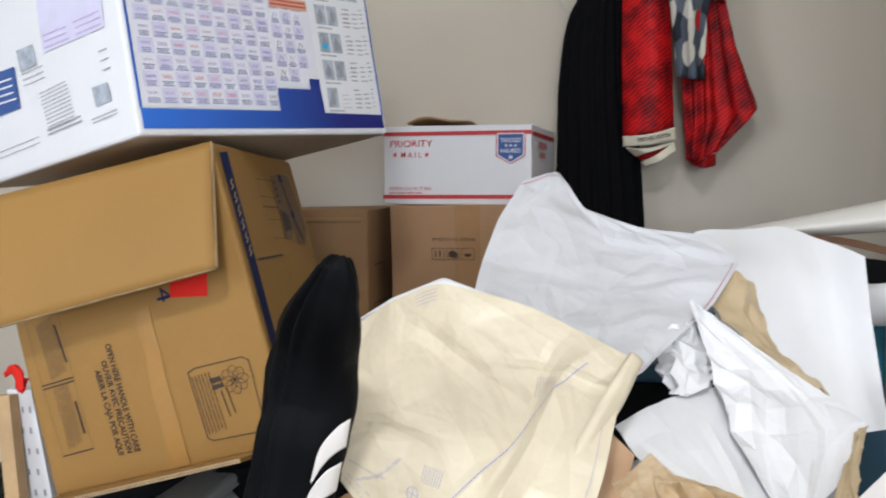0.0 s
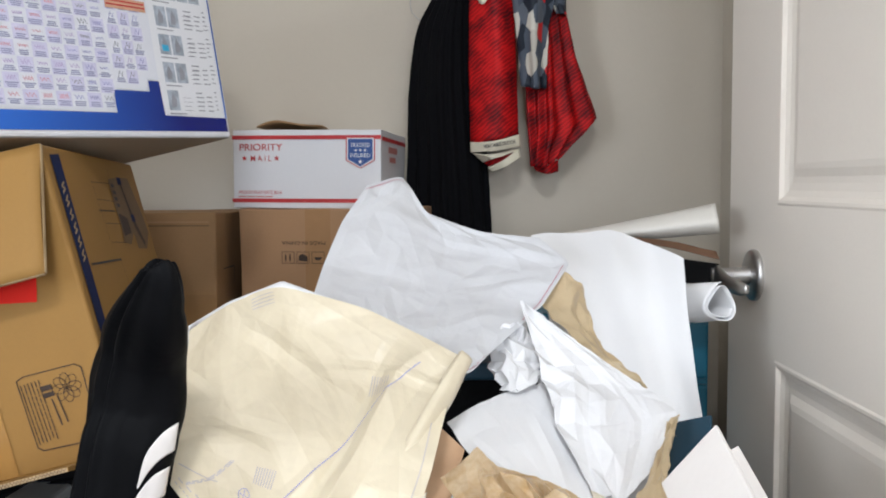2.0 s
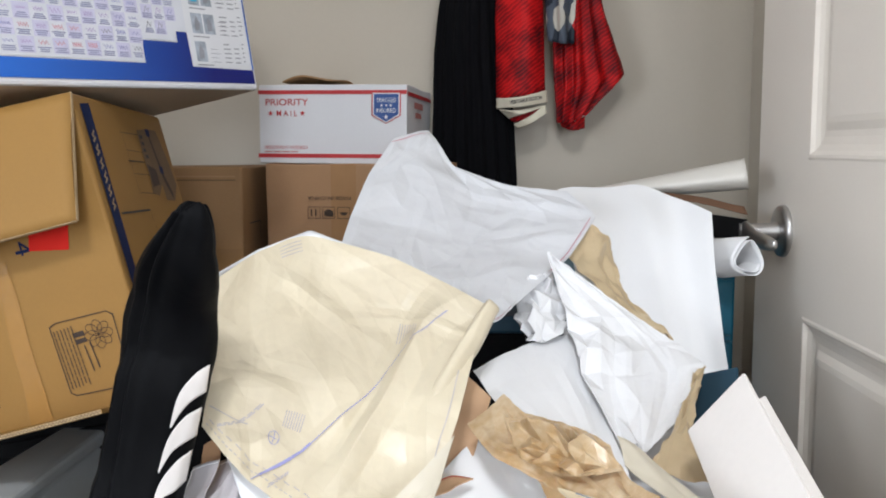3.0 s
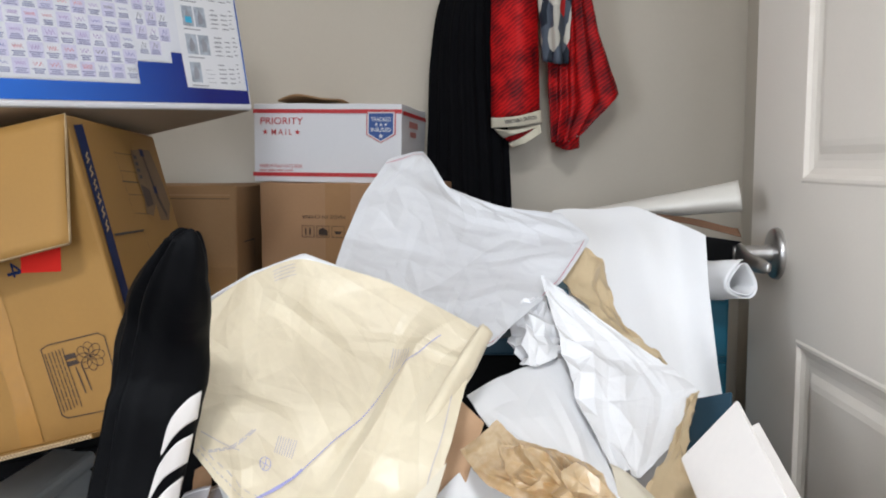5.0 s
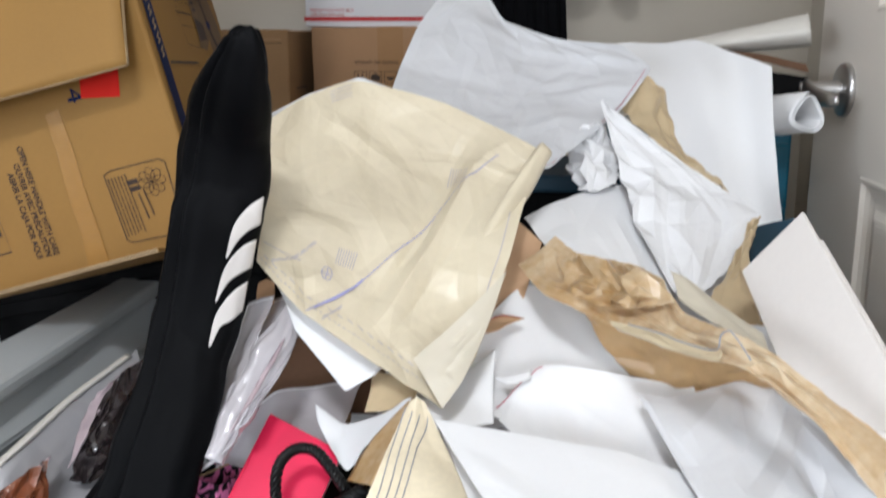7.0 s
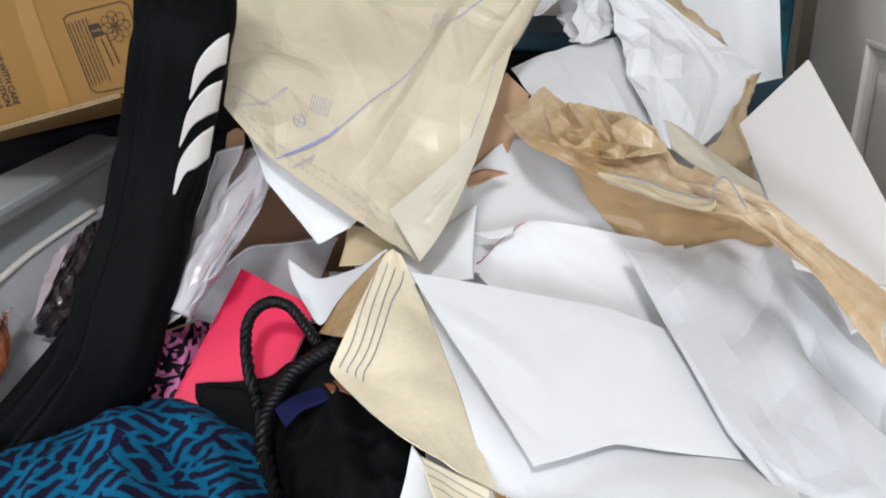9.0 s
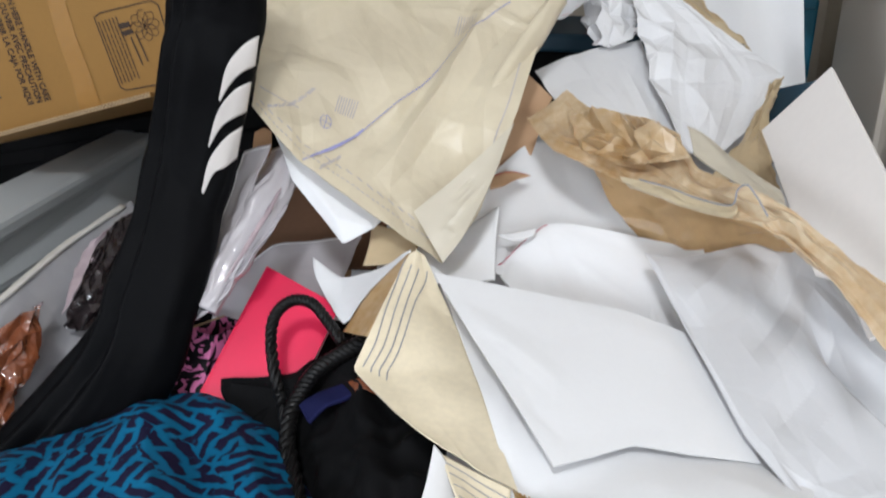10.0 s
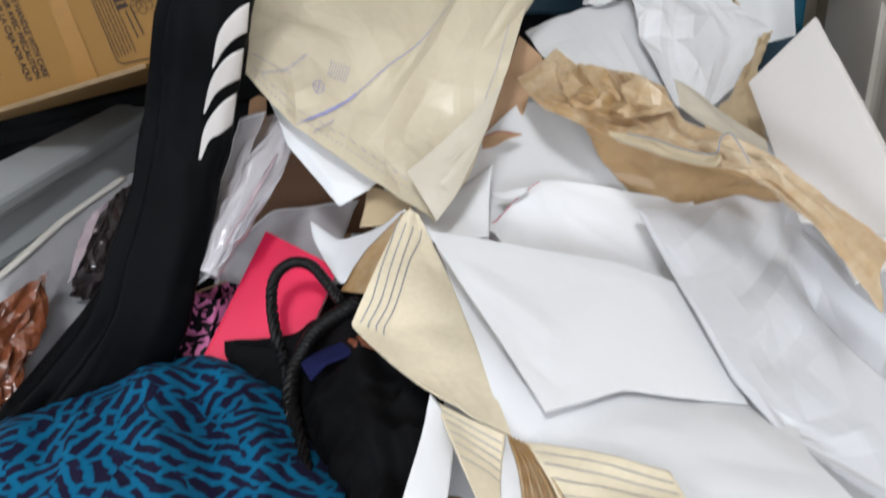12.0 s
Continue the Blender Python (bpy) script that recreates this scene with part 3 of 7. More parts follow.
class Face:
    """A flat side of a thing, to print on: u to the right and v up, both from 0 to 1."""

    def __init__(self, q):
        self.q = [Vector(p) for p in q]
        a, b, c, d = self.q
        self.n = (b - a).cross(d - a).normalized()
        self.w, self.h = (b - a).length, (d - a).length

    def at(self, u, v, lift=0.0007):
        a, b, c, d = self.q
        return a * (1 - u) * (1 - v) + b * u * (1 - v) + c * u * v + d * (1 - u) * v + self.n * lift

    def poly(self, polys, lift=0.0007):
        bm = bmesh.new()
        for poly in polys:
            bm.faces.new([bm.verts.new(self.at(u, v, lift)) for u, v in poly])
        return bm

    def rects(self, boxes, lift=0.0007):
        return self.poly([[(a, b), (c, b), (c, d), (a, d)] for a, b, c, d in boxes], lift)

    def lines(self, lines, width, lift=0.0007):
        bm = bmesh.new()
        for line in lines:
            for (u0, v0), (u1, v1) in zip(line, line[1:]):
                p, q = self.at(u0, v0, lift), self.at(u1, v1, lift)
                s = (q - p).cross(self.n)
                s = s.normalized() * width / 2
                e = (q - p).normalized() * width / 2
                bm.faces.new([bm.verts.new(c) for c in (p - s - e, q - s + e, q + s + e, p + s - e)])
        return bm

    def text(self, words, start, end, height=0.0, lift=0.0008, bold=0.0):
        """Words whose baseline runs from start to end."""
        cu = bpy.data.curves.new("words", "FONT")
        cu.body, cu.offset = words, bold
        ob = new("words", cu)
        bpy.context.view_layer.update()
        me = bpy.data.meshes.new_from_object(ob.evaluated_get(bpy.context.evaluated_depsgraph_get()))
        bpy.data.objects.remove(ob)
        bm = bmesh.new()
        bm.from_mesh(me)
        bpy.data.meshes.remove(me)
        xs = [v.co.x for v in bm.verts]
        p, q = self.at(*start, lift), self.at(*end, lift)
        x = (q - p).normalized()
        y = self.n.cross(x)
        k = (q - p).length / (max(xs) - min(xs))
        ky = height / 0.7 if height else k
        x0 = min(xs)
        for v in bm.verts:
            v.co = p + x * (v.co.x - x0) * k + y * v.co.y * ky
        return bm


# ---- room ----
def slab(name, lo, hi, mat):
    return tagged(part(name, box_bm(lo, hi), mat), kind="structure")


slab("floor", (-2.3, -4.7, -0.1), (1.9, 2.24, 0), FLOOR)
slab("ceiling", (-2.3, -4.7, 2.4), (1.9, 2.24, 2.5), CEIL)
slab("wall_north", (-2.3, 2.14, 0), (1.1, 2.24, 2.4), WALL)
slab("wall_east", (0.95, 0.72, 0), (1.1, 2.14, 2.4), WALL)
slab("wall_west_1", (-2.3, -4.7, 0), (-2.2, -2.9, 2.4), ROOM)
slab("wall_west_2", (-2.3, -0.9, 0), (-2.2, 2.14, 2.4), ROOM)
slab("wall_west_3", (-2.3, -2.9, 0), (-2.2, -0.9, 0.95), ROOM)
slab("wall_west_4", (-2.3, -2.9, 2.05), (-2.2, -0.9, 2.4), ROOM)
# unseen opening added to house the west fill lamp
side_win = empty("window_2", (-2.25, -1.9, 0.95), "unseen white framed opening added for the side fill lamp", "window", kind="structure")
for lo, hi in (((-2.29, -2.9, 0.95), (-2.21, -2.85, 2.05)), ((-2.29, -0.95, 0.95), (-2.21, -0.9, 2.05)), ((-2.29, -2.85, 0.95), (-2.21, -0.95, 1.0)), ((-2.29, -2.85, 2.0), (-2.21, -0.95, 2.05))):
    child("window_frame", box_bm(lo, hi, 0.004), ROOM, side_win)
slab("wall_south_1", (-2.2, -4.7, 0), (0.3, -4.6, 2.4), ROOM)
slab("wall_south_2", (1.7, -4.7, 0), (1.9, -4.6, 2.4), ROOM)
slab("wall_south_3", (0.3, -4.7, 0), (1.7, -4.6, 0.95), ROOM)
slab("wall_south_4", (0.3, -4.7, 2.05), (1.7, -4.6, 2.4), ROOM)
slab("wall_far_east", (1.8, -4.6, 0), (1.9, 0.72, 2.4), ROOM)
slab("wall_jog", (1.1, 0.72, 0), (1.8, 0.82, 2.4), ROOM)
win = empty("window_1", (1.0, -4.65, 0.95), "white framed window in the wall", "window", kind="structure")
for lo, hi in (((0.3, -4.69, 0.95), (0.35, -4.61, 2.05)), ((1.65, -4.69, 0.95), (1.7, -4.61, 2.05)), ((0.35, -4.69, 0.95), (1.65, -4.61, 1.0)), ((0.35, -4.69, 2.0), (1.65, -4.61, 2.05))):
    child("window_frame", box_bm(lo, hi, 0.004), ROOM, win)
slab("baseboard", (-2.2, 2.125, 0), (0.95, 2.14, 0.09), DOOR)

fixture = empty("ceiling_light", (LAMP[0], LAMP[1], 2.4), "round white ceiling light fixed to the ceiling", "ceiling light")
child("base", tube_bm([(LAMP[0], LAMP[1], 2.4), (LAMP[0], LAMP[1], 2.385), (LAMP[0], LAMP[1], 2.372)], [0.19, 0.19, 0.185], 40, 6, ref=(1, 0, 0)), CEIL, fixture)
child("diffuser", tube_bm([(LAMP[0], LAMP[1], 2.372), (LAMP[0], LAMP[1], 2.368), (LAMP[0], LAMP[1], 2.366)], [0.175, 0.17, 0.165], 40, 6, ref=(1, 0, 0)), GLOW, fixture)

# open panelled door standing along the east wall
DX, DE, DH = 0.817, 1.655, 0.855
door = empty("door_1", (DX, DH, 0), "beige painted panelled door standing open", "door", kind="structure")


def ring_bm(y0, y1, z0, z1, steps):
    """A moulding round a panel on the face of the door: rings of (inset, height)."""
    bm = bmesh.new()
    rings = []
    for i, hgt in steps:
        rings.append([bm.verts.new((DX - hgt, y, z)) for y, z in ((y0 + i, z0 + i), (y1 - i, z0 + i), (y1 - i, z1 - i), (y0 + i, z1 - i))])
    for m, q in zip(rings, rings[1:]):
        for s in range(4):
            bm.faces.new((m[s], m[(s + 1) % 4], q[(s + 1) % 4], q[s]))
    bm.faces.new(rings[-1])
    bmesh.ops.recalc_face_normals(bm, faces=bm.faces[:])
    for f in bm.faces:
        if f.normal.x > 0:
            f.normal_flip()
    return bm


PY0, PY1 = 1.0, 1.450
bmd = box_bm((DX, DH, 0.01), (DX + 0.035, DE, 2.03))
bmesh.ops.delete(bmd, geom=[f for f in bmd.faces if f.normal.x < -0.9], context="FACES_ONLY")
ys, zs = [DH, PY0, PY1, DE], [0.01, 0.2, 0.828, 1.042, 1.88, 2.03]
for j in range(5):
    for i in range(3):
        if i == 1 and j in (1, 3):
            continue
        bmd.faces.new([bmd.verts.new((DX, y, z)) for y, z in ((ys[i], zs[j]), (ys[i], zs[j + 1]), (ys[i + 1], zs[j + 1]), (ys[i + 1], zs[j]))])
bmesh.ops.remove_doubles(bmd, verts=bmd.verts[:], dist=0.0001)
child("leaf", bmd, DOOR, door)
STEPS = [(0, 0), (0.003, 0.0015), (0.007, 0.001), (0.012, -0.004), (0.02, -0.0075), (0.03, -0.009), (0.038, -0.0085), (0.048, -0.004), (0.056, -0.0025)]
for z0, z1 in ((0.2, 0.828), (1.042, 1.88)):
    child("panel", ring_bm(PY0, PY1, z0, z1, STEPS), DOOR, door)
HY, HZ = 1.534, 0.938
handle = child("door_handle", tube_bm([(DX + 0.001, HY, HZ), (DX - 0.004, HY, HZ), (DX - 0.008, HY, HZ), (DX - 0.0105, HY, HZ)], [0.0375, 0.0378, 0.0355, 0.03], 40, 12), STEEL, door, "round satin nickel rosette with a lever", True)
bmn = tube_bm([(DX - 0.008, HY, HZ), (DX - 0.03, HY, HZ), (DX - 0.05, HY, HZ), (DX - 0.066, HY, HZ)], [0.0135, 0.0115, 0.0115, 0.0125], 24, 14)
child("neck", bmn, STEEL, handle, smooth=True)
bmn = tube_bm([(DX - 0.055, HY + 0.012, HZ + 0.004), (DX - 0.057, HY - 0.01, HZ), (DX - 0.058, HY - 0.05, HZ - 0.006), (DX - 0.055, HY - 0.10, HZ - 0.008), (DX - 0.050, HY - 0.115, HZ - 0.008)], [0.012, 0.0145, 0.012, 0.010, 0.006], 20, 24, flat=((1, 0, 0), 0.55))
child("lever", bmn, STEEL, handle, smooth=True)
for z in (0.25, 1.02, 1.8):
    child("hinge", tube_bm([(DX - 0.004, DH - 0.006, z - 0.045), (DX - 0.004, DH - 0.006, z), (DX - 0.004, DH - 0.006, z + 0.045)], [0.006, 0.006, 0.006], 12, 4, ref=(1, 0, 0)), STEEL, door)
slab("door_frame", (DX - 0.02, 0.78, 0), (0.95, DH - 0.012, 2.08), DOOR)

# ---- stacked cartons against the far wall ----
PMF = Face([(-0.037, 1.942, 1.031), (0.247, 1.897, 1.029), (0.249, 1.900, 1.176), (-0.036, 1.945, 1.179)])
pm_back = (0.034, 0.220, -0.004)
pm = empty("mailing_box", PMF.at(0.5, 0, 0), "white mailing carton with red bands and a brown flap sticking up", "cardboard box")
child("body", hexa_bm(PMF.q, pm_back, 0.0025, 0.002, 3), BOARD, pm)
PMS = Face([PMF.q[1], PMF.q[1] + Vector(pm_back), PMF.q[2] + Vector(pm_back), PMF.q[2]])
for a in (0.875, 0.075):
    child("red_band", PMF.rects([(0, a, 1, a + 0.05)], 0.0018), RED_INK, pm)
for a in (0.86, 0.075):
    child("red_band", PMS.rects([(0, a, 1, a + 0.05)], 0.0018), RED_INK, pm)
child("lettering", PMF.text("PRIORITY", (0.052, 0.735), (0.343, 0.735), 0.0125, 0.002, 0.004), RED_INK, pm)
child("lettering", PMF.text("M A I L", (0.128, 0.60), (0.268, 0.60), 0.0108, 0.002, 0.004), RED_INK, pm)


def star(face, u, v, r, lift=0.002):
    """A five-pointed star on a face, r in metres."""
    pts = []
    for k in range(10):
        w, rr = math.pi / 2 + k * math.pi / 5, r * (1, 0.42)[k % 2]
        pts.append((u + rr * math.cos(w) / face.w, v + rr * math.sin(w) / face.h))
    return pts


for u in (0.085, 0.305):
    child("star", PMF.poly([star(PMF, u, 0.635, 0.0058)], 0.002), RED_INK, pm)
child("lettering", PMF.text("MEDIUM FLAT RATE BOX", (0.045, 0.185), (0.34, 0.185), 0.0062, 0.002, 0.0), RED_INK, pm)
stuff("small_print", PMF.rects([(0.045 + 0.06 * k, 0.142, 0.045 + 0.06 * k + 0.05, 0.158) for k in range(4)], 0.002), PALE_RED, pm)
SH = [(0.775, 0.89), (0.953, 0.89), (0.953, 0.615), (0.864, 0.515), (0.775, 0.615)]
child("shield_border", PMF.poly([[(0.865 + (u - 0.865) * 1.08, 0.72 + (v - 0.72) * 1.05) for u, v in SH][::-1]], 0.0022), RED_INK, pm)
child("shield_edge", PMF.poly([SH[::-1]], 0.0026), BOARD, pm)
shield = child("shield", PMF.poly([[(0.865 + (u - 0.865) * 0.91, 0.72 + (v - 0.72) * 0.92) for u, v in SH][::-1]], 0.003), SHIELD, pm)
child("lettering", PMF.text("TRACKED", (0.799, 0.775), (0.929, 0.775), 0.0078, 0.0034), BOARD, shield)
child("lettering", PMF.text("INSURED", (0.799, 0.645), (0.929, 0.645), 0.0078, 0.0034), BOARD, shield)
for u, v, r in ((0.835, 0.735, 0.0033), (0.865, 0.735, 0.0033), (0.895, 0.735, 0.0033), (0.865, 0.59, 0.0050)):
    child("star", PMF.poly([star(PMF, u, v, r)], 0.0034), BOARD, shield)
child("side_print", PMS.rects([(0.25, 0.72, 0.62, 0.80), (0.3, 0.6, 0.55, 0.67)], 0.0018), PALE_RED, pm)
p0, p1 = Vector(PMF.at(0.02, 1, 0)), Vector(PMF.at(0.5, 1, 0))
bk = Vector(pm_back)
child("flap", sheet_bm("pmflap", [[p0 + bk * 0.95, (p0 + p1) / 2 + bk * 0.95, p1 + bk * 0.95], [p0 + bk * 0.5 + Vector((0.02, 0, 0.008)), (p0 + p1) / 2 + bk * 0.5 + Vector((0, 0, 0.010)), p1 + bk * 0.55 + Vector((0, 0, 0.012))], [p0 + bk * 0.15 + Vector((0.03, 0, 0.006)), (p0 + p1) / 2 + bk * 0.12 + Vector((0, 0, 0.017)), p1 + bk * 0.2 + Vector((-0.02, 0, 0.010))]], amp=0.002, thick=0.003, nu=14, nv=10), KRAFT_C, pm, "torn brown inner flap")


def carton(name, label, q, depth, mat, tape=False, seed=0):
    f = Face(q)
    ob = empty(name, f.at(0.5, 0, 0), label, "cardboard box")
    child("body", hexa_bm(f.q, depth, 0.003, 0.003, seed), mat, ob)
    return ob, f


def quad_at(x, y, z, w, h, turn):
    c, s = math.cos(radians(turn)), math.sin(radians(turn))
    return [(x, y, z), (x + w * c, y + w * s, z), (x + w * c, y + w * s, z + h), (x, y, z + h)]


def back_of(d, turn):
    return (-d * math.sin(radians(turn)), d * math.cos(radians(turn)), 0)


china, CF = carton("cardboard_box", "brown shipping carton with upside-down printing, under the white mailing box", quad_at(-0.017, 1.905, 0.822, 0.33, 0.208, -9), back_of(0.19, -9), KRAFT_B, seed=5)
child("tape", CF.rects([(0.385, 0.0, 0.53, 1.0)], 0.0034), TAPE_C, china, "clear packing tape")
child("lettering", CF.text("MADE IN CHINA", (0.50, 0.715), (0.25, 0.715), 0.0066, 0.0042), INK_BR, china)
for u0 in (0.25, 0.336, 0.423):
    child("symbol_frame", CF.lines([[(u0, 0.52), (u0 + 0.070, 0.52), (u0 + 0.070, 0.62), (u0, 0.62), (u0, 0.52)]], 0.0010, 0.0042), INK_BR, china)
for mark in ([(0.267, 0.54), (0.275, 0.54), (0.275, 0.60), (0.267, 0.60)], [(0.292, 0.54), (0.300, 0.54), (0.300, 0.60), (0.292, 0.60)], [(0.346, 0.545), (0.398, 0.535), (0.398, 0.58), (0.37, 0.605), (0.346, 0.585)], [(0.434, 0.575), (0.482, 0.575), (0.47, 0.548), (0.446, 0.548)]):
    child("symbol", CF.poly([mark], 0.0042), INK_BR, china)

old, OF = carton("cardboard_box", "worn dull brown carton with taped middle seam", quad_at(-0.392, 1.862, 0.627, 0.345, 0.398, -3), back_of(0.235, -3), KRAFT_C, seed=8)
child("tape", OF.rects([(0.0, 0.50, 1.0, 0.63)], 0.0034), TAPE_D, old, "brown packing tape round the box")
child("flap_edge", OF.rects([(0.0, 0.955, 0.97, 0.963)], 0.0036), KRAFT_B, old, "pale worn flap edge")
child("crease", OF.rects([(0.0, 0.940, 0.97, 0.945)], 0.0036), INK_SM, old)
OS = Face([OF.q[1], OF.q[1] + Vector(back_of(0.235, -3)), OF.q[2] + Vector(back_of(0.235, -3)), OF.q[2]])
child("printed_mark", OS.lines([[(0.15, 0.44), (0.5, 0.44), (0.5, 0.56), (0.15, 0.56), (0.15, 0.44)], [(0.15, 0.74), (0.45, 0.74), (0.45, 0.66)]], 0.002, 0.0034), INK, old)
low1, LF = carton("cardboard_box", "plain brown carton standing on the floor by the wall", quad_at(-0.42, 1.84, 0.0, 0.39, 0.627, -3), back_of(0.26, -3), KRAFT_C, seed=2)
low2, LF = carton("cardboard_box", "plain brown carton carrying smaller boxes", quad_at(-0.015, 1.88, 0.0, 0.36, 0.822, -4), back_of(0.22, -4), KRAFT_B, seed=4)

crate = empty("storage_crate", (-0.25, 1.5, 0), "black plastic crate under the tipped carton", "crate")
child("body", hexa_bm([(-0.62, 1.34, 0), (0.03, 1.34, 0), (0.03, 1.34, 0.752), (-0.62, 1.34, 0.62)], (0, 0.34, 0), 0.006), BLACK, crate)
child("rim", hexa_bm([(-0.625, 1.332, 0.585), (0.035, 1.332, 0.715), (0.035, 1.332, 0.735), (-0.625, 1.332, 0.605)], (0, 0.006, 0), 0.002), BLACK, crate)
# ---- sewing machine carton, tipped ----
BFQ = [(-0.284, 1.205, 0.706), (0.009, 1.205, 0.778), (-0.078, 1.200, 1.121), (-0.354, 1.200, 1.059)]
BF = Face(BFQ)
bdep = Vector((-0.031, 0.387, -0.014))
sew = empty("appliance_carton", BF.at(0.5, 0, 0), "large brown appliance carton, tipped, with an open flap", "cardboard box")
child("body", hexa_bm(BF.q, bdep, 0.004, 0.0004, 11), KRAFT, sew)
BS = Face([(0.009, 1.205, 0.778), (-0.022, 1.592, 0.764), (-0.109, 1.587, 1.107), (-0.078, 1.200, 1.121)])
# open flap folded down over the front
f0, f1, f2, f3 = (-0.360, 1.196, 1.057), (-0.076, 1.196, 1.120), (-0.056, 1.150, 0.984), (-0.308, 1.140, 0.919)
flap_face = Face([f3, f2, f1, f0])
rise = (flap_face.q[3] - flap_face.q[0]).normalized()
for p, q, out in ((0, 1, -rise), (1, 2, (flap_face.q[1] - flap_face.q[0]).normalized())):
    p, q = flap_face.q[p] + out * 0.0006, flap_face.q[q] + out * 0.0006
    child("flute_edge", hexa_bm([p - flap_face.n * 0.0045, q - flap_face.n * 0.0045, q + flap_face.n * 0.0004, p + flap_face.n * 0.0004], out * 0.0008, 0.0002), KRAFT_IN, sew, "bare cut edge of the flap")
child("flap", sheet_bm("sewflap", [[f0, [(a + b) / 2 for a, b in zip(f0, f1)], f1], [[(a + b) / 2 - (0.002, 0.004, 0)[i] for i, (a, b) in enumerate(zip(f0, f3))], [(a + b + c + d) / 4 - (0, 0.004, 0)[i] for i, (a, b, c, d) in enumerate(zip(f0, f1, f2, f3))], [(a + b) / 2 - (0, 0.004, 0)[i] for i, (a, b) in enumerate(zip(f1, f2))]], [f3, [(a + b) / 2 for a, b in zip(f3, f2)], f2]], amp=0.001, freq=8, thick=0.0045, nu=20, nv=14), KRAFT, sew, "open top flap hanging over the front")
child("sticker", BF.poly([[(0.673, 0.550), (0.823, 0.527), (0.853, 0.622), (0.691, 0.615)]], 0.0012), STICKER, sew, "red paper sticker")
child("lettering", BF.text("4", (0.618, 0.588), (0.619, 0.541), 0.019, 0.0012), INK_N, sew)
child("lettering", BF.text("OPEN HERE HANDLE WITH CARE", (0.358, 0.452), (0.372, 0.089), 0.0072, 0.0012, 0.022), INK_BR, sew)
child("lettering", BF.text("OUVRIR AVEC PRÉCAUTION", (0.324, 0.402), (0.339, 0.090), 0.0072, 0.0012, 0.022), INK_BR, sew)
child("lettering", BF.text("ABRIR LA CAJA POR AQUI", (0.289, 0.378), (0.302, 0.090), 0.0072, 0.0012, 0.022), INK_BR, sew)
child("printed_frame", BF.lines([[(0.664, 0.301), (0.691, 0.311), (0.891, 0.313), (0.914, 0.298), (0.911, 0.076), (0.896, 0.065), (0.694, 0.070), (0.675, 0.083), (0.664, 0.301)]], 0.0012, 0.0012), INK_BR, sew)
fu, fv = (0.841, 0.247)
petals = []
for k in range(8):
    w0 = k * math.pi / 4
    loop = []
    for s in range(13):
        a = s / 12 * 2 * math.pi
        x, y = 0.0085 + 0.0085 * math.cos(a), 0.0056 * math.sin(a)
        loop.append((fu + (x * math.cos(w0) - y * math.sin(w0)) / BF.w, fv + (x * math.sin(w0) + y * math.cos(w0)) / BF.h))
    petals.append(loop)
child("flower_emblem", BF.lines(petals, 0.0007, 0.0012), INK_BR, sew)
child("emblem_bars", BF.poly([[(0.742, 0.268), (0.787, 0.269), (0.789, 0.253), (0.744, 0.251)], [(0.744, 0.245), (0.789, 0.246), (0.792, 0.232), (0.746, 0.229)]], 0.0012), INK_BR, sew)


def bar_lines(a, b, across, count, seed):
    """Lines of small print that cannot be read, as plain bars: from a to b, then line by line across."""
    rnd = random.Random(seed)
    out = []
    for k in range(count):
        ou, ov = across[0] * k, across[1] * k
        s = 0.0
        while s < 0.97:
            e = min(1.0, s + rnd.uniform(0.06, 0.22))
            out.append([(a[0] + (b[0] - a[0]) * s + ou, a[1] + (b[1] - a[1]) * s + ov), (a[0] + (b[0] - a[0]) * e + ou, a[1] + (b[1] - a[1]) * e + ov)])
            s = e + 0.035
    return out


stuff("small_print", BF.lines(bar_lines((0.675, 0.284), (0.687, 0.093), (0.014, 0.0010), 6, 1), 0.0012, 0.0012), INK_BR, sew)
stuff("small_print", BF.lines(bar_lines((0.776, 0.220), (0.786, 0.137), (0.024, 0.006), 2, 2), 0.0016, 0.0012), INK_BR, sew)
stuff("small_print", BF.lines(bar_lines((0.089, 0.561), (0.102, 0.381), (0.0085, 0.0022), 9, 3) + bar_lines((0.101, 0.347), (0.107, 0.146), (0.0085, 0.0022), 8, 4), 0.0009, 0.0012), INK_SM, sew)
stuff("heading_print", BF.lines(bar_lines((0.168, 0.549), (0.182, 0.428), (0, 0), 1, 5) + bar_lines((0.178, 0.292), (0.185, 0.190), (0, 0), 1, 6), 0.0026, 0.0012), INK_BR, sew)
child("printed_frame", BF.lines([[(0.057, 0.367), (0.194, 0.373)]], 0.0016, 0.0012), INK_BR, sew)
for stroke, wide, ink in (([(0.058, 0.355), (0.193, 0.361)], 0.0016, INK_BR), ([(0.074, 0.127), (0.206, 0.131)], 0.0016, INK_BR), ([(0.058, 0.355), (0.074, 0.127)], 0.0006, INK_SM), ([(0.193, 0.361), (0.206, 0.131)], 0.0006, INK_SM), ([(0.050, 0.580), (0.057, 0.367)], 0.0006, INK_SM), ([(0.195, 0.576), (0.194, 0.373)], 0.0006, INK_SM)):
    child("printed_stroke", BF.lines([stroke], wide, 0.0012), ink, sew)
child("tape", BF.poly([[(0.510, 0.526), (0.571, 0.535), (0.578, 0.402), (0.572, 0.262), (0.576, 0.185), (0.580, 0.009), (0.491, 0.010), (0.504, 0.141), (0.500, 0.275), (0.513, 0.405)]], 0.0010), TAPE, sew, "strip of clear tape")
bl, br = Vector((-0.29, 1.11, 0.7205)), Vector((0.009, 1.036, 0.8136))
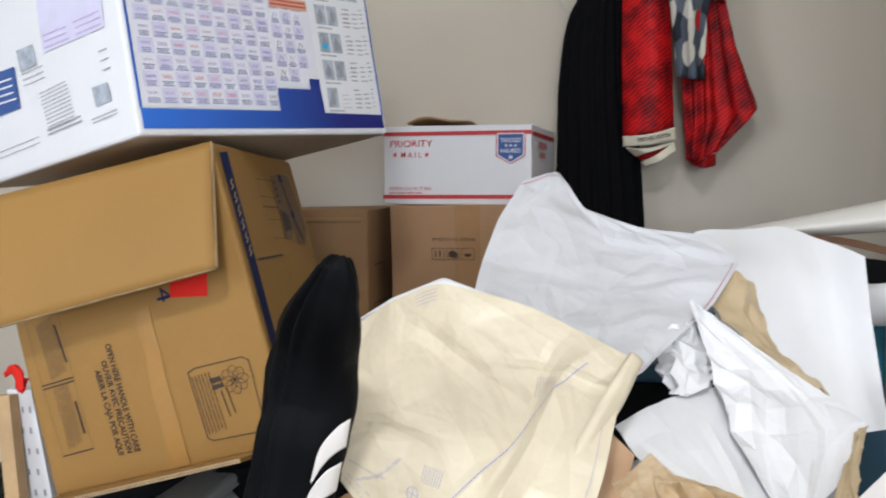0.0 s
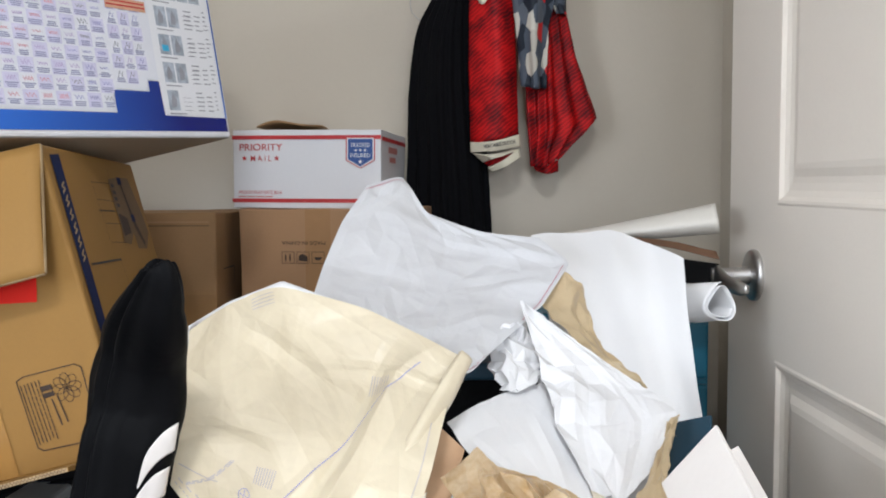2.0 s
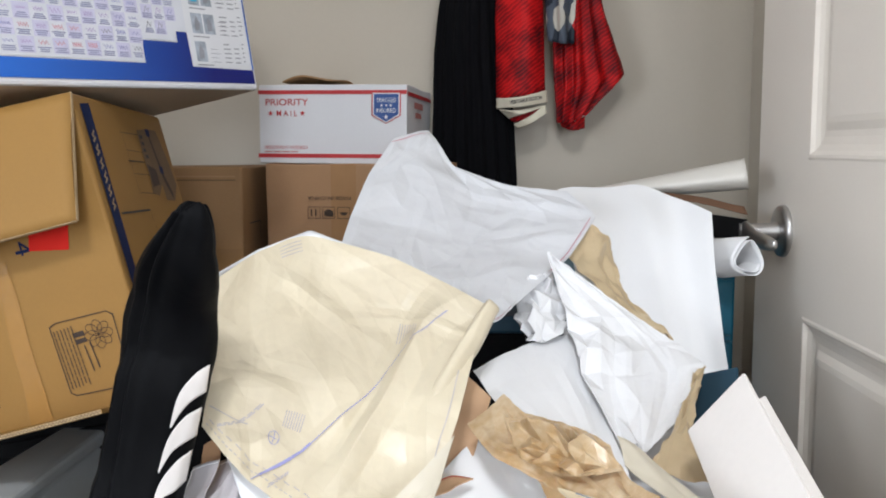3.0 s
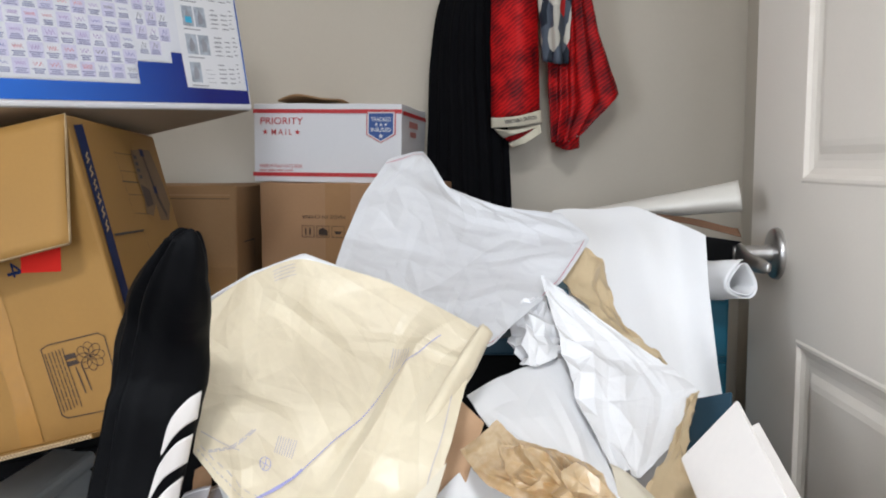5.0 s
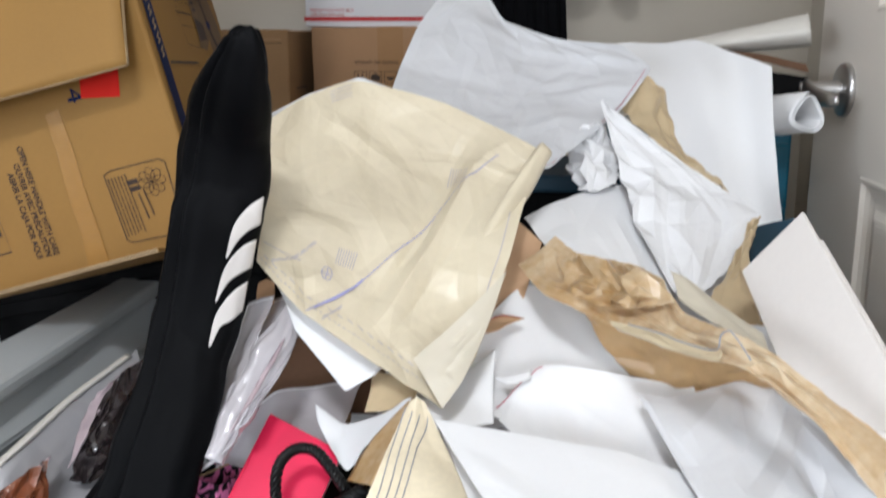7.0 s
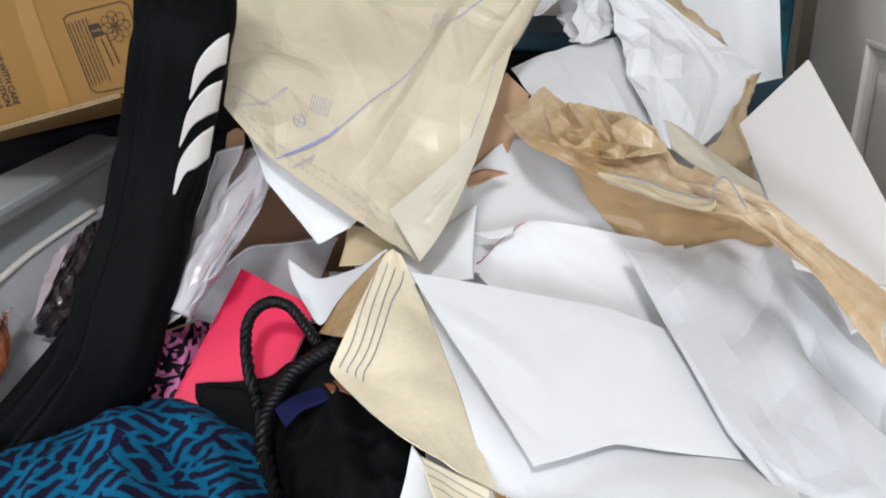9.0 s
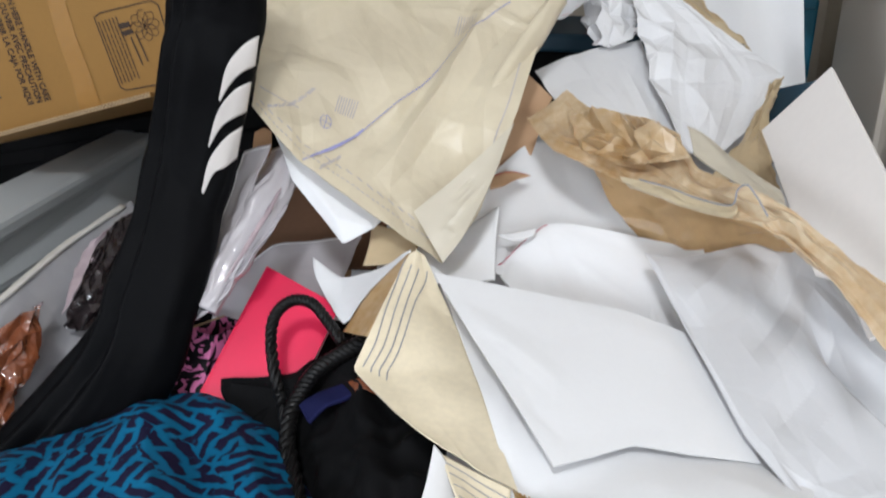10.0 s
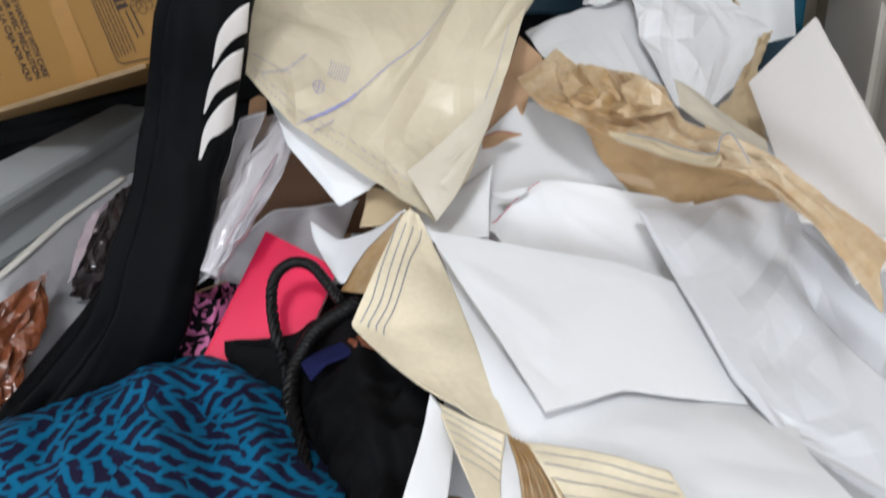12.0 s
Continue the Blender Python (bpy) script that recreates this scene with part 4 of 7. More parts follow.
flap_q = [BF.q[0] + Vector((0.002, 0.003, 0.001)), BF.q[1] + Vector((-0.004, 0.003, 0.001)), br, bl]
flap_n = (br - bl).cross(flap_q[0] - bl).normalized()
flap_n = flap_n if flap_n.z > 0 else -flap_n
child("bottom_flap", hexa_bm(flap_q, flap_n * -0.0045, 0.0006), KRAFT, sew, "bottom flap sticking out")
FE = Face([bl - flap_n * 0.0045, br - flap_n * 0.0045, br, bl])
child("flute_edge", FE.rects([(0.003, 0.06, 0.997, 0.94)], 0.0006 if FE.n.y < 0 else -0.0006), KRAFT_IN, sew, "torn corrugated edge")
stuff("flute_print", FE.lines([[(0.004 + k / 151.5, 0.2 if k % 2 else 0.8) for k in range(151)]], 0.0009, 0.001 if FE.n.y < 0 else -0.001), INK_SM, sew)
band = child("side_band", BS.poly([[(0.035, 0.06), (0.10, 0.06), (0.135, 0.975), (0.05, 0.965)]], 0.0012), INK_N, sew, "navy printed band")
logo = []
for k in range(6):
    v0 = 0.62 + 0.045 * k
    logo += [[(0.074, v0), (0.098, v0 + 0.012), (0.078, v0 + 0.02), (0.100, v0 + 0.034)]]
child("logo_shapes", BS.lines(logo, 0.0028, 0.0016), KRAFT_IN, band)
machine = child("machine_picture", BS.poly([[(0.59, 0.913), (0.707, 0.924), (0.86, 0.928), (0.927, 0.791), (0.951, 0.70), (0.862, 0.631), (0.74, 0.636), (0.733, 0.702), (0.655, 0.655), (0.568, 0.666), (0.595, 0.73), (0.584, 0.803)]], 0.0012), INK_SM, sew, "grey picture of a sewing machine")
child("machine_shade", BS.poly([[(0.72, 0.915), (0.74, 0.905), (0.80, 0.74), (0.86, 0.66), (0.84, 0.64), (0.77, 0.72)], [(0.60, 0.78), (0.70, 0.76), (0.70, 0.70), (0.60, 0.69)]], 0.0014), INK_BR, machine)
for u0, v0 in ((0.604, 0.888), (0.605, 0.862), (0.603, 0.836), (0.611, 0.811)):
    child("machine_key", BS.rects([(u0, v0 - 0.007, u0 + 0.035, v0 + 0.007)], 0.0016), INK, machine)
for u0, v0 in ((0.70, 0.895), (0.75, 0.745)):
    child("machine_key", BS.rects([(u0, v0, u0 + 0.05, v0 + 0.03)], 0.0018), INK_N, machine)
for line, wide in (([(0.389, 0.906), (0.41, 0.657)], 0.0006), ([(0.378, 0.893), (0.589, 0.895)], 0.0008), ([(0.391, 0.829), (0.589, 0.826)], 0.0008), ([(0.384, 0.789), (0.569, 0.787)], 0.0018), ([(0.412, 0.741), (0.602, 0.738)], 0.0008), ([(0.423, 0.671), (0.598, 0.664)], 0.0008), ([(0.60, 0.91), (0.62, 0.95)], 0.0008), ([(0.466, 0.605), (0.484, 0.508)], 0.0006)):
    child("guide_line", BS.lines([line], wide, 0.0014), INK_BR, sew)
child("printed_line", BS.lines([[(0.142, 0.604), (0.466, 0.605)]], 0.0026, 0.0014), INK, sew)

# ---- white chart carton on top ----
HF, HL = Face([(-0.144, 1.166, 1.126), (0.056, 1.530, 1.143), (0.003, 1.542, 1.499), (-0.197, 1.179, 1.481)]), Face([(-0.368, 1.292, 1.087), (-0.144, 1.166, 1.126), (-0.197, 1.179, 1.481), (-0.422, 1.304, 1.443)])
chart = empty("appliance_carton", HF.at(0.2, 0, 0), "white appliance carton printed with a blue stitch chart", "cardboard box")
hq = HF.q
hdep = (HL.q[0] - HL.q[1]) * 1.4
child("body", hexa_bm(hq, hdep, 0.004, 0.0004, 21), BOARD, chart)
DB = Face([hq[0] + hdep, hq[1] + hdep, hq[1], hq[0]])
child("underside", DB.rects([(0.006, 0.006, 0.994, 0.994)], 0.0010), UNDER, chart, "bare pale cardboard underside")
BLUE = bpy.data.materials.new("blue_gradient_print")
BLUE.use_nodes = True
bn, bl, bb = nodes_of(BLUE)
tc, sp, rp = bn.new("ShaderNodeTexCoord"), bn.new("ShaderNodeSeparateXYZ"), bn.new("ShaderNodeValToRGB")
bl.new(tc.outputs["Generated"], sp.inputs[0])
bl.new(sp.outputs["Y"], rp.inputs[0])
bl.new(rp.outputs[0], bb.inputs["Base Color"])
rp.color_ramp.elements[0].color, rp.color_ramp.elements[1].color = (0.02, 0.15, 0.62, 1), (0.006, 0.012, 0.16, 1)
rp.color_ramp.elements[1].position = 0.8
bb.inputs["Roughness"].default_value = 0.4
child("blue_band", HF.poly([[(0.015, 0.022), (0.985, 0.022), (0.985, 0.075), (0.705, 0.08), (0.70, 0.205), (0.655, 0.205), (0.655, 0.165), (0.512, 0.165), (0.512, 0.085), (0.015, 0.085)]], 0.0012), BLUE, chart)
for c in ((0.012, 0.085, 0.02, 0.98), (0.982, 0.075, 0.988, 0.98)):
    child("blue_edge", HF.rects([c], 0.0012), BLUE, chart)
rnd = random.Random(4)
cells, bars, marks = [], [], {"v": [], "r": [], "b": [], "g": []}
for cx in range(9):
    for cy in range(17):
        u0, v0 = 0.035 + cx * 0.0535, 0.10 + cy * 0.052
        if (cx + cy) % 2:
            cells.append((u0 + 0.001, v0, u0 + 0.051, v0 + 0.050))
        for k in range(3):
            inset = 0.004 + rnd.random() * 0.009
            bars.append((u0 + inset, v0 + 0.0155 - 0.0062 * k, u0 + 0.052 - inset, v0 + 0.0188 - 0.0062 * k))
        k = rnd.choice(("bvg", "vrb", "rrv", "rrv", "rvr", "rrv", "bgv", "gbg", "bgb")[cx])
        y, amp = v0 + 0.033, rnd.uniform(0.003, 0.008)
        sty = rnd.choice((5, 7, 9))
        marks[k].append([(u0 + 0.010 + 0.031 * s / sty, y + amp * ((-1) ** s)) for s in range(sty + 1)])
for cx in range(3):
    for cy in range(15):
        u0, v0 = 0.525 + cx * 0.046, 0.19 + cy * 0.052
        if cx == 2 and cy < 1:
            continue
        if (cx + cy) % 2:
            cells.append((u0 + 0.001, v0, u0 + 0.045, v0 + 0.050))
        for k in range(3):
            inset = 0.003 + rnd.random() * 0.008
            bars.append((u0 + inset, v0 + 0.0155 - 0.0062 * k, u0 + 0.045 - inset, v0 + 0.0188 - 0.0062 * k))
        k = rnd.choice("vbgg")
        marks[k].append([(u0 + 0.012, v0 + 0.02), (u0 + 0.02, v0 + 0.042), (u0 + 0.028, v0 + 0.024), (u0 + 0.032, v0 + 0.04)])
child("stitch_panel", HF.poly([[(0.022, 0.09), (0.508, 0.09), (0.508, 0.17), (0.652, 0.17), (0.652, 0.21), (0.70, 0.21), (0.70, 0.98), (0.022, 0.98)]], 0.0010), PANEL, chart)
for c in cells:
    child("stitch_cell", HF.rects([c], 0.0014), CELL, chart)
stuff("small_print", HF.rects(bars, 0.0016), FELT, chart)
for k, mm in (("v", VIOLET), ("r", ROSE), ("b", INK_B), ("g", INK_G)):
    for line in marks[k]:
        child("stitch_mark", HF.lines([line], 0.0007, 0.0018), mm, chart)
child("chart_heading", HF.rects([(0.53, 0.455, 0.69, 0.495)], 0.0019), ORANGE, chart)
stuff("heading_print", HF.lines(bar_lines((0.535, 0.483), (0.685, 0.483), (0, -0.014), 2, 61), 0.002, 0.0023), RED_INK, chart)
child("photo_panel", HF.rects([(0.718, 0.085, 0.976, 0.98)], 0.0010), BOARD, chart)
photos, lines = [], []
for cy in range(8):
    v0 = 0.10 + cy * 0.105
    n = 1 if cy == 0 else 2
    for cx in range(n if cy < 4 else 4):
        photos.append((0.728 + cx * 0.055, v0, 0.776 + cx * 0.055, v0 + 0.075))
    for s in range(4):
        if cy < 4:
            a = 0.728 + n * 0.055 + 0.012
            lines.append((a, v0 + 0.016 * s, a + rnd.uniform(0.03, 0.05), v0 + 0.016 * s + 0.0016))
            lines.append((0.905, v0 + 0.018 * s, 0.905 + rnd.uniform(0.02, 0.034), v0 + 0.018 * s + 0.004))
    if cy < 4:
        for s in range(5):
            lines.append((0.858, v0 + 0.017 * s, 0.858 + rnd.uniform(0.02, 0.036), v0 + 0.017 * s + 0.004))
            lines.append((0.945, v0 + 0.006 + 0.017 * s, 0.945 + rnd.uniform(0.008, 0.022), v0 + 0.006 + 0.017 * s + 0.004))
    lines.append((0.728, v0 - 0.014, 0.80, v0 - 0.010))
for a, b, c, d in photos:
    photo = child("photo", HF.rects([(a, b, c, d)], 0.0016), PHOTO, chart)
    child("foot_picture", HF.poly([[(a + 0.012, b + 0.01), (a + 0.032, b + 0.012), (a + 0.036, b + 0.04), (a + 0.022, b + 0.066), (a + 0.014, b + 0.04)]], 0.0018), INK_G, photo)
child("cyan_picture", HF.poly([[(0.738, 0.322), (0.766, 0.322), (0.766, 0.345), (0.738, 0.345)]], 0.0020), CYAN, chart)
stuff("small_print", HF.rects(lines, 0.0016), INK_G, chart)
child("blue_block", HL.poly([[(-0.262, 0.222), (0.118, 0.220), (0.118, 0.363), (-0.190, 0.375)]], 0.0012), SHIELD, chart)
stuff("white_print", HL.lines(bar_lines((-0.149, 0.337), (0.081, 0.328), (0.004, -0.024), 4, 12), 0.0022, 0.0016), BOARD, chart)
child("picture_block", HL.poly([[(0.386, 0.362), (0.880, 0.355), (0.900, 0.470), (0.398, 0.574)]], 0.0012), CELL, chart)
stuff("picture_print", HL.lines(bar_lines((0.408, 0.415), (0.599, 0.410), (0.004, -0.02), 3, 13) + bar_lines((0.664, 0.411), (0.859, 0.408), (0.004, -0.02), 3, 14), 0.0018, 0.0016), VIOLET, chart)
child("barcode", HL.poly([[(0.730, 0.129), (0.852, 0.132), (0.841, 0.190), (0.719, 0.192)]], 0.0012), PHOTO, chart)
child("photo", HL.poly([[(0.169, 0.335), (0.314, 0.335), (0.305, 0.407), (0.160, 0.410)]], 0.0012), PHOTO, chart)
stuff("small_print", HL.lines(bar_lines((0.303, 0.240), (0.530, 0.246), (0.003, -0.013), 11, 7) + bar_lines((0.685, 0.096), (0.874, 0.100), (0.003, -0.012), 2, 8) + bar_lines((0.812, 0.290), (0.872, 0.290), (0.004, -0.03), 3, 9) + bar_lines((0.176, 0.326), (0.360, 0.325), (0.003, -0.02), 3, 19) + bar_lines((-0.145, 0.099), (0.234, 0.104), (0.003, -0.02), 2, 9), 0.0011, 0.0012), INK_G, chart)
stuff("small_print", HL.lines(bar_lines((0.320, 0.115), (0.599, 0.120), (0.003, -0.016), 2, 6), 0.002, 0.0012), INK_G, chart)

# ---- clothes on the far wall ----
hang = empty("hanging_skirt", (0.387, 2.090, 0.945), "long black knitted skirt hanging on the wall", "clothes")
child("cloth", sheet_bm("skirt", [[(0.373, 2.100, 1.587), (0.396, 2.090, 1.584), (0.424, 2.100, 1.587)], [(0.352, 2.090, 1.471), (0.386, 2.060, 1.465), (0.426, 2.080, 1.469)], [(0.313, 2.090, 1.386), (0.369, 2.040, 1.377), (0.430, 2.070, 1.382)], [(0.296, 2.090, 1.271), (0.365, 2.030, 1.264), (0.437, 2.070, 1.268)], [(0.291, 2.090, 1.132), (0.369, 2.030, 1.130), (0.451, 2.070, 1.131)], [(0.283, 2.090, 0.921), (0.374, 2.030, 0.926), (0.464, 2.070, 0.923)]], amp=0.003, freq=9, pleat=(7, 0.0045), thick=0.003, nu=70, nv=40), KNIT, hang)
child("hanger", tube_bm([(0.356, 2.100, 1.433), (0.360, 2.100, 1.467), (0.366, 2.100, 1.525), (0.387, 2.110, 1.618), (0.411, 2.120, 1.667)], [0.0035] * 5, 10, 20), HANGER, hang, "blue plastic hanger")
child("wire", tube_bm([(0.296, 2.120, 1.506), (0.297, 2.120, 1.460), (0.300, 2.120, 1.430), (0.319, 2.120, 1.409)], [0.0009] * 4, 6, 16), WIRE, hang, "thin bent hanger wire")
red1 = empty("hanging_cloth", (0.464, 2.020, 1.096), "folded red printed cotton cloth with cream selvage", "clothes")
child("cloth", sheet_bm("red1", [[(0.418, 2.050, 1.573), (0.454, 2.020, 1.565), (0.493, 2.050, 1.573)], [(0.417, 2.040, 1.466), (0.459, 2.000, 1.457), (0.502, 2.030, 1.463)], [(0.416, 2.030, 1.309), (0.462, 1.990, 1.303), (0.509, 2.020, 1.307)], [(0.416, 2.030, 1.157), (0.462, 1.990, 1.155), (0.514, 2.020, 1.169)]], amp=0.003, freq=9, pleat=(1.5, 0.004), thick=0.004, nu=34, nv=40), RED_CLOTH, red1)
selvage = child("selvage", sheet_bm("selv", [[(0.416, 2.025, 1.156), (0.462, 1.986, 1.157), (0.515, 2.015, 1.171)], [(0.417, 2.030, 1.136), (0.464, 1.988, 1.138), (0.517, 2.020, 1.147)]], amp=0.001, freq=9, thick=0.002, nu=24, nv=8), SELVAGE, red1, "cream selvage with printed lettering")
child("selvage_fold", sheet_bm("selv2", [[(0.422, 2.030, 1.134), (0.452, 2.000, 1.131), (0.514, 2.020, 1.143)], [(0.442, 2.030, 1.116), (0.465, 2.000, 1.124), (0.509, 2.020, 1.138)]], amp=0.001, freq=9, thick=0.002, nu=20, nv=8), SELVAGE, red1)
child("selvage_fold", sheet_bm("selv3", [[(0.451, 2.030, 1.105), (0.480, 2.010, 1.120), (0.513, 2.020, 1.143)], [(0.460, 2.030, 1.098), (0.488, 2.010, 1.109), (0.516, 2.020, 1.127)]], amp=0.001, freq=9, thick=0.002, nu=20, nv=8), SELVAGE, red1)
child("fold_inside", sheet_bm("redin", [[(0.429, 2.040, 1.130), (0.465, 2.030, 1.130), (0.510, 2.030, 1.138)], [(0.452, 2.040, 1.109), (0.470, 2.030, 1.114), (0.499, 2.030, 1.129)]], amp=0.002, thick=0.002, nu=14, nv=8), RED_CLOTH, red1)
child("white_patch", sheet_bm("redw", [[(0.421, 2.025, 1.507), (0.456, 1.992, 1.499), (0.491, 2.020, 1.505)], [(0.423, 2.022, 1.453), (0.440, 1.995, 1.419), (0.465, 1.995, 1.454)]], amp=0.0, thick=0.001, nu=16, nv=10), SELVAGE, red1)
SELV = Face([(0.440, 1.984, 1.141), (0.504, 1.984, 1.151), (0.502, 1.984, 1.160), (0.439, 1.984, 1.150)])
child("lettering", SELV.text("VERITABLE DUTCH", (0.02, 0.15), (0.98, 0.15), 0.0065, 0.004, 0.03), INK, selvage)
grey = empty("hanging_cloth", (0.540, 2.000, 1.250), "grey, cream and red patterned cloth hanging folded", "clothes")
child("cloth", sheet_bm("patch", [[(0.484, 2.030, 1.568), (0.527, 2.000, 1.560), (0.579, 2.020, 1.565)], [(0.497, 2.020, 1.461), (0.535, 1.985, 1.454), (0.584, 2.010, 1.459)], [(0.507, 2.010, 1.372), (0.535, 1.980, 1.361), (0.568, 2.000, 1.370)], [(0.516, 2.010, 1.266), (0.538, 1.985, 1.257), (0.564, 2.000, 1.259)]], amp=0.004, freq=10, pleat=(2, 0.004), thick=0.003, nu=40, nv=40), PATCH_CLOTH, grey)
red2 = empty("hanging_cloth", (0.578, 2.030, 1.090), "red printed cotton cloth hanging in pointed folds", "clothes")
child("cloth", sheet_bm("red2", [[(0.528, 2.060, 1.576), (0.565, 2.040, 1.570), (0.603, 2.060, 1.575)], [(0.531, 2.050, 1.445), (0.570, 2.030, 1.441), (0.610, 2.050, 1.423)], [(0.529, 2.050, 1.288), (0.575, 2.020, 1.296), (0.631, 2.050, 1.327)], [(0.534, 2.050, 1.187), (0.579, 2.020, 1.179), (0.675, 2.060, 1.203)], [(0.542, 2.060, 1.110), (0.564, 2.030, 1.105), (0.593, 2.050, 1.130)]], amp=0.004, freq=10, pleat=(4.5, 0.0075), thick=0.003, straight=0.8, nu=80, nv=44), RED_CLOTH, red2)
child("hem", sheet_bm("red2h", [[(0.542, 2.060, 1.117), (0.566, 2.030, 1.109), (0.595, 2.050, 1.121)], [(0.549, 2.060, 1.101), (0.569, 2.030, 1.093), (0.595, 2.050, 1.098)]], amp=0.003, thick=0.003, nu=16, nv=6), RED_CLOTH, red2)
child("top_patch", sheet_bm("red2t", [[(0.559, 2.035, 1.569), (0.580, 2.030, 1.567), (0.606, 2.045, 1.571)], [(0.574, 2.020, 1.439), (0.590, 2.022, 1.439), (0.608, 2.035, 1.431)], [(0.585, 2.018, 1.404), (0.595, 2.020, 1.406), (0.610, 2.030, 1.402)]], amp=0.002, pleat=(1.5, 0.003), thick=0.002, nu=20, nv=20), PATCH_CLOTH, red2)
hook = empty("wall_hook", (0.505, 2.130, 1.612), "steel coat hook rail fixed to the wall", "hook")
child("rail", tube_bm([(0.341, 2.110, 1.605), (0.468, 2.110, 1.604), (0.631, 2.110, 1.604)], [0.006] * 3, 10, 12), STEEL, hook)
for x in ((0.352, 2.110, 1.605), (0.619, 2.110, 1.604)):
    child("bracket", tube_bm([x, (x[0], 2.125, x[2]), (x[0], 2.142, x[2])], [0.008] * 3, 10, 6), STEEL, hook)

# ---- teal drawers behind the papers ----
cab = empty("drawer_unit", (0.64, 1.8, 0), "teal plastic drawer unit behind the papers", "drawer unit")
child("body", box_bm((0.52, 1.70, 0.0), (0.80, 2.02, 0.86), 0.006), TEALP, cab)
for k in range(8):
    z = 0.03 + k * 0.103
    d = child("drawer", box_bm((0.528, 1.688, z), (0.796, 1.712, z + 0.093), 0.005), TEALP, cab)

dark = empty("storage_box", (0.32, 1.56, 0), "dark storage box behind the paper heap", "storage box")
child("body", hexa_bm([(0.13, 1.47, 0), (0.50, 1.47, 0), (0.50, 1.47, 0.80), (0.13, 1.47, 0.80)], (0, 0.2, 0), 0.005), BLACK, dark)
child("lid", hexa_bm([(0.12, 1.46, 0.80), (0.51, 1.46, 0.80), (0.51, 1.46, 0.825), (0.12, 1.46, 0.825)], (0, 0.22, 0), 0.005), NAVYP, dark)
for k, x in enumerate((0.462, 0.478, 0.497)):
    sheet("paper_sheet", "pale paper sheet standing on edge in the gap", "paper", [[(x, 1.36, 0.70), (x + 0.01, 1.36, 0.70)], [(x + 0.004, 1.37, 0.83), (x + 0.013, 1.37, 0.83 - 0.01 * k)]], PAPER_S, key="ST%d" % k, amp=0.001, nu=4, nv=10, seed=70 + k)
# ---- heap: papers, patterns ----
bin_a = empty("cardboard_box", (0.45, 1.05, 0), "open brown carton on the floor, overfilled with papers", "cardboard box")
for lo, hi in (((0.16, 0.74, 0), (0.72, 0.745, 0.56)), ((0.16, 1.40, 0), (0.72, 1.405, 0.62)), ((0.16, 0.745, 0), (0.165, 1.40, 0.56)), ((0.715, 0.745, 0), (0.72, 1.40, 0.56))):
    child("side", box_bm(lo, hi), KRAFT_B, bin_a)
child("bottom", box_bm((0.165, 0.745, 0.0), (0.715, 1.40, 0.005)), KRAFT_B, bin_a)
sheet("heaped_paper", "loose heap of crumpled white papers filling the carton", "paper", [
    [(0.17, 0.75, 0.50), (0.35, 0.72, 0.56), (0.55, 0.70, 0.58), (0.71, 0.75, 0.55)], [(0.17, 0.90, 0.56), (0.35, 0.90, 0.62), (0.55, 0.90, 0.645), (0.71, 0.90, 0.60)],
    [(0.17, 1.05, 0.58), (0.35, 1.05, 0.64), (0.55, 1.05, 0.70), (0.71, 1.05, 0.66)], [(0.17, 1.22, 0.60), (0.35, 1.22, 0.68), (0.55, 1.22, 0.72), (0.71, 1.22, 0.68)], [(0.17, 1.39, 0.60), (0.35, 1.39, 0.70), (0.55, 1.39, 0.74), (0.71, 1.39, 0.70)]], PAPER, key="HP", amp=0.01, freq=8, nu=60, nv=60, seed=50, crush=0.012, cell=12)
bin_b = empty("cardboard_box", (-0.05, 0.9, 0), "low brown carton on the floor, heaped with cloth", "cardboard box")
for lo, hi in (((-0.26, 0.66, 0), (0.15, 0.665, 0.42)), ((-0.26, 1.02, 0), (0.15, 1.025, 0.42)), ((-0.26, 0.665, 0), (-0.255, 1.02, 0.42)), ((0.145, 0.665, 0), (0.15, 1.02, 0.42))):
    child("side", box_bm(lo, hi), KRAFT_C, bin_b)
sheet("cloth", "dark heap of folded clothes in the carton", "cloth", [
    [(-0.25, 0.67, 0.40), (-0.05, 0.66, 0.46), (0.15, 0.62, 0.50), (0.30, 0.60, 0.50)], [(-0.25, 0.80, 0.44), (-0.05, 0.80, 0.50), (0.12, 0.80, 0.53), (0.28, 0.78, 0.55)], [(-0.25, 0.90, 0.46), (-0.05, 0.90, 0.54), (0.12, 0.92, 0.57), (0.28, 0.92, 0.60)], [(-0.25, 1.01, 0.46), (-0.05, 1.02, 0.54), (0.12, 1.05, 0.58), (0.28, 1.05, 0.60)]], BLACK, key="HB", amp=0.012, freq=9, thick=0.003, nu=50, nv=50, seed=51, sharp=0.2)
